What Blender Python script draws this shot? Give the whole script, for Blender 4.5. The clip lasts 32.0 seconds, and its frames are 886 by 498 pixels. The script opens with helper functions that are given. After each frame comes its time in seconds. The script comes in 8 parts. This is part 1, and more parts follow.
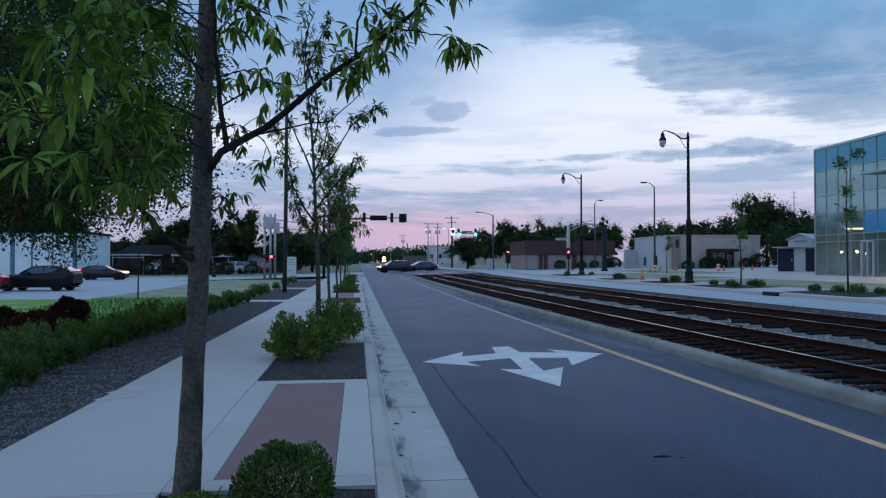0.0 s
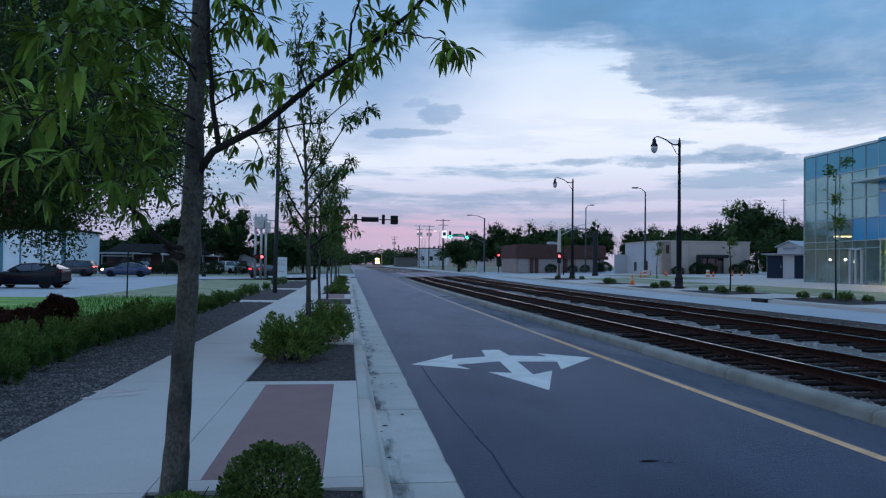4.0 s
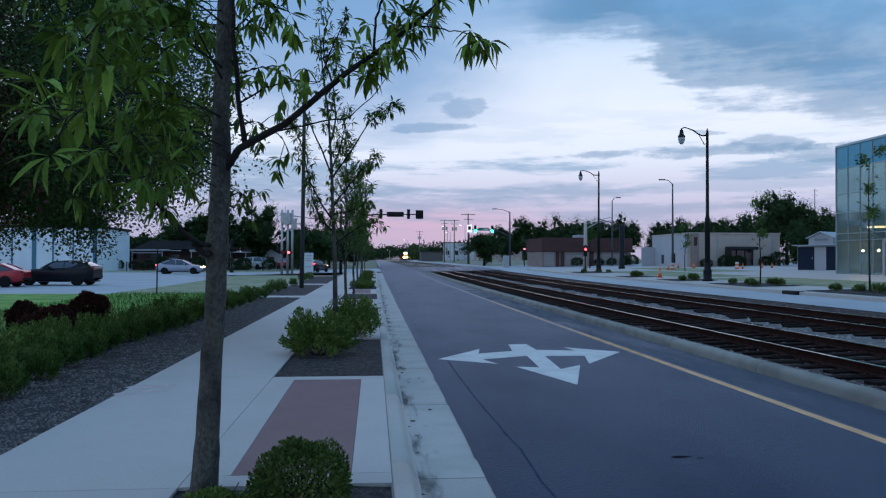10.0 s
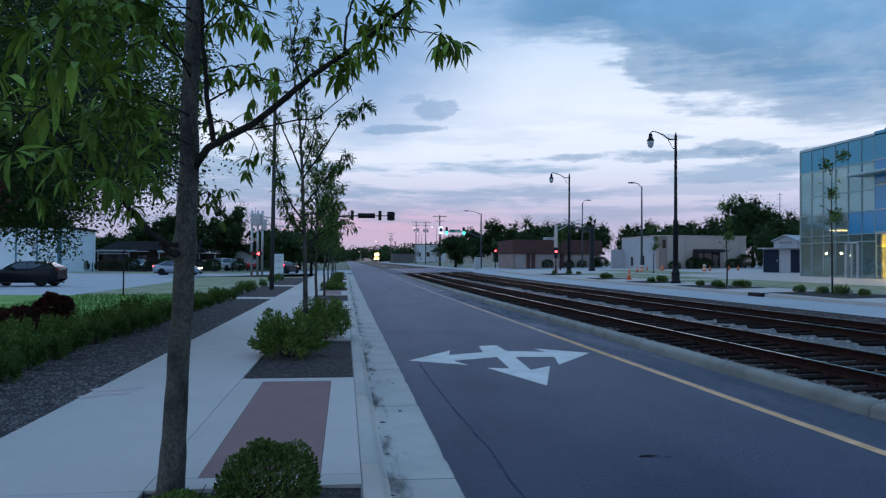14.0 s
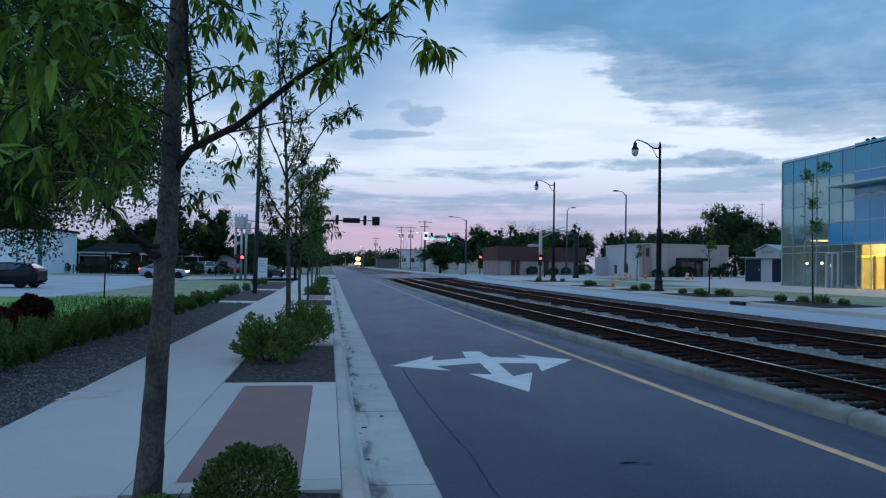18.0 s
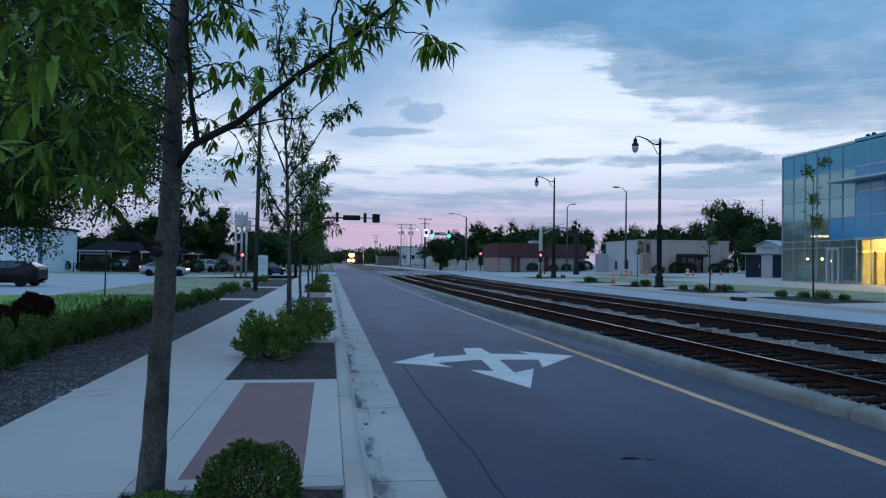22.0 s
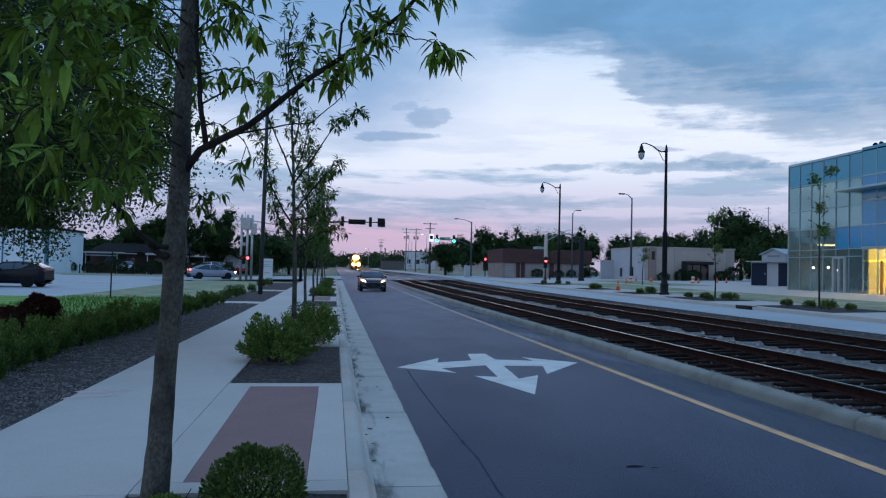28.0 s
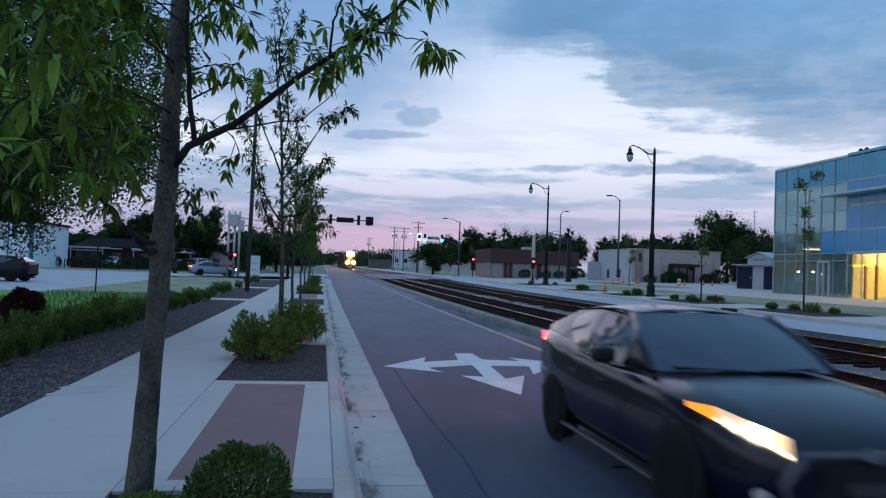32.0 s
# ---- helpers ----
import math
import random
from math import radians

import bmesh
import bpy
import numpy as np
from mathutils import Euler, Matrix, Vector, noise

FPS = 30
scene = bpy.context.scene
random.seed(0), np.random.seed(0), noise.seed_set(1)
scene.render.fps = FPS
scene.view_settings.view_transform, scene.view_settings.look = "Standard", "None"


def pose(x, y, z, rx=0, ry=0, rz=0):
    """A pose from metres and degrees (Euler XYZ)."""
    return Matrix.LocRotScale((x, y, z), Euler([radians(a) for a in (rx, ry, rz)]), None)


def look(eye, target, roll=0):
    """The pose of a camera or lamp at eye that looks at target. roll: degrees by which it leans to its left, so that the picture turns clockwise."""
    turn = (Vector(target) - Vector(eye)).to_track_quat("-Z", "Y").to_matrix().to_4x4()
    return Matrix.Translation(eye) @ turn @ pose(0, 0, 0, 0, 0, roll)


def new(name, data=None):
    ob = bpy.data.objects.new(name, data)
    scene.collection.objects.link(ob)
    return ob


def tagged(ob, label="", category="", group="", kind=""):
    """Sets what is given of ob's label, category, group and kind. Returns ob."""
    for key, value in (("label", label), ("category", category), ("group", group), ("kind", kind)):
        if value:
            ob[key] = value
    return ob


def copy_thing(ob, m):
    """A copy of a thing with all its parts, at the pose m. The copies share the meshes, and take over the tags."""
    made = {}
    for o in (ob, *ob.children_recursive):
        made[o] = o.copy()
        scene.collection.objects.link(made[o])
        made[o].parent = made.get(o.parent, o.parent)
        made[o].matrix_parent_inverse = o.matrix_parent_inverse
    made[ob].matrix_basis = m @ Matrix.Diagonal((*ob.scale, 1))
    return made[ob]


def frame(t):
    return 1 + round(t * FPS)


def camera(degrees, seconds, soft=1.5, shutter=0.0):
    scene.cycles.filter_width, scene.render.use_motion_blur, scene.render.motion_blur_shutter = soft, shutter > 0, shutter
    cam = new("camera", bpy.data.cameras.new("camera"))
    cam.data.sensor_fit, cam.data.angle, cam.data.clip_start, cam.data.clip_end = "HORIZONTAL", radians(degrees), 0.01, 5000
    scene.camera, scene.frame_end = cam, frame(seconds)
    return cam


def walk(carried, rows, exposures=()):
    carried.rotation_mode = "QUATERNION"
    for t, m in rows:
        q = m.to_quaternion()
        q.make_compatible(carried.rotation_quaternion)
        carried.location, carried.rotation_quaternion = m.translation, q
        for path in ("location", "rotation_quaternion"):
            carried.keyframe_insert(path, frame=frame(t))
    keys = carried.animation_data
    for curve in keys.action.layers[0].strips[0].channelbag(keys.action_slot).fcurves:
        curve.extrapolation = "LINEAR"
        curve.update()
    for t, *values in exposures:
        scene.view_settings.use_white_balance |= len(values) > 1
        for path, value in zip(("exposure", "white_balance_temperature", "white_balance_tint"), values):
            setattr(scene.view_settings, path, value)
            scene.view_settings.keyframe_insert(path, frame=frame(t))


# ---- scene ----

# ---- camera: held by hand at the edge of the pavement ----
cam = camera(61.3, 32.0, soft=1.2, shutter=0.5)
walk(cam, [
    (0, pose(-0.0056, -0.0209, 1.7545, 91.125, 0.082, -6.533)),
    (0.5, pose(0.0029, -0.0144, 1.7520, 90.753, -0.324, -6.595)),
    (1, pose(0.0010, -0.0132, 1.7507, 90.730, -0.629, -7.162)),
    (1.5, pose(-0.0057, -0.0223, 1.7527, 91.004, -0.943, -6.819)),
    (2, pose(-0.0095, -0.0331, 1.7540, 91.452, -0.650, -6.957)),
    (2.5, pose(-0.0021, -0.0328, 1.7587, 91.442, -0.554, -6.952)),
    (3, pose(-0.0041, -0.0223, 1.7556, 91.335, -0.582, -7.245)),
    (3.5, pose(-0.0047, -0.0342, 1.7571, 91.320, -0.736, -7.222)),
    (5.5, pose(-0.0001, -0.0220, 1.7511, 91.457, -0.227, -7.238)),
    (6, pose(-0.0061, -0.0246, 1.7549, 91.866, -0.365, -7.272)),
    (6.5, pose(0.0007, -0.0335, 1.7525, 91.708, -0.068, -7.373)),
    (7, pose(-0.0011, -0.0299, 1.7526, 91.757, 0.031, -7.719)),
    (7.5, pose(0.0133, -0.0115, 1.7541, 91.682, -0.050, -7.517)),
    (8, pose(0.0116, -0.0177, 1.7574, 92.114, 0.107, -7.819)),
    (8.5, pose(-0.0132, 0.0077, 1.7661, 91.157, -0.309, -5.864)),
    (9, pose(-0.0013, -0.0044, 1.7700, 91.198, 0.138, -6.063)),
    (9.5, pose(-0.0072, 0.0062, 1.7627, 91.128, 0.078, -5.846)),
    (10, pose(-0.0109, 0.0022, 1.7627, 90.861, -0.200, -5.278)),
    (10.5, pose(-0.0077, -0.0041, 1.7597, 90.789, -0.073, -5.649)),
    (11, pose(-0.0045, 0.0009, 1.7603, 90.658, 0.227, -5.746)),
    (11.5, pose(-0.0025, 0.0058, 1.7605, 90.561, 0.145, -6.201)),
    (12, pose(-0.0039, 0.0013, 1.7503, 90.066, 0.118, -6.450)),
    (12.5, pose(0.0003, -0.0031, 1.7482, 90.355, 0.087, -7.188)),
    (13, pose(-0.0006, -0.0007, 1.7467, 90.116, 0.069, -6.885)),
    (13.5, pose(0.0028, -0.0006, 1.7508, 90.330, 0.260, -6.553)),
    (14, pose(-0.0036, -0.0053, 1.7557, 91.006, -0.359, -7.468)),
    (14.5, pose(0.0138, 0.0011, 1.7564, 91.380, 0.304, -8.820)),
    (15, pose(0.0010, 0.0028, 1.7668, 92.298, -0.087, -9.010)),
    (15.5, pose(0.0068, 0.0088, 1.7528, 91.214, -0.486, -8.185)),
    (17.5, pose(0.0109, 0.0088, 1.7492, 91.332, -0.836, -8.616)),
    (18, pose(0.0110, -0.0026, 1.7494, 91.466, -0.980, -8.640)),
    (18.5, pose(0.0010, 0.0047, 1.7483, 91.913, -0.941, -9.012)),
    (19, pose(0.0000, 0.0000, 1.7500, 91.813, -0.659, -9.414)),
    (19.5, pose(0.0099, 0.0097, 1.7496, 91.852, -0.629, -9.557)),
    (20, pose(0.0108, -0.0003, 1.7449, 91.699, -0.551, -9.660)),
    (20.5, pose(0.0083, 0.0066, 1.7434, 91.553, -0.575, -9.444)),
    (21, pose(0.0063, 0.0031, 1.7440, 91.321, -0.747, -9.187)),
    (21.5, pose(0.0010, 0.0158, 1.7422, 91.264, -0.655, -8.998)),
    (22, pose(0.0016, 0.0043, 1.7427, 91.237, -0.773, -8.623)),
    (22.5, pose(0.0032, -0.0017, 1.7481, 91.360, -0.773, -8.536)),
    (23, pose(0.0093, 0.0068, 1.7472, 91.350, -0.439, -8.866)),
    (23.5, pose(0.0018, 0.0148, 1.7435, 91.105, -0.713, -8.368)),
    (24, pose(-0.0021, 0.0096, 1.7445, 91.230, -0.834, -8.353)),
    (24.5, pose(-0.0043, -0.0011, 1.7443, 91.304, -0.872, -8.232)),
    (25, pose(-0.0032, 0.0033, 1.7490, 91.275, -0.741, -8.186)),
    (25.5, pose(-0.0061, 0.0122, 1.7461, 91.268, -0.786, -8.288)),
    (27.5, pose(-0.0111, -0.0081, 1.7519, 91.842, -1.129, -8.367)),
    (28, pose(-0.0102, -0.0064, 1.7500, 91.606, -1.349, -8.260)),
    (28.5, pose(-0.0152, -0.0364, 1.7455, 91.463, -1.386, -8.018)),
    (29, pose(-0.0198, -0.0077, 1.7491, 91.154, -1.414, -7.882)),
    (29.5, pose(-0.0211, -0.0086, 1.7475, 90.974, -1.543, -8.264)),
    (30, pose(-0.0252, -0.0166, 1.7443, 91.161, -1.771, -8.303)),
    (30.5, pose(-0.0269, -0.0168, 1.7458, 91.242, -2.018, -8.383)),
    (31, pose(-0.0272, -0.0087, 1.7451, 91.453, -2.072, -8.517)),
    (31.5, pose(-0.0247, -0.0070, 1.7449, 91.324, -1.967, -8.726)),
    (32, pose(-0.0154, -0.0071, 1.7520, 91.583, -2.068, -9.207)),
], exposures=[(0.0, 0.0, 6350, 13), (3.0, 0.0, 6350, 13), (6.0, 0.0, 6150, 9), (10.0, 0.0, 6250, 11), (13.0, 0.0, 6300, 12), (15.0, 0.0, 6150, 9), (20.0, 0.0, 6130, 8), (25.0, 0.0, 6200, 9), (28.0, 0.0, 6300, 12), (32.0, 0.0, 6350, 13)])

# ---- world: dusk sky with cloud banks and a pink glow low over the road ----
def make_world():
    w = bpy.data.worlds.new("dusk_sky")
    scene.world = w
    w.use_nodes = True
    nt = w.node_tree
    nt.nodes.clear()
    N, L = nt.nodes.new, nt.links.new

    def link(a, b):
        L(a, b)

    def mth(op, a, b=None, c=None, clamp=False):
        n = N("ShaderNodeMath")
        n.operation, n.use_clamp = op, clamp
        for i, v in enumerate((a, b, c)):
            if v is None:
                continue
            if isinstance(v, (int, float)):
                n.inputs[i].default_value = v
            else:
                link(v, n.inputs[i])
        return n.outputs[0]

    def ramp(f, stops, mode="EASE"):
        n = N("ShaderNodeValToRGB")
        n.color_ramp.interpolation = mode
        while len(n.color_ramp.elements) < len(stops):
            n.color_ramp.elements.new(0.5)
        for e, (p, c) in zip(n.color_ramp.elements, stops):
            e.position = p
            e.color = (*c, 1) if isinstance(c, tuple) else (c, c, c, 1)
        link(f, n.inputs[0])
        return n.outputs[0]

    def mix(f, a, b):
        n = N("ShaderNodeMix")
        n.data_type = "RGBA"
        for s, v in ((n.inputs[0], f), (n.inputs[6], a), (n.inputs[7], b)):
            if isinstance(v, tuple):
                s.default_value = (*v, 1)
            elif isinstance(v, (int, float)):
                s.default_value = v
            else:
                link(v, s)
        return n.outputs[2]

    tc = N("ShaderNodeTexCoord").outputs["Generated"]
    sep = N("ShaderNodeSeparateXYZ")
    link(tc, sep.inputs[0])
    x, y, z = sep.outputs
    az = mth("ARCTAN2", x, y)                  # radians from +y towards +x
    el = mth("ARCSINE", z)

    def nz(scale, sx, sy, detail=6.0, rough=0.55, off=0.0, dist=0.0):
        c = N("ShaderNodeCombineXYZ")
        link(mth("MULTIPLY", az, sx), c.inputs[0])
        link(mth("MULTIPLY", el, sy), c.inputs[1])
        c.inputs[2].default_value = off
        n = N("ShaderNodeTexNoise")
        n.inputs["Scale"].default_value, n.inputs["Detail"].default_value = scale, detail
        n.inputs["Roughness"].default_value, n.inputs["Distortion"].default_value = rough, dist
        link(c.outputs[0], n.inputs["Vector"])
        return n.outputs["Fac"]

    wob = nz(3.0, 1.0, 1.7, 8.0, 0.6, 3.1)
    wob2 = nz(9.0, 1.0, 2.6, 6.0, 0.6, 7.7)
    jitter = mth("ADD", mth("MULTIPLY", mth("SUBTRACT", wob, 0.5), 0.16), mth("MULTIPLY", mth("SUBTRACT", wob2, 0.5), 0.06))
    e2 = mth("ADD", el, jitter)
    e3 = mth("ADD", el, mth("MULTIPLY", jitter, 0.22))
    fray = nz(4.0, 1.0, 9.0, 7.0, 0.62, 31.0)
    wisp = nz(16.0, 1.0, 2.4, 5.0, 0.65, 43.0)
    a2 = mth("ADD", az, mth("MULTIPLY", jitter, 1.6))
    # clear sky behind the cloud: pale and pinkish low, bluer above
    clear = ramp(mth("DIVIDE", el, 1.57), [
        (0.0, (0.40, 0.41, 0.54)), (0.014, (0.48, 0.45, 0.60)), (0.035, (0.52, 0.53, 0.70)), (0.060, (0.66, 0.70, 0.85)), (0.085, (0.80, 0.86, 0.98)),
        (0.12, (0.88, 0.93, 1.04)), (0.165, (0.80, 0.90, 1.03)), (0.205, (0.47, 0.66, 0.92)), (0.25, (0.36, 0.58, 0.87)), (0.40, (0.36, 0.64, 1.05)), (1.0, (0.42, 0.74, 1.25))], "LINEAR")
    # the pink is strongest over the end of the road
    glow = mth("MULTIPLY", ramp(mth("ABSOLUTE", mth("ADD", az, -0.06)), [(0.0, 1.0), (0.26, 0.0)]), ramp(el, [(0.004, 0.30), (0.050, 1.0), (0.088, 0.0)]))
    wide = mth("MULTIPLY", ramp(mth("ABSOLUTE", mth("ADD", az, -0.30)), [(0.0, 1.0), (0.70, 0.0)]), ramp(el, [(0.01, 0.6), (0.06, 1.0), (0.15, 0.0)]))
    col = mix(mth("MULTIPLY", wide, 0.26), clear, (0.74, 0.56, 0.70))
    col = mix(mth("MULTIPLY", glow, 0.54), col, (0.78, 0.45, 0.59))

    def blob(ca, ce, ra, re, soft=1.0):
        u = mth("DIVIDE", mth("SUBTRACT", a2, ca), ra)
        v = mth("DIVIDE", mth("SUBTRACT", e3, ce), re)
        d = mth("ADD", mth("MULTIPLY", u, u), mth("MULTIPLY", v, v))
        d = mth("ADD", d, mth("MULTIPLY", mth("ADD", mth("SUBTRACT", fray, 0.5), mth("MULTIPLY", mth("SUBTRACT", wisp, 0.5), 0.8)), 3.4))
        return ramp(d, [(0.0, 1.0), (0.35, 0.85), (1.0 if soft >= 1 else soft, 0.0)])

    # large blue bank high over the railway, its lower edge falling to the right
    foot = ramp(a2, [(0.10, 0.350), (0.30, 0.300), (0.45, 0.215), (0.60, 0.186), (0.90, 0.165)])
    edge = mth("SUBTRACT", mth("ADD", el, mth("MULTIPLY", jitter, 0.85)), foot)
    bank = ramp(mth("ADD", mth("MULTIPLY_ADD", edge, 5.0, 0.5), mth("MULTIPLY", mth("SUBTRACT", fray, 0.5), 0.80)), [(0.28, 0.0), (0.46, 0.70), (0.68, 1.0)])
    bank = mth("MULTIPLY", bank, ramp(a2, [(0.10, 0.0), (0.30, 1.0)]))
    gaps = ramp(nz(5.0, 1.0, 2.2, 5.0, 0.55, 11.0), [(0.36, 0.72), (0.56, 1.0)])
    bank = mth("MULTIPLY", bank, gaps)
    belly = ramp(mth("ADD", edge, mth("MULTIPLY", mth("SUBTRACT", wob2, 0.5), 0.16)), [(0.0, (0.105, 0.255, 0.44)), (0.08, (0.125, 0.31, 0.54)), (0.20, (0.20, 0.44, 0.71))], "LINEAR")
    col = mix(mth("MULTIPLY", bank, 0.90), col, belly)
    # thin low streaks and small puffs
    streak = ramp(nz(4.2, 1.0, 8.5, 8.0, 0.62, 21.0), [(0.45, 0.0), (0.59, 1.0)])
    band = ramp(el, [(0.03, 0.0), (0.06, 1.0), (0.125, 1.0), (0.16, 0.25), (0.24, 0.0)])
    col = mix(mth("MULTIPLY", mth("MULTIPLY", streak, band), 0.74), col, ramp(el, [(0.04, (0.38, 0.42, 0.57)), (0.14, (0.25, 0.42, 0.605))]))
    for ca, ce, ra, re, k in ((0.385, 0.134, 0.17, 0.009, 0.95), (0.475, 0.141, 0.06, 0.012, 0.9), (0.585, 0.122, 0.13, 0.015, 0.9), (0.150, 0.208, 0.022, 0.016, 0.75), (0.128, 0.222, 0.016, 0.008, 0.5), (0.40, 0.158, 0.035, 0.004, 0.7),
                              (0.118, 0.182, 0.045, 0.006, 0.85), (0.22, 0.098, 0.12, 0.007, 0.35), (0.42, 0.090, 0.14, 0.009, 0.45),
                              (-0.05, 0.095, 0.13, 0.014, 0.35), (-0.17, 0.125, 0.14, 0.012, 0.30), (0.12, 0.078, 0.16, 0.009, 0.35)):
        col = mix(mth("MULTIPLY", blob(ca, ce, ra, re), k * 0.76), col, (0.225, 0.36, 0.535))
    # blue veil up over the tree
    veil = mth("MULTIPLY", ramp(e2, [(0.15, 0.0), (0.25, 1.0)]), ramp(mth("ABSOLUTE", mth("ADD", a2, 0.14)), [(0.18, 1.0), (0.40, 0.15)]))
    col = mix(mth("MULTIPLY", veil, 0.80), col, (0.17, 0.34, 0.60))
    # below the horizon: plain earth
    col = mix(ramp(el, [(0.0, 0.0), (0.002, 1.0)], "LINEAR"), (0.05, 0.055, 0.06), col)
    bg = N("ShaderNodeBackground")
    link(col, bg.inputs[0])
    bg.inputs[1].default_value = 1.0
    out = N("ShaderNodeOutputWorld")
    link(bg.outputs[0], out.inputs[0])


make_world()

# afterglow: the last soft light from low ahead
glow_lamp = new("afterglow", bpy.data.lights.new("afterglow", "SUN"))
glow_lamp.data.energy, glow_lamp.data.angle, glow_lamp.data.color = 0.25, radians(40), (1.0, 0.80, 0.82)
glow_lamp.matrix_world = look((0, 60, 22), (0, 0, 0))


# ---- materials ----
MATS = {}


def material(name, base, rough=0.7, metal=0.0, vary=0.18, scale=6.0, bump=0.15, fine=60.0, tint=None, island=False, random_ob=0.0,
             emit=None, power=0.0, spec=0.14, alpha=1.0, coat=0.0, stretch=(1, 1, 1)):
    """A surface with stains at one scale and grain at another."""
    if name in MATS:
        return MATS[name]
    m = bpy.data.materials.new(name)
    m.use_nodes = True
    nt = m.node_tree
    N, L = nt.nodes.new, nt.links.new
    b = nt.nodes["Principled BSDF"]
    b.inputs["Roughness"].default_value, b.inputs["Metallic"].default_value = rough, metal
    b.inputs["Specular IOR Level"].default_value = spec
    b.inputs["Alpha"].default_value = alpha
    b.inputs["Coat Weight"].default_value = coat
    tc = N("ShaderNodeTexCoord")
    mp = N("ShaderNodeMapping")
    mp.inputs["Scale"].default_value = stretch
    L(tc.outputs["Object"], mp.inputs[0])
    n1 = N("ShaderNodeTexNoise")
    n1.inputs["Scale"].default_value, n1.inputs["Detail"].default_value = scale, 6
    n2 = N("ShaderNodeTexNoise")
    n2.inputs["Scale"].default_value, n2.inputs["Detail"].default_value = fine, 3
    L(mp.outputs[0], n1.inputs["Vector"])
    L(mp.outputs[0], n2.inputs["Vector"])
    mul = N("ShaderNodeMath")
    mul.operation = "ADD"
    L(n1.outputs["Fac"], mul.inputs[0])
    L(n2.outputs["Fac"], mul.inputs[1])
    rg = N("ShaderNodeMapRange")
    rg.inputs[1].default_value, rg.inputs[2].default_value = 0.7, 1.3
    rg.inputs[3].default_value, rg.inputs[4].default_value = 1 - vary, 1 + vary
    L(mul.outputs[0], rg.inputs[0])
    fac = rg.outputs[0]
    if island or random_ob:
        src = N("ShaderNodeNewGeometry").outputs["Random Per Island"] if island else N("ShaderNodeObjectInfo").outputs["Random"]
        r2 = N("ShaderNodeMapRange")
        k = 0.45 if island else random_ob
        r2.inputs[3].default_value, r2.inputs[4].default_value = 1 - k, 1 + k
        L(src, r2.inputs[0])
        mm = N("ShaderNodeMath")
        mm.operation = "MULTIPLY"
        L(fac, mm.inputs[0])
        L(r2.outputs[0], mm.inputs[1])
        fac = mm.outputs[0]
    sc = N("ShaderNodeVectorMath")
    sc.operation = "SCALE"
    if tint:
        mx = N("ShaderNodeMix")
        mx.data_type = "RGBA"
        mx.inputs[6].default_value, mx.inputs[7].default_value = (*base, 1), (*tint, 1)
        cr = N("ShaderNodeMapRange")
        cr.inputs[1].default_value, cr.inputs[2].default_value = 0.42, 0.62
        L(n1.outputs["Fac"], cr.inputs[0])
        L(cr.outputs[0], mx.inputs[0])
        L(mx.outputs[2], sc.inputs[0])
    else:
        sc.inputs[0].default_value = base
    L(fac, sc.inputs["Scale"])
    L(sc.outputs[0], b.inputs["Base Color"])
    if bump:
        bp = N("ShaderNodeBump")
        bp.inputs["Strength"].default_value, bp.inputs["Distance"].default_value = bump, 0.02
        L(mul.outputs[0], bp.inputs["Height"])
        L(bp.outputs[0], b.inputs["Normal"])
    if emit:
        b.inputs["Emission Color"].default_value, b.inputs["Emission Strength"].default_value = (*emit, 1), power
    MATS[name] = m
    return m


def patchy(m, scale, stretch, lo, hi, most):
    """Lets a thin layer show in soft-edged patches."""
    nt = m.node_tree
    N, L = nt.nodes.new, nt.links.new
    tc, mp, nz, rg = N("ShaderNodeTexCoord"), N("ShaderNodeMapping"), N("ShaderNodeTexNoise"), N("ShaderNodeMapRange")
    mp.inputs["Scale"].default_value = stretch
    nz.inputs["Scale"].default_value, nz.inputs["Detail"].default_value, nz.inputs["Roughness"].default_value = scale, 5, 0.55
    rg.inputs[1].default_value, rg.inputs[2].default_value, rg.inputs[4].default_value = lo, hi, most
    L(tc.outputs["Object"], mp.inputs[0])
    L(mp.outputs[0], nz.inputs["Vector"])
    L(nz.outputs["Fac"], rg.inputs[0])
    L(rg.outputs[0], nt.nodes["Principled BSDF"].inputs["Alpha"])
    return m


def leaf_material(name, base, tint, through_light=0.35):
    m = material(name, base, rough=0.55, vary=0.25, scale=0.8, fine=25, bump=0.0, tint=tint, island=True, spec=0.12)
    nt = m.node_tree
    b = nt.nodes["Principled BSDF"]
    out = nt.nodes["Material Output"]
    tr = nt.nodes.new("ShaderNodeBsdfTranslucent")
    mx = nt.nodes.new("ShaderNodeMixShader")
    mx.inputs[0].default_value = through_light
    src = b.inputs["Base Color"].links[0].from_socket
    nt.links.new(src, tr.inputs[0])
    nt.links.new(b.outputs[0], mx.inputs[1])
    nt.links.new(tr.outputs[0], mx.inputs[2])
    nt.links.new(mx.outputs[0], out.inputs[0])
    return m


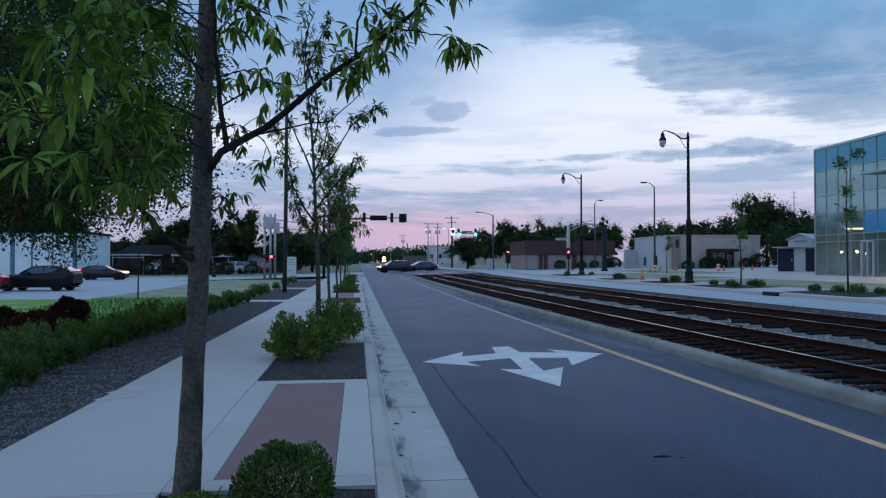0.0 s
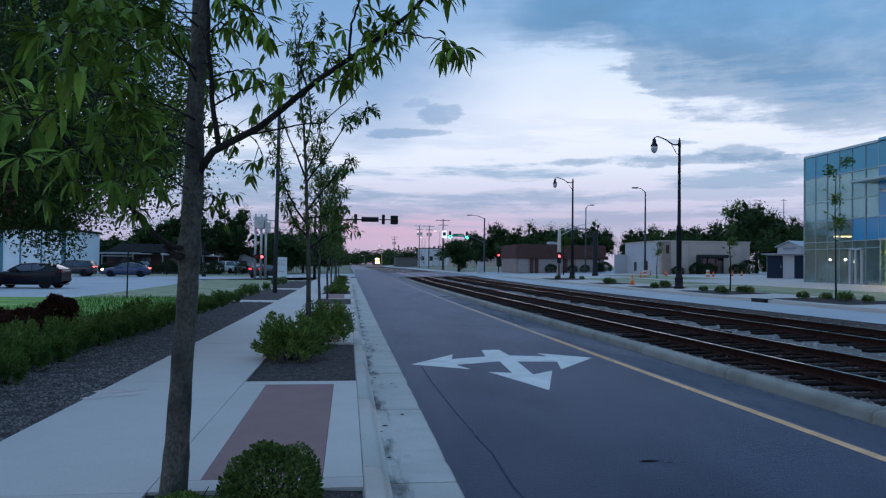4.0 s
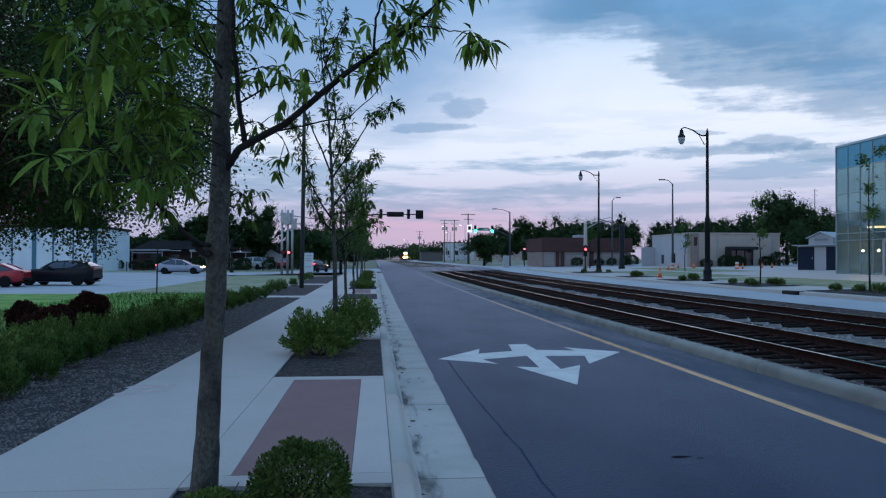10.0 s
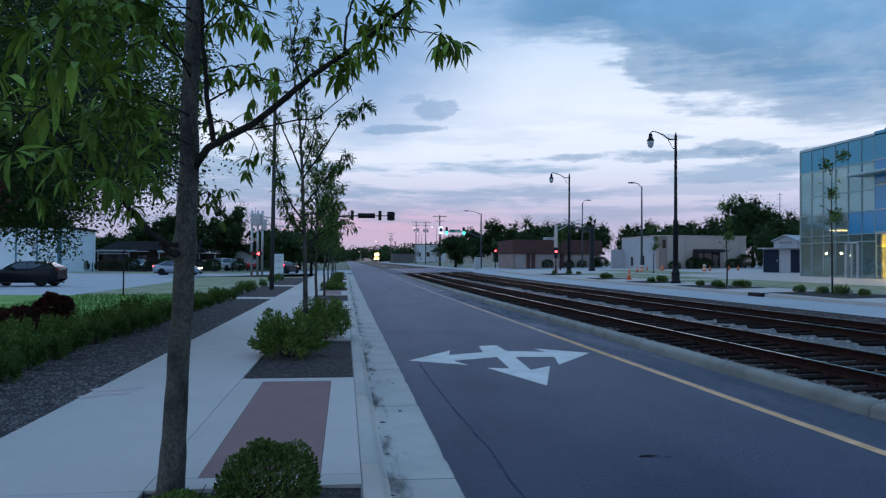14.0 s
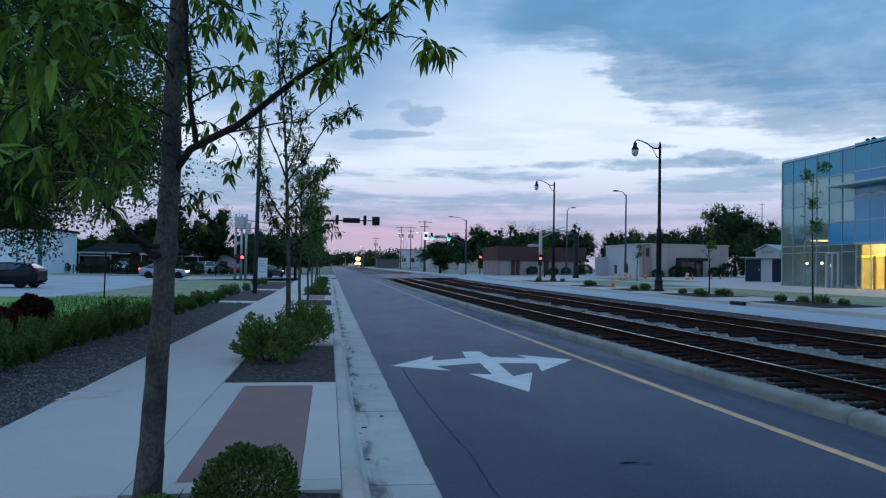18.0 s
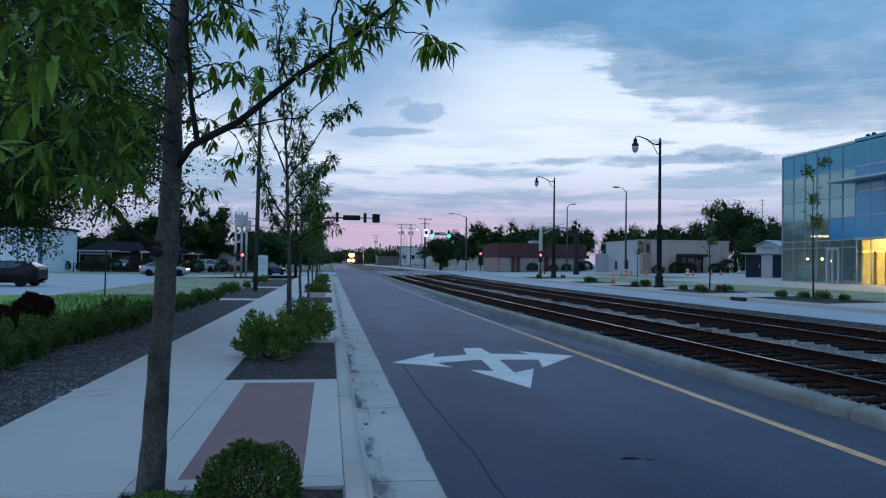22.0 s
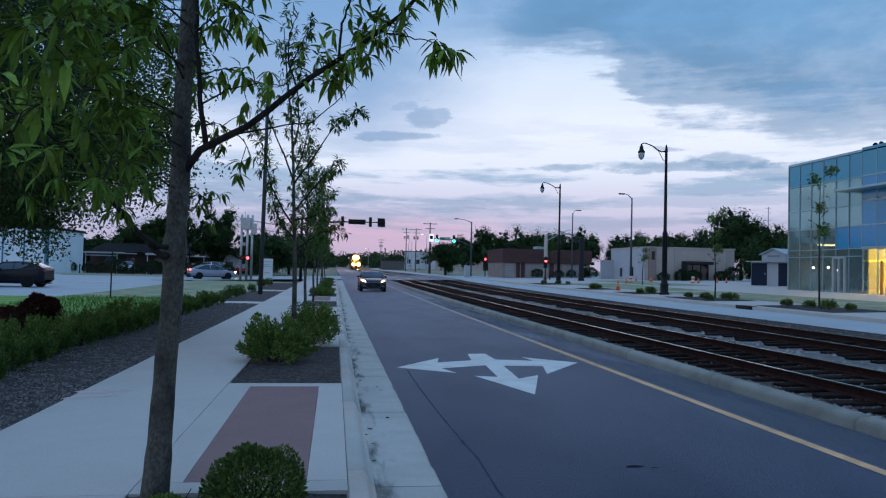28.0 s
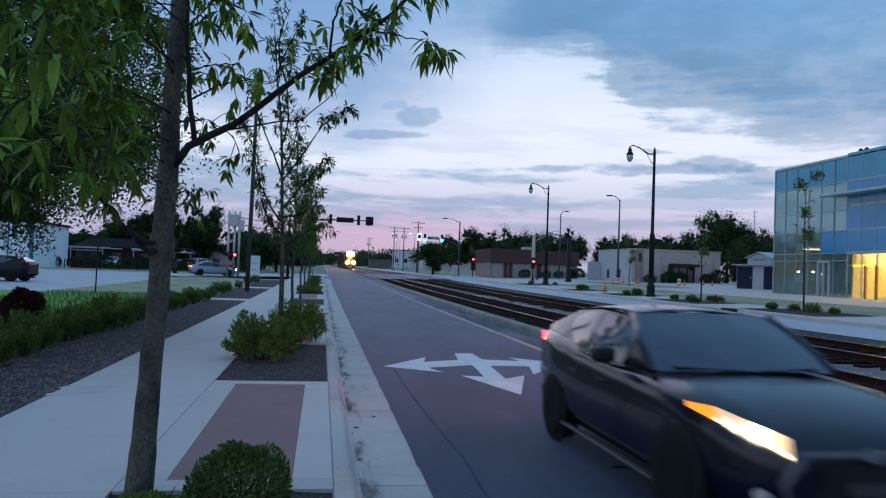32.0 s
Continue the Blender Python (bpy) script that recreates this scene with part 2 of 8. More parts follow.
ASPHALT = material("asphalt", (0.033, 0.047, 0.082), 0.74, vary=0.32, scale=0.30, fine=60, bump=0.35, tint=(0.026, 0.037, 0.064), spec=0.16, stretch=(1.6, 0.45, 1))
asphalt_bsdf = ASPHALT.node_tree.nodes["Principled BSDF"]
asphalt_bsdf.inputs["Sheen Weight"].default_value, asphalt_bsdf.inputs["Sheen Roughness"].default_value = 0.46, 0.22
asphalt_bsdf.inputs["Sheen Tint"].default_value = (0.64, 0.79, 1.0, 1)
ASPHALT_OLD = material("pale_asphalt", (0.385, 0.395, 0.41), 0.85, vary=0.12, scale=0.3, fine=40, bump=0.15)
CONCRETE = material("concrete", (0.520, 0.458, 0.424), 0.85, vary=0.10, scale=1.1, fine=70, bump=0.12, random_ob=0.05, tint=(0.462, 0.408, 0.377))
KERB = material("kerb_concrete", (0.515, 0.458, 0.42), 0.88, vary=0.12, scale=1.4, fine=70, bump=0.10, random_ob=0.05, tint=(0.425, 0.397, 0.36))
KERB_D = material("weathered_kerb", (0.292, 0.280, 0.246), 0.92, vary=0.20, scale=1.6, fine=70, bump=0.20, random_ob=0.08, tint=(0.195, 0.186, 0.162))
GUTTER = material("gutter_concrete", (0.505, 0.452, 0.412), 0.9, vary=0.16, scale=1.3, fine=80, bump=0.08, tint=(0.38, 0.35, 0.318), random_ob=0.06)
PAVER = material("red_paving", (0.255, 0.150, 0.145), 0.85, vary=0.10, scale=2.0, fine=50, bump=0.15)
PAINT_W = material("white_road_paint", (0.62, 0.60, 0.57), 0.75, vary=0.16, scale=3, fine=80, bump=0.15)
PAINT_Y = material("yellow_road_paint", (0.68, 0.38, 0.20), 0.7, vary=0.26, scale=4, fine=80, bump=0.15)
MULCH = material("mulch", (0.085, 0.071, 0.070), 0.95, vary=0.5, scale=9, fine=60, bump=0.9, tint=(0.028, 0.025, 0.026))
MULCH_S = material("faded_mulch", (0.088, 0.076, 0.077), 0.95, vary=0.5, scale=9, fine=60, bump=0.9, tint=(0.038, 0.033, 0.035))
CHIP = material("mulch_chip", (0.165, 0.140, 0.134), 0.95, vary=0.3, scale=20, fine=90, bump=0.2, island=True)
BALLAST = material("rusty_ballast", (0.112, 0.086, 0.080), 0.95, vary=0.5, scale=5, fine=30, bump=1.0, tint=(0.044, 0.034, 0.032), spec=0.03)
GRAVEL = material("grey_ballast", (0.21, 0.192, 0.185), 0.95, vary=0.5, scale=6, fine=26, bump=1.0, tint=(0.105, 0.092, 0.088), spec=0.05)
STONE = material("ballast_stone", (0.28, 0.252, 0.244), 0.9, vary=0.2, scale=20, fine=60, bump=0.2, island=True)
STONE_R = material("rusty_stone", (0.145, 0.112, 0.105), 0.9, vary=0.2, scale=20, fine=60, bump=0.2, island=True)
TIE = material("creosoted_tie", (0.022, 0.016, 0.0145), 0.95, spec=0.03, vary=0.4, scale=5, fine=40, bump=0.5, random_ob=0.3, stretch=(0.3, 3, 3))
RAIL_SIDE = material("rail_rust", (0.034, 0.016, 0.013), 0.9, spec=0.04, vary=0.3, scale=6, fine=60, bump=0.2)
RAIL_TOP = material("rail_polished", (0.76, 0.72, 0.70), 0.17, 1.0, vary=0.1, scale=3, bump=0.02)
GRASS = material("grass", (0.135, 0.27, 0.055), 0.95, vary=0.35, scale=0.8, fine=22, bump=0.6, tint=(0.20, 0.31, 0.080))
DRYGRASS = material("dry_grass", (0.235, 0.265, 0.15), 0.95, vary=0.35, scale=0.7, fine=22, bump=0.5, tint=(0.27, 0.26, 0.18))
EARTH = material("ground_earth", (0.17, 0.19, 0.12), 0.95, vary=0.3, scale=0.08, fine=3, bump=0.3, tint=(0.22, 0.21, 0.17))
BARK = material("bark", (0.122, 0.110, 0.093), 0.9, vary=0.5, scale=5.5, fine=55, bump=1.0, tint=(0.040, 0.036, 0.033), stretch=(1, 1, 0.65))
BARK_D = material("dark_bark", (0.030, 0.025, 0.023), 0.9, vary=0.35, scale=9, fine=50, bump=0.6, stretch=(1, 1, 0.3))
LEAF = leaf_material("willow_leaf", (0.082, 0.138, 0.019), (0.142, 0.214, 0.028), 0.06)
LEAF_S = leaf_material("street_leaf", (0.060, 0.112, 0.026), (0.095, 0.150, 0.036), 0.25)
LEAF_D = leaf_material("dark_leaf", (0.046, 0.084, 0.028), (0.069, 0.109, 0.036), 0.3)
LEAF_R = leaf_material("maroon_leaf", (0.085, 0.032, 0.028), (0.058, 0.028, 0.022), 0.2)
LEAF_E = leaf_material("evergreen_leaf", (0.022, 0.042, 0.016), (0.034, 0.058, 0.022), 0.2)
LEAF_B = leaf_material("box_leaf", (0.105, 0.165, 0.035), (0.165, 0.225, 0.055), 0.28)
LEAF_C = leaf_material("clipped_leaf", (0.068, 0.110, 0.026), (0.135, 0.175, 0.050), 0.25)
LEAF_H = leaf_material("hedge_leaf", (0.068, 0.124, 0.028), (0.160, 0.220, 0.055), 0.30)
LEAF_F = leaf_material("far_leaf", (0.026, 0.050, 0.017), (0.044, 0.075, 0.025), 0.2)
BLADE = leaf_material("grass_blade", (0.066, 0.150, 0.034), (0.098, 0.195, 0.044), 0.3)
IRON = material("dark_iron", (0.016, 0.017, 0.020), 0.5, 0.2, vary=0.2, scale=4, fine=50, bump=0.1)
POLE = material("weathered_pole", (0.085, 0.088, 0.095), 0.6, 0.3, vary=0.15, scale=3, fine=30, bump=0.06)
STEEL = material("galvanised_steel", (0.42, 0.43, 0.44), 0.45, 0.7, vary=0.15, scale=3, fine=30, bump=0.06)
WOODPOLE = material("pole_wood", (0.13, 0.105, 0.085), 0.9, vary=0.3, scale=5, fine=40, bump=0.4, stretch=(1, 1, 0.15))
BRICKWALL = material("red_brown_masonry", (0.090, 0.046, 0.042), 0.9, vary=0.18, scale=1.0, fine=20, bump=0.2)
STUCCO = material("tan_stucco", (0.46, 0.375, 0.33), 0.9, vary=0.10, scale=0.8, fine=25, bump=0.15)
STUCCO_W = material("white_wall_paint", (0.42, 0.42, 0.44), 0.8, vary=0.08, scale=0.7, fine=20, bump=0.1)
ROOF = material("dark_roof", (0.034, 0.033, 0.035), 0.9, vary=0.2, scale=2, fine=20, bump=0.2)
DARKGLASS = material("dark_window_glass", (0.02, 0.022, 0.026), 0.08, vary=0.05, scale=1, bump=0.0, spec=0.8)
CLEARGLASS = material("clear_pane", (0.30, 0.56, 0.63), 0.05, metal=0.75, vary=0.03, scale=1, bump=0.0, alpha=0.42, spec=0.9)
TEALGLASS = material("teal_pane", (0.055, 0.30, 0.42), 0.16, vary=0.06, scale=0.6, fine=4, bump=0.0, random_ob=0.08, spec=0.35)
BLUEGLASS = material("blue_panel", (0.035, 0.24, 0.44), 0.12, vary=0.06, scale=0.6, fine=4, bump=0.0, random_ob=0.10, spec=0.7)
ALU = material("aluminium", (0.30, 0.42, 0.46), 0.4, 0.5, vary=0.05, scale=2, bump=0.02)
WARMWALL = material("yellow_interior", (0.78, 0.60, 0.16), 0.8, vary=0.08, scale=0.7, bump=0.05)
PALEWALL = material("pale_interior", (0.40, 0.41, 0.34), 0.8, vary=0.08, scale=0.7, bump=0.05)
FLOORTILE = material("interior_floor", (0.35, 0.33, 0.30), 0.4, vary=0.1, scale=2, bump=0.03)
LAMPWARM = material("ceiling_lamp_glow", (0.9, 0.85, 0.6), 0.5, vary=0.0, bump=0.0, emit=(1.0, 0.76, 0.26), power=30.0)
LAMPWHITE = material("pendant_glow", (0.9, 0.9, 0.8), 0.5, vary=0.0, bump=0.0, emit=(1.0, 0.84, 0.50), power=9.0)
NAVY = material("navy_door", (0.012, 0.021, 0.042), 0.6, vary=0.15, scale=3, bump=0.08)
CONE = material("orange_plastic", (0.75, 0.16, 0.05), 0.6, vary=0.1, bump=0.05)
RED_ON = material("red_signal_glow", (0.6, 0.02, 0.02), 0.4, vary=0.0, bump=0.0, emit=(1.0, 0.05, 0.06), power=9.0)
GREEN_ON = material("green_signal_glow", (0.02, 0.6, 0.4), 0.4, vary=0.0, bump=0.0, emit=(0.05, 1.0, 0.62), power=9.0)
STREET_ON = material("street_lamp_glow", (0.9, 0.8, 0.7), 0.4, vary=0.0, bump=0.0, emit=(1.0, 0.80, 0.72), power=2.0)
HEAD_ON = material("headlamp_glow", (1, 0.9, 0.7), 0.3, vary=0.0, bump=0.0, emit=(1.0, 0.66, 0.30), power=60.0)
LED_ON = material("light_strip_glow", (1, 0.95, 0.85), 0.3, vary=0.0, bump=0.0, emit=(1.0, 0.80, 0.55), power=3.0)
# glow over the whole housing stands for bulb glare and the lit reflector
HEAD_GLARE = material("headlamp_housing_glare", (0.8, 0.7, 0.5), 0.2, vary=0.0, bump=0.0, emit=(1.0, 0.54, 0.20), power=0.60)
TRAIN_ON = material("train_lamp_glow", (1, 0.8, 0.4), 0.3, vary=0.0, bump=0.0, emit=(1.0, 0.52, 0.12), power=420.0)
# amber halo round the train lamps: glare drawn as a glowing surface
TRAIN_HALO = material("train_lamp_halo", (1, 0.7, 0.2), 0.3, vary=0.0, bump=0.0, emit=(1.0, 0.38, 0.05), power=4.5)
DITCH_ON = material("ditch_lamp_glow", (1, 0.8, 0.4), 0.3, vary=0.0, bump=0.0, emit=(1.0, 0.50, 0.10), power=420.0)
TAIL_ON = material("tail_lamp_glow", (0.6, 0.02, 0.02), 0.3, vary=0.0, bump=0.0, emit=(1.0, 0.07, 0.06), power=10.0)
BRAKE_ON = material("brake_lamp_glow", (0.6, 0.02, 0.02), 0.3, vary=0.0, bump=0.0, emit=(1.0, 0.0015, 0.003), power=150.0)
AMBER_ON = material("amber_lamp_glow", (0.8, 0.25, 0.02), 0.3, vary=0.0, bump=0.0, emit=(1.0, 0.24, 0.01), power=1.6)
RUBBER = material("tyre_rubber", (0.012, 0.012, 0.013), 0.85, vary=0.15, scale=12, bump=0.1)
RIM = material("alloy_rim", (0.46, 0.47, 0.49), 0.5, 0.25, vary=0.1, bump=0.02)
RIM_D = material("dark_rim", (0.05, 0.05, 0.055), 0.4, 0.6, vary=0.1, bump=0.02)
BLACKTRIM = material("black_trim", (0.016, 0.016, 0.018), 0.55, vary=0.1, bump=0.03)
CHROME = material("chrome", (0.65, 0.66, 0.68), 0.15, 1.0, vary=0.03, bump=0.0)
CARGLASS = material("car_glass", (0.013, 0.020, 0.040), 0.05, vary=0.05, bump=0.0, spec=0.7, coat=0.2)
GLOBE = material("smoked_globe", (0.42, 0.44, 0.46), 0.12, vary=0.05, bump=0.0, spec=0.7)
LENS = material("clear_lens", (0.26, 0.27, 0.29), 0.1, vary=0.05, bump=0.0, spec=0.8)


def paint(name, col):
    return material(name, col, 0.28, 0.25, vary=0.05, scale=1.5, fine=200, bump=0.0, spec=0.4, coat=0.4)


# ---- shared helpers of this scene ----
def soft_plus(u, s=12.0):
    return u if u > 400 else s * math.log1p(math.exp(max(u / s, -40)))


def rise(y):
    """The road is level near the camera, climbs to the crossing and goes on more gently."""
    y = min(y, 600)
    return 0.009 * soft_plus(y - 50) - 0.006 * soft_plus(y - 105)


def gz(x, y):
    """Height of the ground: it also climbs slowly across the railway."""
    return 0.024 * min(max(x - 1, 0), 40) + rise(y)


def thing(name, at, label, category, group="", turn=0.0):
    ob = new(name)
    ob.empty_display_size = 0.2
    ob.matrix_basis = pose(*at, 0, 0, turn)
    return tagged(ob, label, category, group)


def mesh_of(name, bm, mat, smooth=False):
    me = bpy.data.meshes.new(name)
    if smooth:
        for f in bm.faces:
            f.smooth = True
    bm.to_mesh(me)
    bm.free()
    for m in (mat if isinstance(mat, (list, tuple)) else [mat]):
        me.materials.append(m)
    return me


def part(name, bm, mat, parent=None, label="", smooth=False, kind="", at=None):
    ob = new(name, bm if isinstance(bm, bpy.types.Mesh) else mesh_of(name, bm, mat, smooth))
    if parent is not None:
        ob.parent = parent
    if at is not None:
        ob.matrix_basis = at
    return tagged(ob, label, kind=kind)


def structure(name, bm, mat, label, category, smooth=False):
    return tagged(part(name, bm, mat, None, "", smooth), label, category, kind="structure")


def quad(bm, pts, mi=0):
    f = bm.faces.new([bm.verts.new(p) for p in pts])
    f.material_index = mi
    return f


def box(bm, x0, x1, y0, y1, z0, z1, bevel=0.0, m=None):
    g = bmesh.ops.create_cube(bm, size=1.0, matrix=Matrix.Translation(((x0 + x1) / 2, (y0 + y1) / 2, (z0 + z1) / 2)) @ Matrix.Diagonal((x1 - x0, y1 - y0, z1 - z0, 1)))
    vs = g["verts"]
    if bevel:
        es = list({e for v in vs for e in v.link_edges})
        r = bmesh.ops.bevel(bm, geom=es, offset=bevel, segments=2, affect="EDGES", profile=0.5)
        vs = list({v for f in r["faces"] for v in f.verts} | {v for v in vs if v.is_valid})
    if m is not None:
        bmesh.ops.transform(bm, matrix=m, verts=vs)
    return vs


def tube(bm, pts, radii, n=8, caps=True):
    """A tapered tube along a line of points."""
    rings = []
    pts = [Vector(p) for p in pts]
    for i, p in enumerate(pts):
        d = (pts[min(i + 1, len(pts) - 1)] - pts[max(i - 1, 0)]).normalized()
        a = d.cross(Vector((0.31, 0.95, 0.05)) if abs(d.y) < 0.9 else Vector((1, 0, 0))).normalized()
        b = d.cross(a)
        r = radii[i] if isinstance(radii, (list, tuple)) else radii
        rings.append([bm.verts.new(p + (a * math.cos(2 * math.pi * k / n) + b * math.sin(2 * math.pi * k / n)) * r) for k in range(n)])
    for q, w in zip(rings, rings[1:]):
        for k in range(n):
            bm.faces.new((q[k], q[(k + 1) % n], w[(k + 1) % n], w[k]))
    if caps:
        bm.faces.new(rings[0][::-1])
        bm.faces.new(rings[-1])
    return rings


def lathe(bm, prof, n=14, m=None):
    """A turned body from (radius, height) pairs."""
    rings = [[bm.verts.new((r * math.cos(2 * math.pi * k / n), r * math.sin(2 * math.pi * k / n), z)) for k in range(n)] for r, z in prof]
    for q, w in zip(rings, rings[1:]):
        for k in range(n):
            bm.faces.new((q[k], q[(k + 1) % n], w[(k + 1) % n], w[k]))
    bm.faces.new(rings[0][::-1])
    bm.faces.new(rings[-1])
    vs = [v for r in rings for v in r]
    if m is not None:
        bmesh.ops.transform(bm, matrix=m, verts=vs)
    return vs


def ys_between(a, b, near=1.5):
    """Steps along the road, longer far away."""
    out, y = [a], a
    while y < b:
        y = min(b, y + max(near, abs(y) * 0.06))
        out.append(y)
    return out


def sheet(xs, ys, dz, skew=None):
    """A strip of ground that follows gz. dz: height above it, or a function of x, y."""
    bm = bmesh.new()
    f = dz if callable(dz) else (lambda x, y: dz)
    sk = skew or (lambda x, y: (x, y))
    rows = [[bm.verts.new((*sk(x, y), gz(*sk(x, y)) + f(x, y))) for x in xs] for y in ys]
    for r, q in zip(rows, rows[1:]):
        for i in range(len(xs) - 1):
            bm.faces.new((r[i], r[i + 1], q[i + 1], q[i]))
    return bm


def slab(x0, x1, y0, y1, dz, thick, nx=1):
    """A block with a flat top that follows the ground, for slabs, kerbs and beds; its own mesh origin at 0."""
    bm = bmesh.new()
    xs = [x0 + (x1 - x0) * i / nx for i in range(nx + 1)]
    ys = ys_between(y0, y1, 3.0)
    top = [[bm.verts.new((x, y, gz(x, y) + dz)) for x in xs] for y in ys]
    for r, q in zip(top, top[1:]):
        for i in range(nx):
            bm.faces.new((r[i], r[i + 1], q[i + 1], q[i]))
    ext = bmesh.ops.extrude_face_region(bm, geom=list(bm.faces))
    vs = [v for v in ext["geom"] if isinstance(v, bmesh.types.BMVert)]
    bmesh.ops.translate(bm, verts=[v for r in top for v in r], vec=(0, 0, -thick))
    bmesh.ops.recalc_face_normals(bm, faces=bm.faces)
    return bm


# ---- the ground, the road and its edges ----
def track_shift(y):
    """How far the railway leaves its straight line, metres to the right."""
    ks = ((-60, 0), (200, 0), (250, -0.7), (290, -1.3), (322, 0.3), (366, 5.0), (437, 10.6), (484, 12.2), (540, 12.8), (700, 12.8))
    for (a, u), (b, v) in zip(ks, ks[1:]):
        if y <= b:
            k = min(max((y - a) / (b - a), 0), 1)
            return u + (v - u) * k
    return 12.8


def make_ground():
    xs = [-900, -400, -200, -110, -70, -45, -30, -20, -12, -6, -3, 0.2, 1, 5.9, 10, 15, 20, 30, 41, 60, 90, 150, 300, 900]
    ys = [-120, -40, -10, 0, 10, 20, 30, 40, 50, 60, 70, 80, 90, 100, 110, 120, 140, 170, 210, 260, 320, 400, 500, 600, 900, 1500]
    structure("ground", sheet(xs, ys, lambda x, y: -0.30), EARTH, "worn grass and bare earth reaching to the horizon", "ground")
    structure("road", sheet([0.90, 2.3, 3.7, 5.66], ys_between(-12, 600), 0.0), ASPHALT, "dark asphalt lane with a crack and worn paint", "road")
    # the cross street: it bends towards the camera on the near side
    bm = sheet([-110, -60, -30, -18, -12, -8, -4, 0.9], [0, 0.5, 1], lambda x, y: -0.006, skew=lambda x, y: (x, 71 + 20 * min(max((x + 16) / 15, 0), 1) + y * (14 + 8 * min(max((x + 16) / 15, 0), 1))))
    structure("cross_street", bm, ASPHALT_OLD, "pale worn asphalt street leading to the railway crossing", "road")
    bm = sheet([14.4, 18, 24, 32, 45, 80, 140], ys_between(84, 113, 6), lambda x, y: 0.004)
    structure("cross_street_far", bm, ASPHALT_OLD, "pale asphalt street beyond the railway", "road")
    bm = sheet([5.5, 7, 9, 11, 13, 14.6], ys_between(83.4, 112, 4), lambda x, y: 0.070)
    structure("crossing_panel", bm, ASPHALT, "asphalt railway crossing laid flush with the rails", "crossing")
    # parking ground across the hedge
    bm = sheet([-110, -60, -40, -26, -18, -13], ys_between(38.2, 60.5, 4), lambda x, y: -0.012)
    structure("parking_lot", bm, ASPHALT_OLD, "pale grey asphalt parking ground", "parking lot")
    bm = sheet([-60, -40, -20, -10.2], ys_between(60.5, 71.4, 4), lambda x, y: -0.008)
    structure("parking_entry", bm, ASPHALT_OLD, "pale asphalt entry between grass strips", "parking lot")
    # lawns
    bm = sheet([-40, -30, -20, -12, -8, -4.9], ys_between(-6, 38.2, 2), lambda x, y: 0.02 + 0.03 * noise.noise(Vector((x, y, 0))))
    structure("lawn", bm, GRASS, "green mown lawn behind the hedge", "lawn")
    bm = sheet([-13, -9, -4.9], ys_between(38.2, 73, 2), lambda x, y: 0.03 + 0.03 * noise.noise(Vector((x, y, 0))))
    structure("lawn_verge", bm, DRYGRASS, "paler grass verge beside the side street", "lawn")
    bm = sheet([-60, -35, -18, -11], ys_between(86.5, 92, 2), lambda x, y: 0.02)
    structure("verge_strip", bm, DRYGRASS, "strip of dry grass along the side street", "lawn")
    # yellow edge line and the painted arrow
    structure("yellow_line", sheet([4.665, 4.785], ys_between(-8, 12), 0.005), PAINT_Y, "yellow painted edge line on the asphalt", "road marking")
    structure("yellow_line", sheet([4.665, 4.785], ys_between(12, 17), 0.005), material("worn_yellow_paint", (0.62, 0.36, 0.18), 0.8, vary=0.3, scale=4, fine=60), "worn yellow edge line further along the asphalt", "road marking")
    structure("yellow_line", sheet([4.665, 4.785], ys_between(17, 30), 0.005), material("pale_yellow_paint", (0.50, 0.36, 0.26), 0.8, vary=0.3, scale=4, fine=60), "pale worn edge line beside the railway", "road marking")
    structure("yellow_line", sheet([4.665, 4.785], ys_between(30, 82), 0.005), material("faded_line_paint", (0.40, 0.36, 0.33), 0.8, vary=0.3, scale=4, fine=60), "faded pale edge line far along the asphalt", "road marking")
    structure("white_edge_line", sheet([0.98, 1.06], ys_between(118, 300), 0.005), PAINT_W, "faded white edge line far along the road", "road marking")
    bm = bmesh.new()
    stem = [(2.72, 15.04), (3.08, 15.05), (3.08, 14.07), (3.04, 13.17), (2.73, 13.26), (2.61, 14.02)]
    left = [(1.13, 13.21), (2.05, 14.48), (1.93, 13.79), (2.61, 14.02), (2.73, 13.26), (1.89, 12.98), (2.07, 12.37)]
    right = [(3.08, 14.07), (3.76, 13.76), (3.67, 14.34), (4.50, 13.38), (3.52, 12.04), (3.72, 13.0), (3.04, 13.17)]
    down = [(2.73, 13.26), (3.04, 13.17), (2.93, 11.59), (3.34, 11.94), (2.79, 10.12), (2.29, 12.0), (2.64, 11.83)]
    for i, poly in enumerate((left, right, down, stem)):
        bm.faces.new([bm.verts.new((x, y, gz(x, y) + 0.0050 + 0.0006 * i)) for x, y in poly])
    bmesh.ops.recalc_face_normals(bm, faces=bm.faces)
    for f in bm.faces:
        if f.normal.z < 0:
            f.normal_flip()
    structure("painted_arrow", bm, PAINT_W, "white three-headed turn arrow painted on the asphalt", "road marking")
    # tar seam and a few dark spots
    bm = bmesh.new()
    seam = [(1.28, 12.92), (1.27, 11.07), (1.28, 9.57), (1.31, 8.1), (1.35, 6.87), (1.32, 5.87), (1.36, 4.2)]
    pts = []
    for (x0, y0), (x1, y1) in zip(seam, seam[1:]):
        for k in range(6):
            x, y = x0 + (x1 - x0) * k / 6, y0 + (y1 - y0) * k / 6
            pts.append((x + 0.014 * noise.noise(Vector((y * 2.1, 0.2, 0))), y, 0.009 + 0.012 * noise.noise(Vector((y * 5, 3, 0)))))
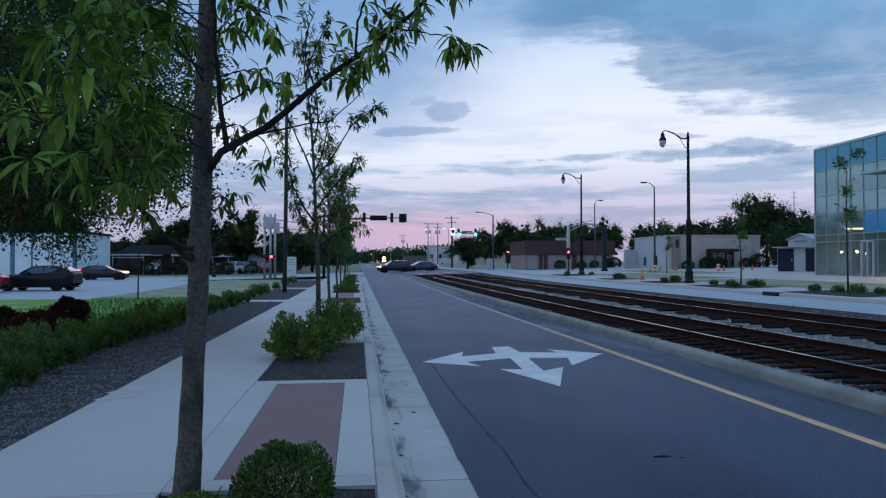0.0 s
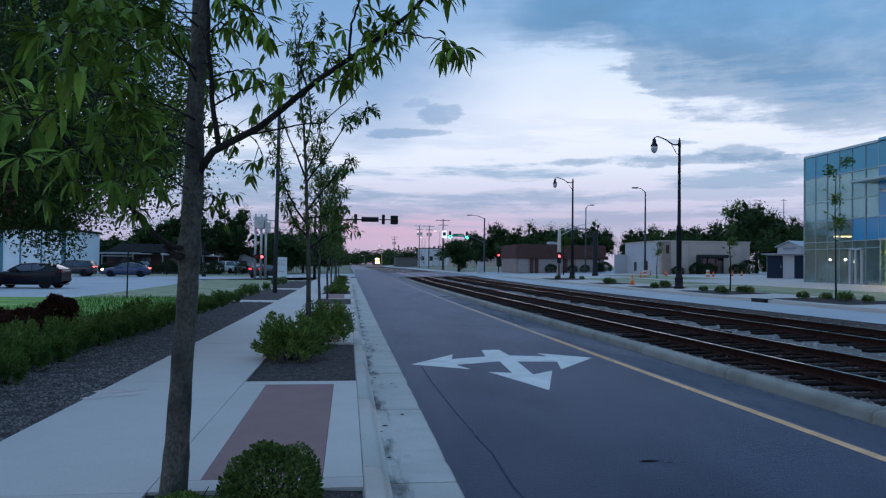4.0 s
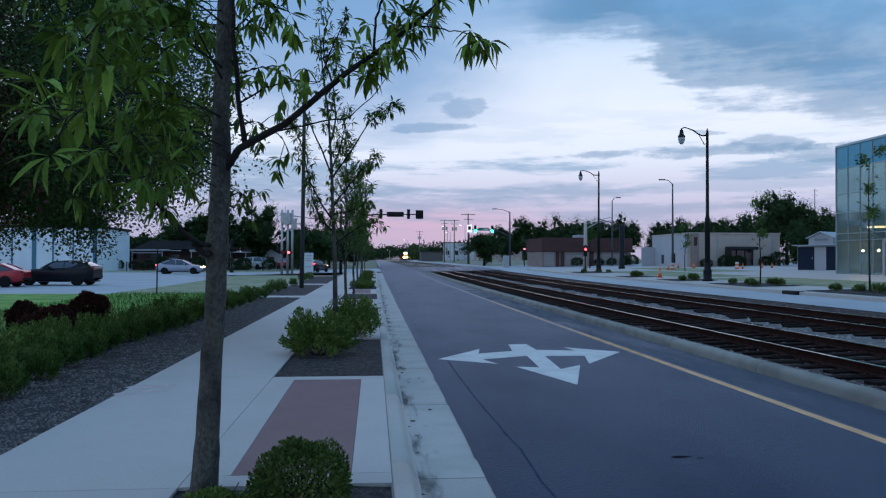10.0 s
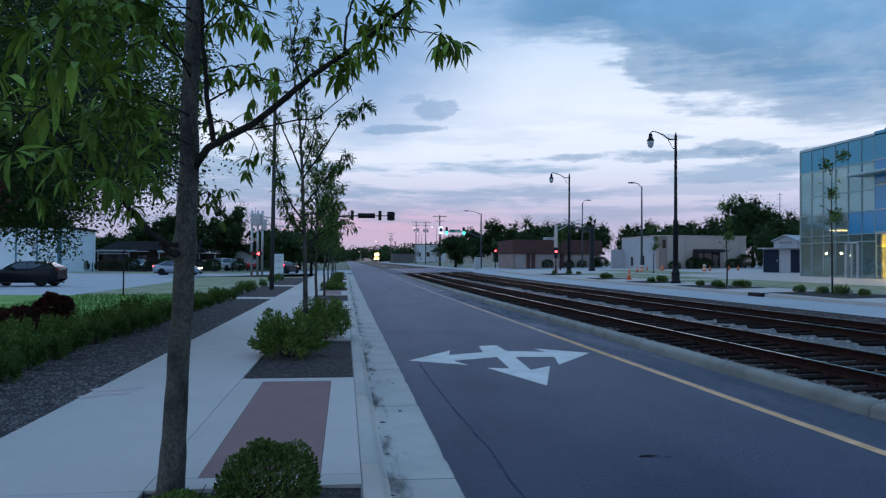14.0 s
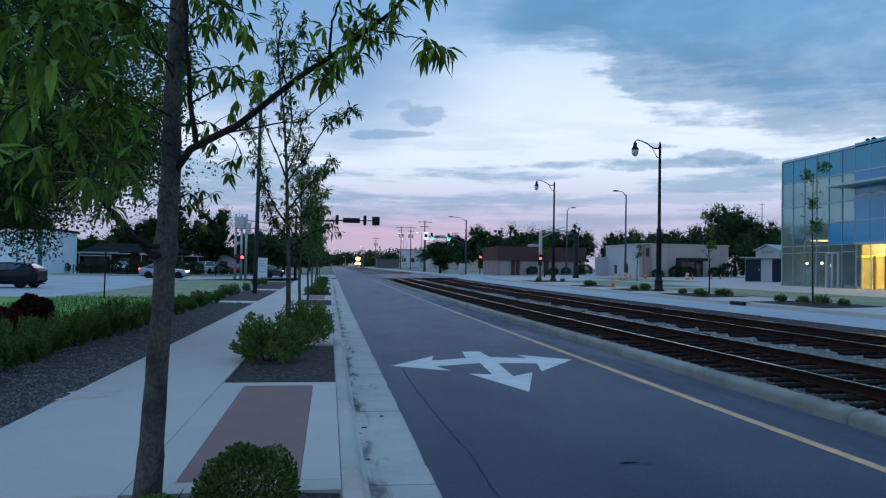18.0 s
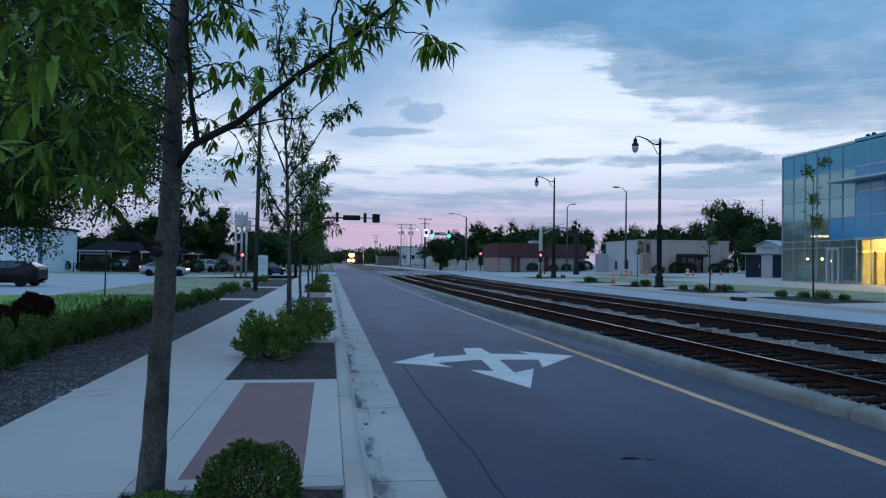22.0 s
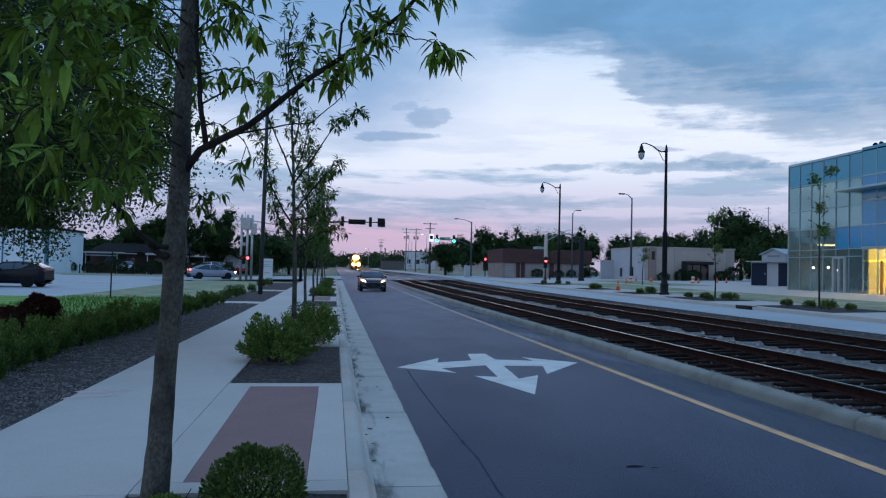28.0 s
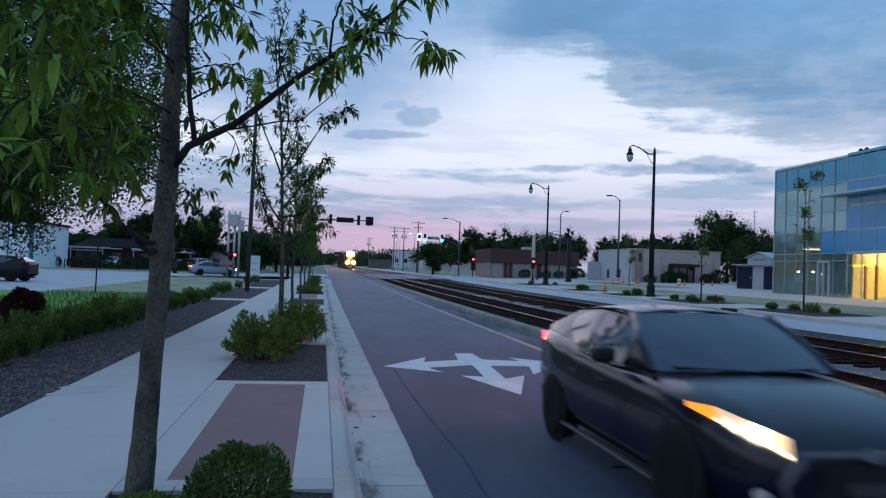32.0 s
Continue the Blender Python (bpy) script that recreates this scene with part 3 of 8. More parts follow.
    for (x0, y0, w0), (x1, y1, w1) in zip(pts, pts[1:]):
        quad(bm, [(x0 - w0, y0, gz(x0, y0) + 0.004), (x1 - w1, y1, gz(x1, y1) + 0.004), (x1 + w1, y1, gz(x1, y1) + 0.004), (x0 + w0, y0, gz(x0, y0) + 0.004)])
    structure("road_seam", bm, material("tar", (0.045, 0.055, 0.085), 0.95, vary=0.2, scale=8, bump=0.1, spec=0.02), "thin dark tar seam in the asphalt", "crack")
    # ragged edge where the asphalt laps over the gutter
    bm = bmesh.new()
    ys = [3.0 + 0.09 * k for k in range(330)]
    edge = [0.012 + 0.035 * max(0, noise.noise(Vector((y * 1.7, 4, 0)))) + 0.020 * max(0, noise.noise(Vector((y * 6, 9, 0)))) for y in ys]
    for y0, y1, a, b in zip(ys, ys[1:], edge, edge[1:]):
        quad(bm, [(0.93, y0, gz(0.93, y0) + 0.0175), (0.93, y1, gz(0.93, y1) + 0.0175), (0.905 - b, y1, gz(0.9, y1) + 0.0165), (0.905 - a, y0, gz(0.9, y0) + 0.0165)])
    for f in bm.faces:
        f.normal_update()
        if f.normal.z < 0:
            f.normal_flip()
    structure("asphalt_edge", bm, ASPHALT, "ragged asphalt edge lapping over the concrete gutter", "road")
    # dust washed towards the railway kerb, and soft dark wear in the lane
    dust = patchy(material("road_dust", (0.125, 0.142, 0.172), 0.95, vary=0.2, scale=3, fine=60, bump=0.1, spec=0.05), 1.1, (0.9, 0.22, 1), 0.34, 0.70, 0.75)
    structure("road_dust", sheet([4.84, 5.2, 5.55], ys_between(-6, 40), 0.0035), dust, "pale dust washed along the railway kerb", "stain")
    wear = patchy(material("road_wear", (0.018, 0.026, 0.046), 0.9, vary=0.2, scale=3, fine=60, bump=0.1, spec=0.05), 0.6, (1.3, 0.5, 1), 0.44, 0.84, 0.22)
    structure("road_wear", sheet([1.05, 2.2, 3.4, 4.6], ys_between(-6, 60), 0.0025), wear, "soft dark wear marks in the asphalt lane", "stain")
    for cx, cy, rx, ry in ((2.67, 6.37, 0.085, 0.036), (2.83, 6.30, 0.040, 0.013)):
        bm = bmesh.new()
        ring = [(cx + rx * (1 + 0.3 * math.sin(3 * a + cx)) * math.cos(a), cy + ry * math.sin(a)) for a in (2 * math.pi * k / 14 for k in range(14))]
        bm.faces.new([bm.verts.new((x, y, gz(x, y) + 0.004)) for x, y in ring])
        structure("oil_spot", bm, material("oil", (0.007, 0.008, 0.012), 0.9, vary=0.2, scale=8, bump=0.1, spec=0.05), "small dark oil spot on the asphalt", "stain")


make_ground()


def make_kerbs():
    """Gutter pans and kerb stones on the pavement's side, round-topped stones along the railway."""
    gutter = tagged(new("gutter"), "stained concrete gutter pan between road and kerb", "gutter", kind="structure")
    kerb = tagged(new("kerb"), "low concrete kerb along the pavement", "kerb", kind="structure")
    y, k = -6.2, 0
    while y < 80:
        ln = 3.05 if y < 30 else 6.1
        part("gutter_pan", slab(0.315, 0.905, y, y + ln - 0.022, 0.012, 0.2, 2), GUTTER, gutter)
        # kerb stone with a rounded face
        bm = bmesh.new()
        prof = [(0.135, 0.0), (0.135, 0.144), (0.146, 0.150), (0.235, 0.150), (0.262, 0.143), (0.285, 0.122), (0.302, 0.085), (0.318, 0.045), (0.345, 0.020), (0.385, 0.0135)]
        secs = [[bm.verts.new((x, yy, rise(yy) + z)) for x, z in prof] for yy in (y, y + ln * 0.5, y + ln - 0.010)]
        for a, b in zip(secs, secs[1:]):
            for i in range(len(prof) - 1):
                bm.faces.new((a[i], b[i], b[i + 1], a[i + 1]))
        bm.faces.new(secs[0])
        bm.faces.new(secs[-1][::-1])
        part("kerb_stone", bm, KERB, kerb, smooth=True)
        y, k = y + ln, k + 1
    side = tagged(new("railway_kerb"), "weathered round-topped concrete kerb beside the tracks", "kerb", kind="structure")
    y = -2.17
    prof = [(5.62, -0.1), (5.626, 0.085), (5.640, 0.128), (5.675, 0.152), (5.74, 0.158), (5.83, 0.153), (5.885, 0.125), (5.91, -0.1)]
    while y < 82:
        ln = 3.2
        bm = bmesh.new()
        jog = 0.012 * noise.noise(Vector((y, 0.5, 0)))
        n = 6
        secs = []
        for i in range(n + 1):
            yy = y + (0.014, 0.06, 0.3, 0.5 * ln, ln - 0.3, ln - 0.06, ln - 0.014)[i]
            pinch = 0.022 if i in (0, n) else 0.0
            drop = 0.55 * max(0, 1 - (82.4 - yy) / 3.0) if yy > 79.4 else 0
            secs.append([bm.verts.new((x + jog + 0.008 * noise.noise(Vector((x * 3, yy * 2, 1))), yy, gz(x, yy) + (z - pinch) * (1 - drop) + 0.008 * noise.noise(Vector((x * 6, yy * 3, 2))))) for x, z in prof])
        for a, b in zip(secs, secs[1:]):
            for i in range(len(prof) - 1):
                bm.faces.new((a[i], b[i], b[i + 1], a[i + 1]))
        bm.faces.new(secs[0])
        bm.faces.new(secs[-1][::-1])
        part("kerb_stone", bm, KERB_D, side, smooth=True)
        y += ln


make_kerbs()


BEDS = [(10.0 * k + 0.45, 10.0 * k + 5.45) for k in range(-1, 8)]
STRIPS = [(-6.0, 32.0), (33.6, 47.0), (49.0, 66.0)]


def make_pavement():
    walkway = tagged(new("pavement"), "pale concrete footway in large slabs", "pavement", kind="structure")
    y = -4.56
    while y < 80:
        ln = 5.0
        part("slab", slab(-3.05, -1.384, y, y + ln - 0.007, 0.15, 0.25), CONCRETE, walkway)
        y += ln
    for a, b in BEDS:
        c, d = b, b + 5.0
        # margins round the red panel
        for x0, x1, y0, y1 in ((-1.377, -1.068, c + 0.27, d - 0.27), (-0.172, 0.128, c + 0.27, d - 0.27), (-1.377, 0.128, c, c + 0.262), (-1.377, 0.128, d - 0.262, d)):
            part("slab", slab(x0, x1, y0, y1, 0.15, 0.25), CONCRETE, walkway)
        part("red_panel", slab(-1.064, -0.176, c + 0.266, d - 0.266, 0.148, 0.2), PAVER, walkway, "dull red stamped paving panel")
    structure("joint_filler", sheet([-1.40, -1.376], ys_between(-4.5, 80), 0.1435), material("joint_grey", (0.20, 0.19, 0.18), 0.95), "grey filler in the long footway joint", "joint")
    structure("joint_filler", sheet([0.120, 0.143], ys_between(-4.5, 80), 0.1435), MATS["joint_grey"], "grey filler between footway and kerb", "joint")
    for a, b in ((32.0, 33.6), (47.0, 49.0)):
        part("slab", slab(-6.8, -3.058, a + 0.004, b - 0.004, 0.15, 0.2), CONCRETE, walkway)
    for a, b in BEDS:
        bm = sheet([-1.38 + 1.508 * i / 10 for i in range(11)], [a + (b - a) * i / 26 for i in range(27)], lambda x, y: 0.125 + 0.02 * noise.noise(Vector((x * 5, y * 5, 0))))
        structure("planting_bed", bm, MULCH, "planting bed of dark wood mulch in the pavement", "planting bed")
    for a, b in STRIPS:
        bm = sheet([-4.95 + 1.892 * i / 12 for i in range(13)], ys_between(a, b, 0.4), lambda x, y: 0.135 + 0.025 * noise.noise(Vector((x * 4, y * 4, 0))) + 0.03 * max(0, (-3.3 - x)) * 0.5)
        structure("mulch_strip", bm, MULCH_S, "strip of faded wood mulch under the hedge", "planting bed")


make_pavement()


def scatter(name, n, place, size, mat, label, category, flat=0.5, seed=3, long=1.0):
    """Many small uneven chips or stones in one mesh."""
    rng = np.random.RandomState(seed)
    vs, fs = [], []
    shape = np.array([(-1, -1, 0), (1, -0.8, 0), (0.9, 1, 0), (-0.8, 0.9, 0), (-0.5, -0.4, 1), (0.6, -0.5, 0.9), (0.4, 0.6, 1), (-0.5, 0.5, 0.8)], float)
    faces = ((4, 5, 6, 7), (0, 1, 5, 4), (1, 2, 6, 5), (2, 3, 7, 6), (3, 0, 4, 7))
    for i in range(n):
        x, y, z = place(rng)
        s = size * (0.5 + rng.rand())
        a = rng.rand() * 6.283
        q = shape * (s * long * (0.6 + 0.5 * rng.rand()), s * (0.6 + 0.5 * rng.rand()), s * flat * (0.6 + 0.8 * rng.rand())) * (1 + 0.25 * (rng.rand(8, 3) - 0.5))
        c, d = math.cos(a), math.sin(a)
        b = len(vs)
        t = rng.rand() * 0.5 - 0.25
        for u, v, w in q:
            vs.append((x + c * u - d * v, y + d * u + c * v, z + w + t * u * 0.6))
        fs += [tuple(b + k for k in f) for f in faces]
    me = bpy.data.meshes.new(name)
    me.from_pydata(vs, [], fs)
    me.materials.append(mat)
    ob = new(name, me)
    return tagged(ob, label, category, kind="stuff")


def make_chips():
    def strip(r):
        y = 5 + 27 * r.rand() ** 1.7
        x = -4.75 + 1.70 * r.rand()
        return x, y, rise(y) + 0.134 + 0.025 * noise.noise(Vector((x * 4, y * 4, 0))) + 0.015 * max(0, -3.3 - x)
    scatter("mulch_chips", 24000, strip, 0.0120, CHIP, "loose dark wood chips on the mulch strip", "mulch", 0.9, 3, 1.3)

    def beds(r):
        k = 0 if r.rand() < 0.25 else (1 if r.rand() < 0.75 else 2)
        a, b = BEDS[k + 1]
        y = a + (b - a) * r.rand()
        x = -1.36 + 1.47 * r.rand()
        return x, y, rise(y) + 0.124 + 0.02 * noise.noise(Vector((x * 5, y * 5, 0)))
    scatter("bed_chips", 9000, beds, 0.0115, material("dark_mulch_chip", (0.105, 0.082, 0.074), 0.95, vary=0.3, scale=20, fine=90, bump=0.2, island=True), "loose dark wood chips in the planting beds", "mulch", 0.4, 4, 1.6)

    # washed-in dirt along the foot of the kerb
    dirt = material("gutter_silt", (0.105, 0.100, 0.098), 0.9, vary=0.4, scale=6, fine=60, bump=0.2)
    nt = dirt.node_tree
    N, L = nt.nodes.new, nt.links.new
    tc, sp = N("ShaderNodeTexCoord"), N("ShaderNodeSeparateXYZ")
    L(tc.outputs["Object"], sp.inputs[0])
    mp = N("ShaderNodeMapping")
    mp.inputs["Scale"].default_value = (3.0, 0.62, 1.0)
    L(tc.outputs["Object"], mp.inputs[0])
    nz = N("ShaderNodeTexNoise")
    nz.inputs["Scale"].default_value, nz.inputs["Detail"].default_value, nz.inputs["Roughness"].default_value = 1.5, 7, 0.62
    L(mp.outputs[0], nz.inputs["Vector"])
    reach = N("ShaderNodeMath")
    reach.operation = "MULTIPLY_ADD"
    reach.inputs[1].default_value, reach.inputs[2].default_value = -1.05, 0.42
    L(sp.outputs[0], reach.inputs[0])
    tot = N("ShaderNodeMath")
    tot.operation = "ADD"
    L(nz.outputs["Fac"], tot.inputs[0])
    L(reach.outputs[0], tot.inputs[1])
    rg = N("ShaderNodeMapRange")
    rg.inputs[1].default_value, rg.inputs[2].default_value, rg.inputs[4].default_value = 0.44, 0.66, 0.85
    L(tot.outputs[0], rg.inputs[0])
    L(rg.outputs[0], nt.nodes["Principled BSDF"].inputs["Alpha"])
    structure("gutter_dirt", sheet([0.345, 0.45, 0.60, 0.80], ys_between(4, 60), lambda x, y: 0.0185 - 0.012 * max(x - 1, 0)), dirt, "dark washed-in dirt lying in the gutter", "stain")

    def litter(r):
        y = 5 + 30 * r.rand() ** 1.5
        return 0.33 + 0.12 * r.rand() ** 2 + (0.3 if r.rand() < 0.15 else 0), y, rise(y) + 0.013
    scatter("gutter_litter", 60, litter, 0.017, material("dead_leaf", (0.05, 0.04, 0.03), 0.9, island=True), "scraps of dead leaf in the gutter", "litter", 0.3, 5, 1.4)


make_chips()


def make_railway():
    def level(x, y):
        return -0.105 + 0.02 * noise.noise(Vector((x * 3, y * 3, 0))) + 0.20 * max(0, 1 - (x - 5.9) / 0.9) + 0.09 * min(max((x - 13.0) / 1.2, 0), 1)
    ys = ys_between(-8, 84, 1.0)
    for name, xs, mat, label in (("ballast_near", [5.90, 6.05, 6.2, 6.4, 6.6, 6.8, 7.2, 7.9, 8.6, 9.15], BALLAST, "rust-stained ballast between the near rails"),
                                 ("ballast_middle", [9.15, 9.6, 10.1, 10.75], GRAVEL, "pale grey ballast between the two tracks"),
                                 ("ballast_far", [10.75, 11.4, 12.0, 12.9], BALLAST, "rust-stained ballast between the far rails"),
                                 ("ballast_edge", [12.9, 13.4, 14.35], BALLAST, "rust-stained ballast shoulder beside the far road")):
        structure(name, sheet(xs, ys, level), mat, label, "ballast")
    bm = sheet([6.0, 8, 10, 12, 15], ys_between(112, 420, 6), lambda x, y: -0.02, skew=lambda x, y: (x + track_shift(y), y))
    structure("ballast_distant", bm, GRAVEL, "pale ballast of the railway beyond the crossing", "ballast")
    rails = tagged(new("railway"), "two parallel railway tracks on dark timber ties", "railway", kind="structure")
    prof = [(-0.07, 0.0), (-0.065, 0.015), (-0.012, 0.035), (-0.012, 0.115), (-0.036, 0.125), (-0.036, 0.148), (-0.030, 0.153), (0.030, 0.153), (0.036, 0.148), (0.036, 0.125), (0.012, 0.115), (0.012, 0.035), (0.065, 0.015), (0.07, 0.0)]
    for x in (7.37, 8.84, 11.08, 12.55):
        bm = bmesh.new()
        yy = ys_between(-8, 600, 2.0)
        secs = [[bm.verts.new((x + track_shift(y) + u, y, gz(x, y) - 0.072 + w)) for u, w in prof] for y in yy]
        for a, b in zip(secs, secs[1:]):
            for i in range(len(prof) - 1):
                f = bm.faces.new((a[i], b[i], b[i + 1], a[i + 1]))
                f.material_index = 1 if i == 6 else 0
        part("rail", bm, [RAIL_SIDE, RAIL_TOP], rails, "steel rail with a polished head")
    bm = bmesh.new()
    box(bm, -1.42, 1.42, -0.115, 0.115, -0.17, 0.0, 0.012)
    tie = mesh_of("tie", bm, TIE)
    bm = bmesh.new()
    for s in (-0.735, 0.735):
        box(bm, s - 0.17, s + 0.17, -0.09, 0.09, 0.0, 0.012, 0)
        for d in (-0.11, 0.11):
            box(bm, s + d - 0.012, s + d + 0.012, -0.05, -0.02, 0.012, 0.045, 0)
    plate = mesh_of("tie_plate", bm, RAIL_SIDE)
    rng = random.Random(8)
    for cx in (8.105, 11.815):
        y = -3.0
        while y < 83:
            at = pose(cx + rng.uniform(-0.26, 0.30), y, gz(cx, y) - 0.056 + rng.uniform(-0.012, 0.012), 0, -1.37, rng.uniform(-1.2, 1.2))
            t = part("tie", tie, None, rails, at=at)
            if y < 30:
                part("tie_plate", plate, None, t)
            y += 0.56

    def stones(lo, hi):
        def f(r):
            y = 4 + 50 * r.rand() ** 1.6
            x = lo + (hi - lo) * r.rand()
            return x, y, gz(x, y) - 0.120 + 0.20 * max(0, 1 - (x - 5.9) / 0.9) + 0.09 * min(max((x - 13.0) / 1.2, 0), 1)
        return f
    scatter("ballast_stones", 3600, stones(9.1, 10.8), 0.035, STONE, "loose grey ballast stones between the tracks", "ballast", 0.7, 6)
    scatter("kerb_stones", 3600, stones(5.93, 6.6), 0.030, STONE, "pale ballast stones lying against the kerb", "ballast", 0.7, 16)
    scatter("rusty_stones", 11000, stones(6.3, 9.1), 0.032, STONE_R, "loose rust-stained ballast stones", "ballast", 0.7, 7)
    scatter("edge_stones", 2000, stones(12.9, 14.3), 0.035, STONE_R, "loose ballast stones beside the far road", "ballast", 0.7, 9)


make_railway()


def make_far_side():
    structure("far_road", sheet([14.35, 15.5, 17.15], ys_between(-8, 84), 0.0), ASPHALT_OLD, "pale asphalt lane beyond the railway", "road")
    structure("far_road_beyond", sheet([14.6, 16, 17.6], ys_between(113, 420, 6), 0.0, skew=lambda x, y: (x + track_shift(y), y)), ASPHALT_OLD, "pale asphalt lane running on beyond the crossing", "road")
    bm = slab(17.15, 17.32, -8, 83, 0.13, 0.3)
    structure("far_kerb", bm, KERB, "pale concrete kerb of the far pavement", "kerb")
    structure("far_pavement", sheet([17.32, 19, 21, 25, 31, 40, 60], ys_between(-8, 83), lambda x, y: 0.125), CONCRETE, "wide pale concrete pavement beyond the railway", "pavement")
    for x0, x1, y0, y1 in ((20.6, 25.4, 22, 46), (20.6, 25.4, 47.5, 66), (26.5, 31.2, 58, 76)):
        structure("far_lawn", sheet([x0, (x0 + x1) / 2, x1], ys_between(y0, y1, 3), lambda x, y: 0.138), DRYGRASS, "thin strip of grass between pale pavements", "lawn")
    for x0, x1, y0, y1 in ((17.7, 20.2, 33.6, 38.6), (17.7, 20.2, 24.6, 29.6), (17.7, 20.2, 42.3, 46), (17.7, 20.0, 50.5, 54), (17.7, 20.6, 62.5, 68)):
        bm = sheet([x0, (x0 + x1) / 2, x1], ys_between(y0, y1, 1), lambda x, y: 0.145 + 0.02 * noise.noise(Vector((x * 4, y * 4, 0))))
        structure("far_planting_bed", bm, MULCH, "mulched planting bed in the far pavement", "planting bed")
    # storm inlet in the kerb
    ob = thing("storm_inlet", (17.2, 29.4, gz(17.2, 29.4)), "dark storm drain inlet in the far kerb", "drain")
    bm = bmesh.new()
    box(bm, -0.16, 0.16, -0.55, 0.55, -0.02, 0.15, 0.01)
    part("casting", bm, IRON, ob)
    bm = bmesh.new()
    box(bm, -0.185, -0.165, -0.45, 0.45, 0.02, 0.10, 0)
    part("mouth", bm, BLACKTRIM, ob)


make_far_side()


def make_paint_marks():
    """Faded pink utility marks sprayed on the pavement."""
    r = random.Random(61)
    for cx, cy, rad in ((-2.87, 9.74, 0.16), (-2.70, 9.45, 0.11), (-2.98, 9.25, 0.09), (-2.58, 9.85, 0.07)):
        bm = bmesh.new()
        ring = [(cx + rad * 1.5 * (0.7 + 0.5 * r.random()) * math.cos(a), cy + rad * (0.6 + 0.6 * r.random()) * math.sin(a)) for a in (2 * math.pi * k / 18 for k in range(18))]
        bm.faces.new([bm.verts.new((x, y, rise(y) + 0.1535)) for x, y in ring])
        structure("paint_mark", bm, material("faded_pink_paint", (0.56, 0.43, 0.42), 0.9, vary=0.2, scale=9, fine=50, bump=0.05), "faded pink paint mark on the concrete", "stain")


make_paint_marks()


# ---- plants ----
def leaf_faces(vs, fs, p, d, up, ln, wd, fold=0.25, curl=0.0):
    """One folded, pointed leaf from p along d."""
    s = d.cross(up)
    s = s.normalized() if s.length > 1e-4 else Vector((1, 0, 0))
    u = s.cross(d).normalized()
    b = len(vs)
    mid1, mid2 = p + d * ln * 0.33 - u * wd * fold, p + d * ln * 0.68 - u * (wd * fold + curl * ln * 0.4)
    tip = p + d * ln - u * curl * ln
    e = u * wd * fold
    vs += [p, mid1 + s * wd * 0.5 + e, mid1, mid1 - s * wd * 0.5 + e, mid2 + s * wd * 0.42 + e, mid2, mid2 - s * wd * 0.42 + e, tip]
    fs += [(b, b + 2, b + 1), (b, b + 3, b + 2), (b + 1, b + 2, b + 5, b + 4), (b + 2, b + 3, b + 6, b + 5), (b + 4, b + 5, b + 7), (b + 5, b + 6, b + 7)]


def diamond(vs, fs, p, d, s, ln, wd):
    b = len(vs)
    vs += [p, p + d * ln * 0.5 + s * wd * 0.5, p + d * ln, p + d * ln * 0.5 - s * wd * 0.5]
    fs.append((b, b + 1, b + 2, b + 3))


def pydata(name, vs, fs, mat):
    me = bpy.data.meshes.new(name)
    me.from_pydata([tuple(v) for v in vs], [], fs)
    me.materials.append(mat)
    return me


def rdir(r, up=0.0):
    v = Vector((r.gauss(0, 1), r.gauss(0, 1), r.gauss(0, 1) + up))
    return v.normalized()


def along(line, k):
    """The point at the share k of a polyline."""
    line = [Vector(p) for p in line]
    ls = [(b - a).length for a, b in zip(line, line[1:])]
    t = k * sum(ls)
    for (a, b), l in zip(zip(line, line[1:]), ls):
        if t <= l or (a is line[-2]):
            return a.lerp(b, min(t / max(l, 1e-6), 1)), (b - a).normalized()
        t -= l
    return line[-1], (line[-1] - line[-2]).normalized()


def rosette(vs, fs, r, p, d, n, ln, droop=0.5):
    """A tuft of long leaves round a twig's end."""
    for i in range(n):
        a = rdir(r)
        w = (d * 0.5 + a * 1.0 + Vector((0, 0, -droop * r.uniform(0.2, 1.3)))).normalized()
        k = ln * r.uniform(0.65, 1.15)
        leaf_faces(vs, fs, p + a * 0.01, w, Vector((0, 0, 1)) + rdir(r) * 0.4, k, k * r.uniform(0.19, 0.27), 0.2, r.uniform(0.15, 0.60))


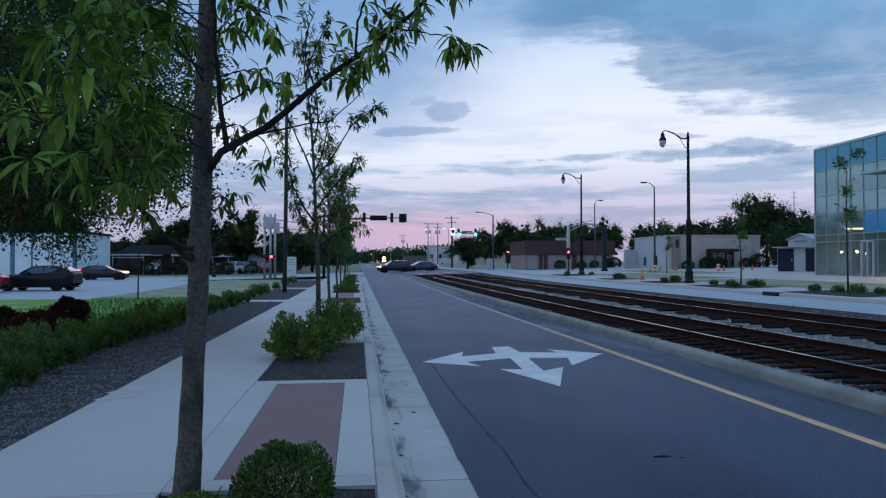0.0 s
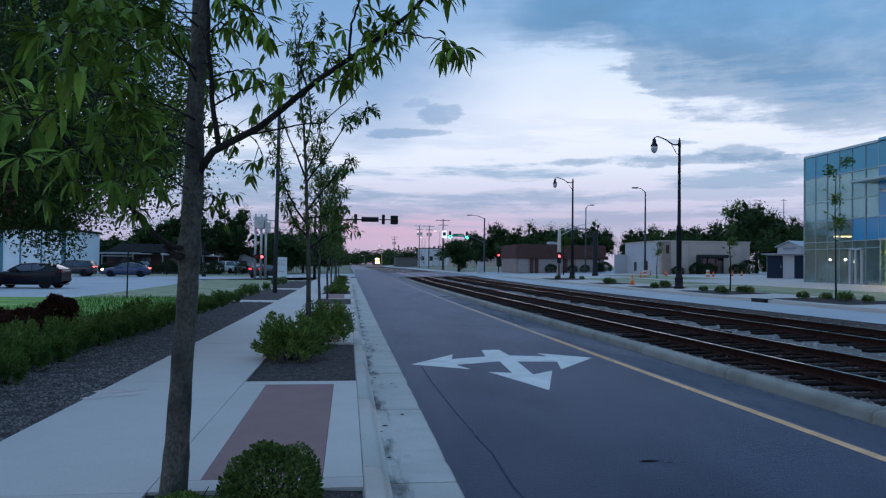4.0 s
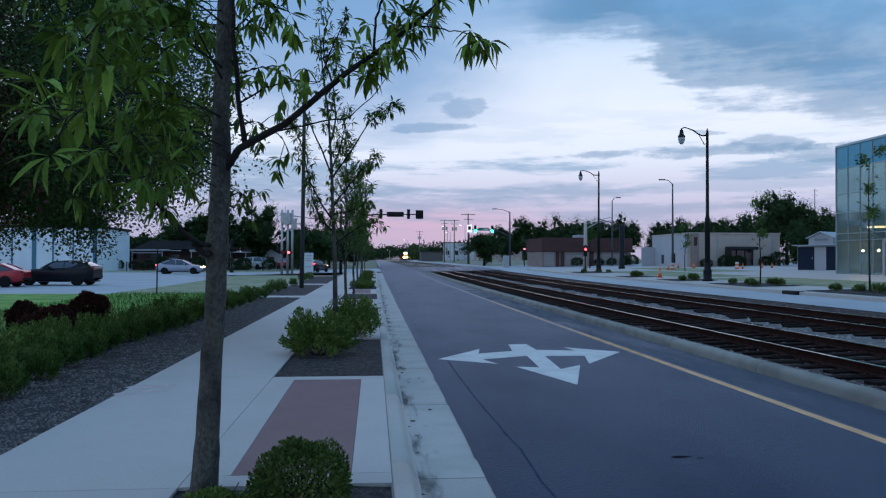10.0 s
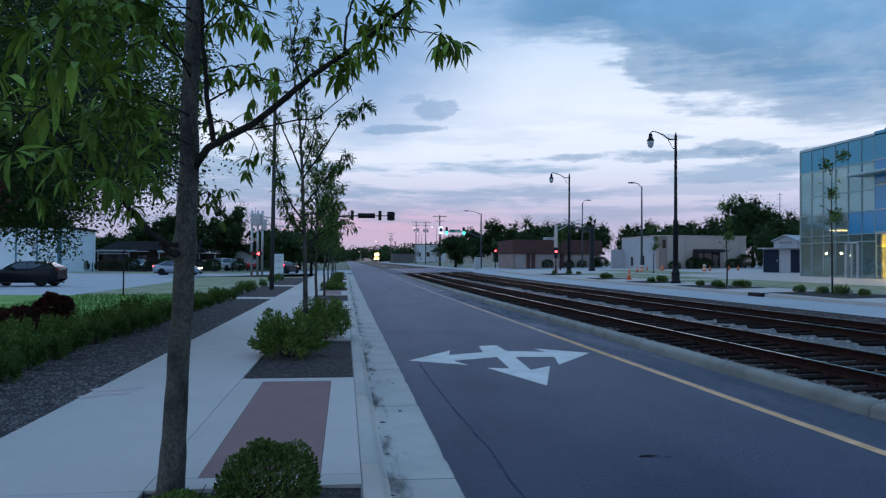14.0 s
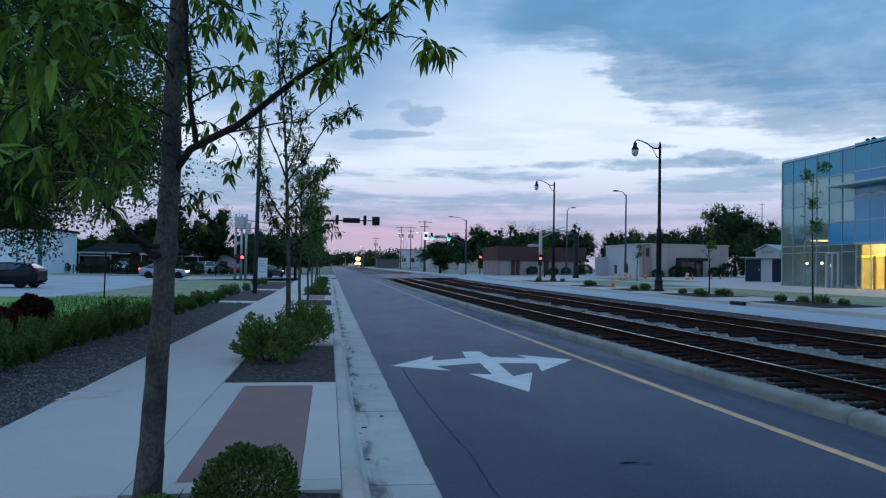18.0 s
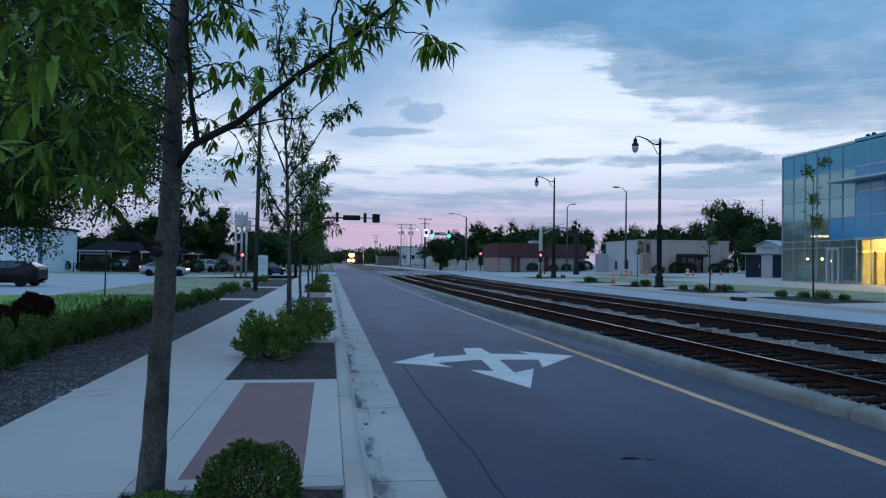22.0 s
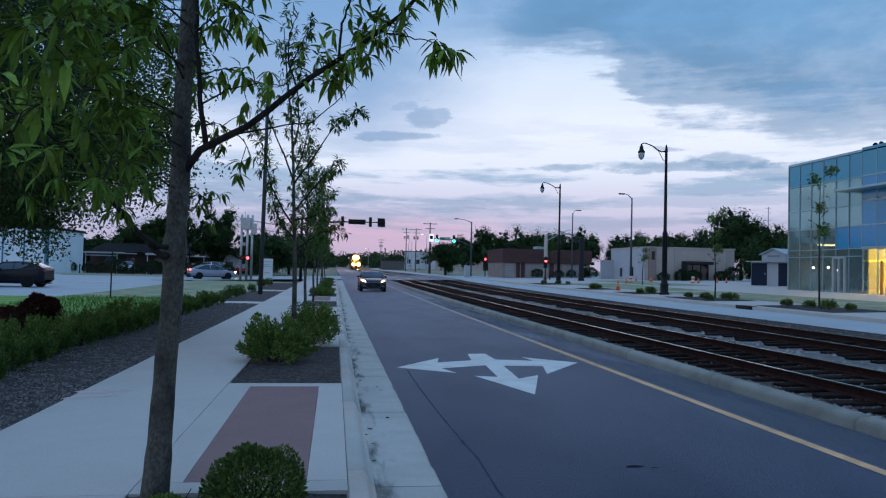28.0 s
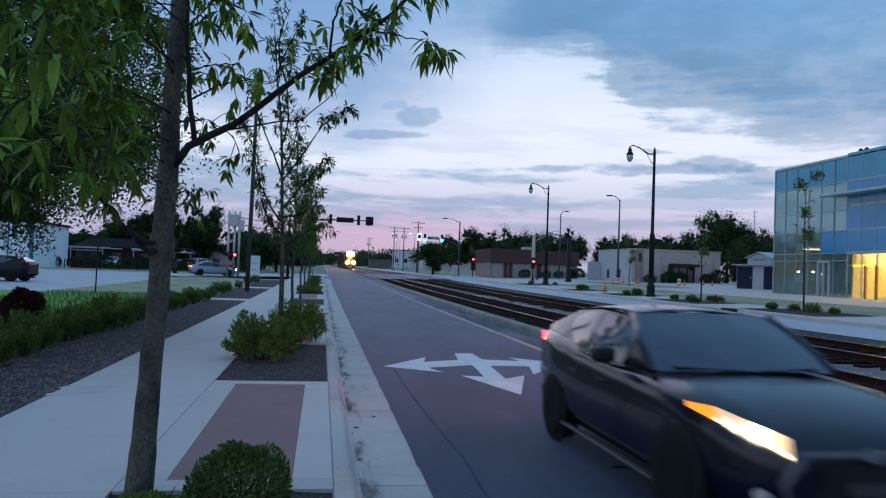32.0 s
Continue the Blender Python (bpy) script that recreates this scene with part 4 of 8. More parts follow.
def near_tree():
    """The young tree beside the camera, with long narrow leaves."""
    r = random.Random(21)
    base = Vector((-1.17, 5.31, 0.12))
    ob = thing("street_tree", base, "young street tree with long narrow leaves in a mulch bed", "tree")
    T = [(-1.175, 5.31, 0.06), (-1.17, 5.31, 0.16), (-1.16, 5.32, 0.35), (-1.15, 5.33, 0.62), (-1.128, 5.33, 1.09), (-1.118, 5.335, 1.40), (-1.10, 5.34, 1.72), (-1.098, 5.34, 1.84), (-1.09, 5.34, 2.0), (-1.08, 5.34, 2.43), (-1.078, 5.34, 2.9), (-1.06, 5.35, 3.61), (-1.05, 5.35, 4.3), (-1.0, 5.4, 5.4)]
    R = [0.115, 0.098, 0.088, 0.081, 0.073, 0.071, 0.070, 0.086, 0.069, 0.065, 0.058, 0.054, 0.045, 0.012]
    bm = bmesh.new()
    fine_t, fine_r = [], []
    for i in range(len(T) - 1):
        for k in range(3):
            u = k / 3
            p = Vector(T[i]).lerp(Vector(T[i + 1]), u)
            fine_t.append(p + Vector((noise.noise(p * 3), noise.noise(p * 3 + Vector((5, 0, 0))), 0)) * 0.010 - base)
            fine_r.append((R[i] + (R[i + 1] - R[i]) * u) * (1 + 0.07 * noise.noise(p * 9)))
    tube(bm, fine_t, fine_r, 16)
    part("trunk", bm, BARK, ob, "rough grey-brown trunk with a swollen knot", smooth=True)
    L = {
        "main": ([(-1.05, 5.32, 2.38), (-1.0, 5.3, 2.46), (-0.91, 5.3, 2.58), (-0.70, 5.25, 2.65), (-0.49, 5.23, 2.81), (-0.19, 5.15, 3.06), (0.11, 5.1, 3.25), (0.41, 4.98, 3.49), (0.62, 4.9, 3.72), (0.9, 4.8, 3.95)], 0.034, 0.010),
        "stem": ([(-0.91, 5.3, 2.58), (-0.95, 5.3, 2.82), (-0.98, 5.29, 3.2), (-1.0, 5.29, 3.59), (-0.98, 5.26, 4.1)], 0.024, 0.010),
        "low": ([(-1.12, 5.30, 1.86), (-1.17, 5.2, 1.86), (-1.25, 5.05, 1.92), (-1.34, 4.82, 2.08), (-1.43, 4.48, 2.27), (-1.5, 4.24, 2.39), (-1.62, 3.9, 2.56)], 0.022, 0.007),
        "stub": ([(-1.10, 5.31, 1.80), (-1.15, 5.25, 1.80), (-1.205, 5.21, 1.835), (-1.235, 5.19, 1.88)], 0.034, 0.017),
        "twig_a": ([(-0.70, 5.25, 2.65), (-0.46, 5.28, 2.71), (-0.19, 5.3, 2.77), (-0.04, 5.25, 2.89), (0.08, 5.2, 3.04)], 0.008, 0.003),
        "twig_b": ([(0.24, 5.04, 3.36), (0.36, 5.0, 3.33), (0.50, 4.97, 3.30), (0.62, 4.92, 3.27), (0.72, 4.89, 3.22)], 0.007, 0.003),
        "twig_c": ([(-0.02, 5.12, 3.17), (-0.01, 5.05, 3.38), (0.05, 5.0, 3.56), (0.12, 4.98, 3.8)], 0.012, 0.006),
        "twig_d": ([(-0.95, 5.3, 2.85), (-0.75, 5.22, 2.95), (-0.55, 5.15, 2.98), (-0.38, 5.1, 2.97)], 0.009, 0.003),
        "twig_e": ([(-0.97, 5.29, 3.05), (-0.8, 5.2, 3.08), (-0.62, 5.15, 3.08)], 0.007, 0.003),
        "twig_g": ([(-0.30, 5.17, 2.97), (-0.36, 5.2, 3.15), (-0.36, 5.2, 3.35), (-0.30, 5.2, 3.5)], 0.009, 0.003),
        "twig_h": ([(-1.06, 5.35, 2.2), (-0.98, 5.5, 2.25), (-0.92, 5.7, 2.2)], 0.008, 0.003),
        "twig_f": ([(-0.99, 5.29, 3.35), (-0.8, 5.15, 3.50), (-0.62, 5.05, 3.46)], 0.008, 0.003),
        "left_a": ([(-1.07, 5.3, 2.75), (-1.25, 4.7, 2.78), (-1.30, 4.0, 2.62), (-1.30, 3.4, 2.42), (-1.24, 3.0, 2.28)], 0.016, 0.004),
        "left_b": ([(-1.07, 5.3, 3.1), (-1.2, 4.6, 3.12), (-1.25, 3.9, 2.95), (-1.2, 3.3, 2.72), (-1.10, 2.9, 2.58)], 0.016, 0.004),
        "left_c": ([(-1.06, 5.3, 2.55), (-1.2, 4.9, 2.6), (-1.22, 4.5, 2.5), (-1.18, 4.1, 2.3), (-1.12, 3.8, 2.14)], 0.013, 0.003),
        "left_d": ([(-1.06, 5.3, 3.4), (-1.2, 4.6, 3.4), (-1.22, 3.9, 3.15), (-1.16, 3.4, 2.95)], 0.014, 0.004),
        "left_e": ([(-1.08, 5.32, 2.25), (-1.2, 5.15, 2.32), (-1.3, 4.95, 2.28), (-1.28, 4.8, 2.15)], 0.009, 0.003),
        "left_f": ([(-1.06, 5.32, 3.0), (-1.15, 4.9, 3.25), (-1.35, 4.4, 3.3), (-1.55, 4.0, 3.1), (-1.6, 3.7, 2.9)], 0.014, 0.004),
        "left_g": ([(-1.07, 5.32, 2.4), (-1.3, 5.0, 2.5), (-1.5, 4.6, 2.5), (-1.62, 4.3, 2.4), (-1.66, 4.1, 2.2)], 0.012, 0.004),
        "left_h": ([(-1.06, 5.32, 3.5), (-1.2, 5.0, 3.4), (-1.36, 4.7, 3.2), (-1.38, 4.5, 2.95), (-1.34, 4.4, 2.75)], 0.012, 0.004),
        "left_i": ([(-1.07, 5.36, 2.6), (-1.3, 5.8, 2.9), (-1.55, 6.2, 3.0), (-1.8, 6.5, 2.95)], 0.013, 0.004),
        "left_j": ([(-1.06, 5.36, 3.2), (-1.2, 5.7, 3.5), (-1.4, 6.1, 3.65), (-1.7, 6.5, 3.6)], 0.013, 0.004),
        "left_k": ([(-1.07, 5.36, 2.2), (-1.3, 5.6, 2.4), (-1.55, 5.9, 2.4), (-1.75, 6.2, 2.3)], 0.011, 0.004),
        "left_l": ([(-1.06, 5.36, 2.9), (-1.15, 5.9, 3.2), (-1.3, 6.4, 3.3), (-1.45, 6.8, 3.2)], 0.011, 0.004),
        "back_a": ([(-1.07, 5.36, 2.7), (-0.9, 5.7, 2.8), (-0.75, 6.0, 2.75), (-0.7, 6.2, 2.6)], 0.010, 0.003),
    }
    for name, (line, a, b) in L.items():
        bm = bmesh.new()
        pts = []
        for i in range(15):
            p, d = along(line, i / 14)
            pts.append(p + rdir(r) * 0.006 * min(i, 3) / 3 - base)
        k = 0.5 if name.startswith("left") else 0.85
        tube(bm, pts, [k * (a + (b - a) * i / 14) for i in range(15)], 8)
        part("branch", bm, BARK_D, ob, smooth=True)
    # side twigs with tufts of leaves
    vs, fs = [], []
    tw = bmesh.new()
    tufts = []

    def sprout(name, n, lo, hi, ln, reach, droop, count):
        line = L[name][0]
        for i in range(n):
            p, d = along(line, lo + (hi - lo) * (i + r.random()) / n)
            q = p + (rdir(r) + d * 0.6 + Vector((0, 0, -0.1))).normalized() * reach * r.uniform(0.3, 1.0)
            tube(tw, [p - base, (p + q) / 2 + rdir(r) * 0.01 - base, q - base], [0.004, 0.003, 0.002], 5, False)
            tufts.append((q, (q - p).normalized(), ln, droop, count))
    sprout("main", 22, 0.44, 1.0, 0.155, 0.15, 0.9, 6)
    sprout("main", 10, 0.74, 0.96, 0.165, 0.12, 0.9, 7)
    sprout("main", 30, 0.40, 0.70, 0.10, 0.15, 0.4, 11)
    sprout("twig_b", 5, 0.70, 1.0, 0.16, 0.07, 0.8, 8)
    sprout("twig_c", 5, 0.15, 1.0, 0.13, 0.10, 0.8, 6)
    sprout("twig_d", 6, 0.25, 1.0, 0.135, 0.14, 0.8, 6)
    sprout("twig_e", 5, 0.25, 1.0, 0.13, 0.14, 0.8, 6)
    sprout("twig_f", 20, 0.2, 1.0, 0.145, 0.24, 0.8, 7)
    sprout("twig_g", 8, 0.2, 1.0, 0.07, 0.14, 0.5, 9)
    sprout("twig_h", 8, 0.3, 1.0, 0.09, 0.16, 0.9, 7)
    sprout("stem", 14, 0.30, 1.0, 0.13, 0.18, 0.8, 6)
    sprout("left_a", 20, 0.10, 1.0, 0.165, 0.24, 0.15, 9)
    sprout("left_b", 20, 0.10, 1.0, 0.165, 0.26, 0.15, 9)
    sprout("left_c", 13, 0.10, 1.0, 0.145, 0.22, 0.15, 9)
    sprout("left_d", 17, 0.10, 1.0, 0.150, 0.24, 0.15, 9)
    sprout("left_e", 7, 0.2, 1.0, 0.13, 0.16, 0.15, 9)
    sprout("left_f", 14, 0.1, 1.0, 0.145, 0.30, 0.15, 9)
    sprout("left_g", 12, 0.15, 1.0, 0.145, 0.26, 0.15, 9)
    sprout("left_h", 12, 0.1, 1.0, 0.145, 0.26, 0.15, 9)
    for name in ("left_i", "left_j", "left_k", "left_l"):
        sprout(name, 20, 0.12, 1.0, 0.125, 0.32, 0.35, 8)
    sprout("low", 9, 0.45, 1.0, 0.13, 0.22, 1.0, 7)
    sprout("back_a", 8, 0.2, 1.0, 0.12, 0.28, 1.0, 8)
    part("twig_mass", tw, BARK_D, ob, kind="stuff")
    kinds = []
    for i in range(4):
        a, f = [], []
        leaf_faces(a, f, Vector((0, 0, 0)), Vector((0, 1, 0)), Vector((0, 0, 1)), 0.15, 0.165 * (0.17 + 0.025 * i), 0.2, 0.12 + 0.09 * i)
        kinds.append(pydata("leaf", a, f, LEAF))
    singles = 0
    for q, d, ln, droop, count in tufts:
        # the front of the trunk stays bare
        if q.y < 5.3 and abs(q.x / q.y + 0.207) < 0.026 and q.z > 1.9:
            continue
        if singles < 280 and q.y < 4.1 and r.random() < 0.5:
            for i in range(count):
                a = rdir(r)
                w = (d * 0.7 + a * 0.9 + Vector((0, 0, -droop * r.uniform(0.2, 1.3)))).normalized()
                rot = w.to_track_quat("Y", "Z").to_matrix().to_4x4() @ pose(0, 0, 0, 0, r.uniform(-35, 35), 0)
                part("leaf", kinds[r.randrange(4)], None, ob, at=Matrix.Translation(q + a * 0.01 - base) @ rot @ Matrix.Scale(r.uniform(0.7, 1.1), 4))
                singles += 1
        else:
            rosette(vs, fs, r, q - base, d, count, ln, droop)
    part("foliage", pydata("foliage", vs, fs, LEAF), None, ob, "drooping narrow green leaves", kind="stuff")


near_tree()


def street_tree_mesh(seed, h, spread, n):
    """Trunk mesh, branch mesh and leaf mesh of a slim young street tree, from its base."""
    r = random.Random(seed)
    tr, brs = bmesh.new(), []
    lean = [Vector((0.012 * h * noise.noise(Vector((k * 0.8, seed, 0))), 0.012 * h * noise.noise(Vector((seed, k * 0.8, 0))), h * k / 10)) for k in range(11)]
    tube(tr, lean, [0.048 * (1 - 0.88 * (k / 10) ** 1.2) + 0.004 for k in range(11)], 10)
    vs, fs = [], []
    for i in range(n):
        k = 0.26 + 0.72 * (i / n)
        p = lean[int(k * 10)].lerp(lean[min(int(k * 10) + 1, 10)], k * 10 % 1)
        a = i * 2.4 + r.uniform(-0.5, 0.5)
        ln = spread * (1.15 - 0.85 * k) * r.uniform(0.7, 1.15)
        pts = [p]
        for j in range(1, 5):
            u = j / 4
            pts.append(p + Vector((math.cos(a) * ln * u, math.sin(a) * ln * u, ln * (1.15 * u + 0.25 * u * u))) + rdir(r) * 0.05)
        br = bmesh.new()
        tube(br, pts, [0.022 * (1 - 0.8 * j / 4) for j in range(5)], 6, False)
        brs.append(mesh_of("branch", br, BARK_D, True))
        for j in range(34):
            q, d = along(pts, r.uniform(0.22, 1.0))
            q = q + rdir(r) * r.uniform(0.02, 0.17)
            for m in range(5):
                w = (d * 0.5 + rdir(r)).normalized()
                k2 = r.uniform(0.06, 0.11)
                diamond(vs, fs, q + rdir(r) * 0.05, w, w.cross(rdir(r)).normalized(), k2, k2 * 0.4)
    return mesh_of("trunk", tr, BARK, True), brs, pydata("foliage", vs, fs, LEAF_S)


def forked_tree():
    """The next street tree: bare lower trunk, ascending forks with tufts of narrow leaves along them."""
    r = random.Random(33)
    ob = thing("street_tree", (-0.80, 15.35, 0.11), "slim forked street tree with tufts of narrow leaves", "tree", "street trees along the pavement")
    trunk = [(0.02, 0, -0.05), (0.01, 0, 1.2), (-0.01, 0, 1.9), (-0.05, 0, 2.75), (-0.07, 0, 3.36), (-0.11, 0, 3.97), (-0.16, 0.05, 4.66), (-0.27, 0.05, 5.5), (-0.36, 0.1, 6.5)]
    bm = bmesh.new()
    tube(bm, [along(trunk, k / 24)[0] + rdir(r) * 0.006 for k in range(25)], [0.060 * (1 - 0.86 * (k / 24) ** 0.9) for k in range(25)], 10)
    part("trunk", bm, BARK, ob, smooth=True)
    limbs = [
        ([(-0.07, 0, 3.36), (-0.26, -0.15, 3.86), (-0.55, -0.25, 4.48), (-0.76, -0.35, 5.1)], 0.55, 12),
        ([(-0.06, 0, 3.32), (0.23, -0.15, 3.72), (0.57, -0.35, 4.22), (0.72, -0.45, 4.45), (1.2, -0.55, 4.75)], 0.66, 18),
        ([(0.01, 0, 1.98), (0.26, -0.15, 2.17), (0.49, -0.35, 2.31), (0.90, -0.55, 2.42)], 0.5, 12),
        ([(-0.04, 0, 2.44), (-0.34, -0.05, 2.89), (-0.55, -0.15, 3.33), (-0.62, -0.25, 3.88), (-0.90, -0.35, 4.45)], 0.40, 24),
        ([(-0.05, 0, 2.75), (0.21, 0.15, 3.11), (0.48, 0.25, 3.47), (0.78, 0.35, 3.84)], 0.45, 24),
        ([(-0.02, 0, 2.21), (-0.29, 0.25, 2.45), (-0.48, 0.35, 2.85), (-0.54, 0.35, 3.27)], 0.25, 22),
        ([(-0.04, 0, 2.59), (0.3, -0.25, 2.62), (0.6, -0.35, 2.8), (0.68, -0.45, 3.02)], 0.35, 22),
        ([(-0.11, 0, 3.97), (-0.01, 0.15, 4.53), (-0.06, 0.25, 5.32), (0.05, 0.35, 6.1)], 0.25, 20),
        ([(-0.27, 0.05, 5.5), (-0.10, -0.1, 5.9), (0.10, -0.2, 6.3), (0.22, -0.2, 6.6)], 0.2, 18),
        ([(-0.07, 0, 3.5), (0.05, 0.3, 3.9), (0.16, 0.5, 4.4), (0.14, 0.6, 4.9)], 0.3, 16),
    ]
    vs, fs = [], []
    for line, lo, n in limbs:
        bm = bmesh.new()
        tube(bm, [along(line, k / 10)[0] + rdir(r) * 0.008 for k in range(11)], [0.021 - 0.0016 * k for k in range(11)], 6, False)
        tips = []
        n = int(n * 1.5)
        for i in range(n):
            p, d = along(line, lo + (1 - lo) * (i + r.random()) / n)
            q = p + (rdir(r) + d * 0.7).normalized() * r.uniform(0.04, 0.22)
            tube(bm, [p, q], [0.004, 0.002], 4, False)
            tips.append((q, (q - p).normalized()))
        part("branch", bm, BARK_D, ob, smooth=True)
        for q, d in tips:
            rosette(vs, fs, r, q, d, 9, 0.145, 0.55)
    for k in range(80):
        p, d = along(trunk, r.uniform(0.36, 1.0))
        q = p + rdir(r) * r.uniform(0.05, 0.25)
        rosette(vs, fs, r, q, (q - p).normalized(), 8, 0.125, 0.5)
    part("foliage", pydata("foliage", vs, fs, LEAF_S), None, ob, "dark narrow leaves in tufts", kind="stuff")


def make_street_trees():
    forked_tree()
    sets = [street_tree_mesh(5, 5.9, 1.0, 30), street_tree_mesh(9, 5.5, 0.92, 26)]
    made = []
    for tr, br, lf in sets:
        ob = thing("street_tree", (0, 0, 0), "slim young street tree with airy green foliage", "tree", "street trees along the pavement")
        part("trunk", tr, None, ob)
        for b in br:
            part("branch", b, None, ob)
        part("foliage", lf, None, ob, kind="stuff")
        made.append(ob)
    spots = [(-0.95, 25.3, 1, 140), (-0.95, 35.3, 0, 250), (-1.0, 45.3, 1, 60), (-0.95, 55.3, 0, 100), (-1.0, 65.3, 1, 200), (-0.95, 75.3, 0, 310)]
    used = set()
    for x, y, k, a in spots:
        m = pose(x, y, rise(y) + 0.11, 0, 0, a)
        if k in used:
            copy_thing(made[k], m)
        else:
            made[k].matrix_basis = m
            used.add(k)
    # thin young trees with few leaves on the far pavement
    r = random.Random(4)
    for x, y, h, seed in ((19.65, 36.6, 4.2, 1), (19.3, 27.6, 5.2, 2), (26.6, 62.0, 3.7, 3)):
        ob = thing("sapling", (x, y, gz(x, y) + 0.12), "newly planted sapling with a few tufts of leaves", "tree", "saplings on the far pavement")
        bm = bmesh.new()
        pts = [Vector((0.05 * math.sin(k * 0.7 + seed), 0.05 * math.cos(k * 0.9), h * k / 8)) for k in range(9)]
        tube(bm, pts, [0.035 * (1 - k / 9) + 0.006 for k in range(9)], 8)
        part("trunk", bm, BARK_D, ob, smooth=True)
        vs, fs = [], []
        for i in range(12):
            k = 0.42 + 0.58 * i / 11
            p, d = along(pts, k)
            q = p + Vector((math.cos(i * 2.2) * 0.42, math.sin(i * 2.2) * 0.5, 0.35)) * r.uniform(0.4, 1.0)
            bm = bmesh.new()
            tube(bm, [p, q], [0.010, 0.004], 5, False)
            part("branch", bm, BARK_D, ob)
            for m in range(110 if i in (2, 3, 6, 10, 11) else 5):
                c = q + rdir(r) * 0.27 * r.random() ** 0.5
                w = rdir(r)
                diamond(vs, fs, c, w, w.cross(rdir(r)).normalized(), 0.13, 0.07)
        part("foliage", pydata("foliage", vs, fs, LEAF_S), None, ob, kind="stuff")


make_street_trees()


def big_tree(at, label, r_crown, z0, z1, leaves, size, mat, seed, trunk_r=0.22, clumps=60, lean=(0, 0), squash=1.0, group="", core=10, flat=False):
    """A full-grown tree: tapered trunk, limbs, crown of many small leaves in uneven clumps."""
    r = random.Random(seed)
    ob = thing("tree", at, label, "tree", group)
    bm = bmesh.new()
    top = Vector((lean[0], lean[1], z0 + (z1 - z0) * 0.65))
    tube(bm, [Vector((0, 0, -0.1)), Vector((lean[0] * 0.2, lean[1] * 0.2, z0 * 0.6 + 0.3)), Vector((lean[0] * 0.6, lean[1] * 0.6, z0 + (z1 - z0) * 0.3)), top], [trunk_r * 1.25, trunk_r, trunk_r * 0.7, trunk_r * 0.25], 10)
    part("trunk", bm, BARK_D, ob, smooth=True)
    centres = []
    zc, hz = (z0 + z1) / 2, (z1 - z0) / 2
    if flat:
        zc = z0 + (z1 - z0) * 0.36
    for i in range(clumps):
        v = rdir(r)
        k = r.uniform(0.55, 1.0) if flat else r.uniform(0.30, 0.92)
        c = Vector((v.x * r_crown * k + lean[0], v.y * r_crown * k * squash + lean[1], zc + v.z * hz * k * ((1.28 if v.z > 0 else 0.72) if flat else 1.0)))
        c += Vector((noise.noise(c * 0.5), noise.noise(c * 0.5 + Vector((9, 0, 0))), noise.noise(c * 0.5 + Vector((0, 9, 0))))) * r_crown * (0.16 if flat else 0.2)
        centres.append(c)
    for c in centres[::12 if flat else 5]:
        s = Vector((lean[0] * 0.5, lean[1] * 0.5, z0 + (z1 - z0) * r.uniform(0.1, 0.4)))
        bm = bmesh.new()
        tube(bm, [s, (s + c) / 2 + rdir(r) * 0.2, c], [trunk_r * 0.4, trunk_r * 0.22, trunk_r * 0.08], 6, False)
        part("limb", bm, BARK_D, ob)
    vs, fs = [], []
    per = leaves // clumps
    for c in centres:
        cr = r_crown * (r.uniform(0.12, 0.21) if flat else r.uniform(0.18, 0.32))
        for i in range(core):
            p = c * 0.8 + Vector((lean[0], lean[1], zc)) * 0.2 + rdir(r) * cr * 0.4
            w = rdir(r)
            diamond(vs, fs, p, w, w.cross(rdir(r)).normalized(), cr * 0.75, cr * 0.6)
        for i in range(per):
            p = c + rdir(r) * cr * r.random() ** (0.45 if flat else 0.9)
            w = (rdir(r) + Vector((0, 0, -0.3))).normalized()
            s = size * r.uniform(0.6, 1.3)
            diamond(vs, fs, p, w, w.cross(rdir(r)).normalized(), s, s * 0.55)
    part("crown", pydata("crown", vs, fs, mat), None, ob, kind="stuff")
    return ob


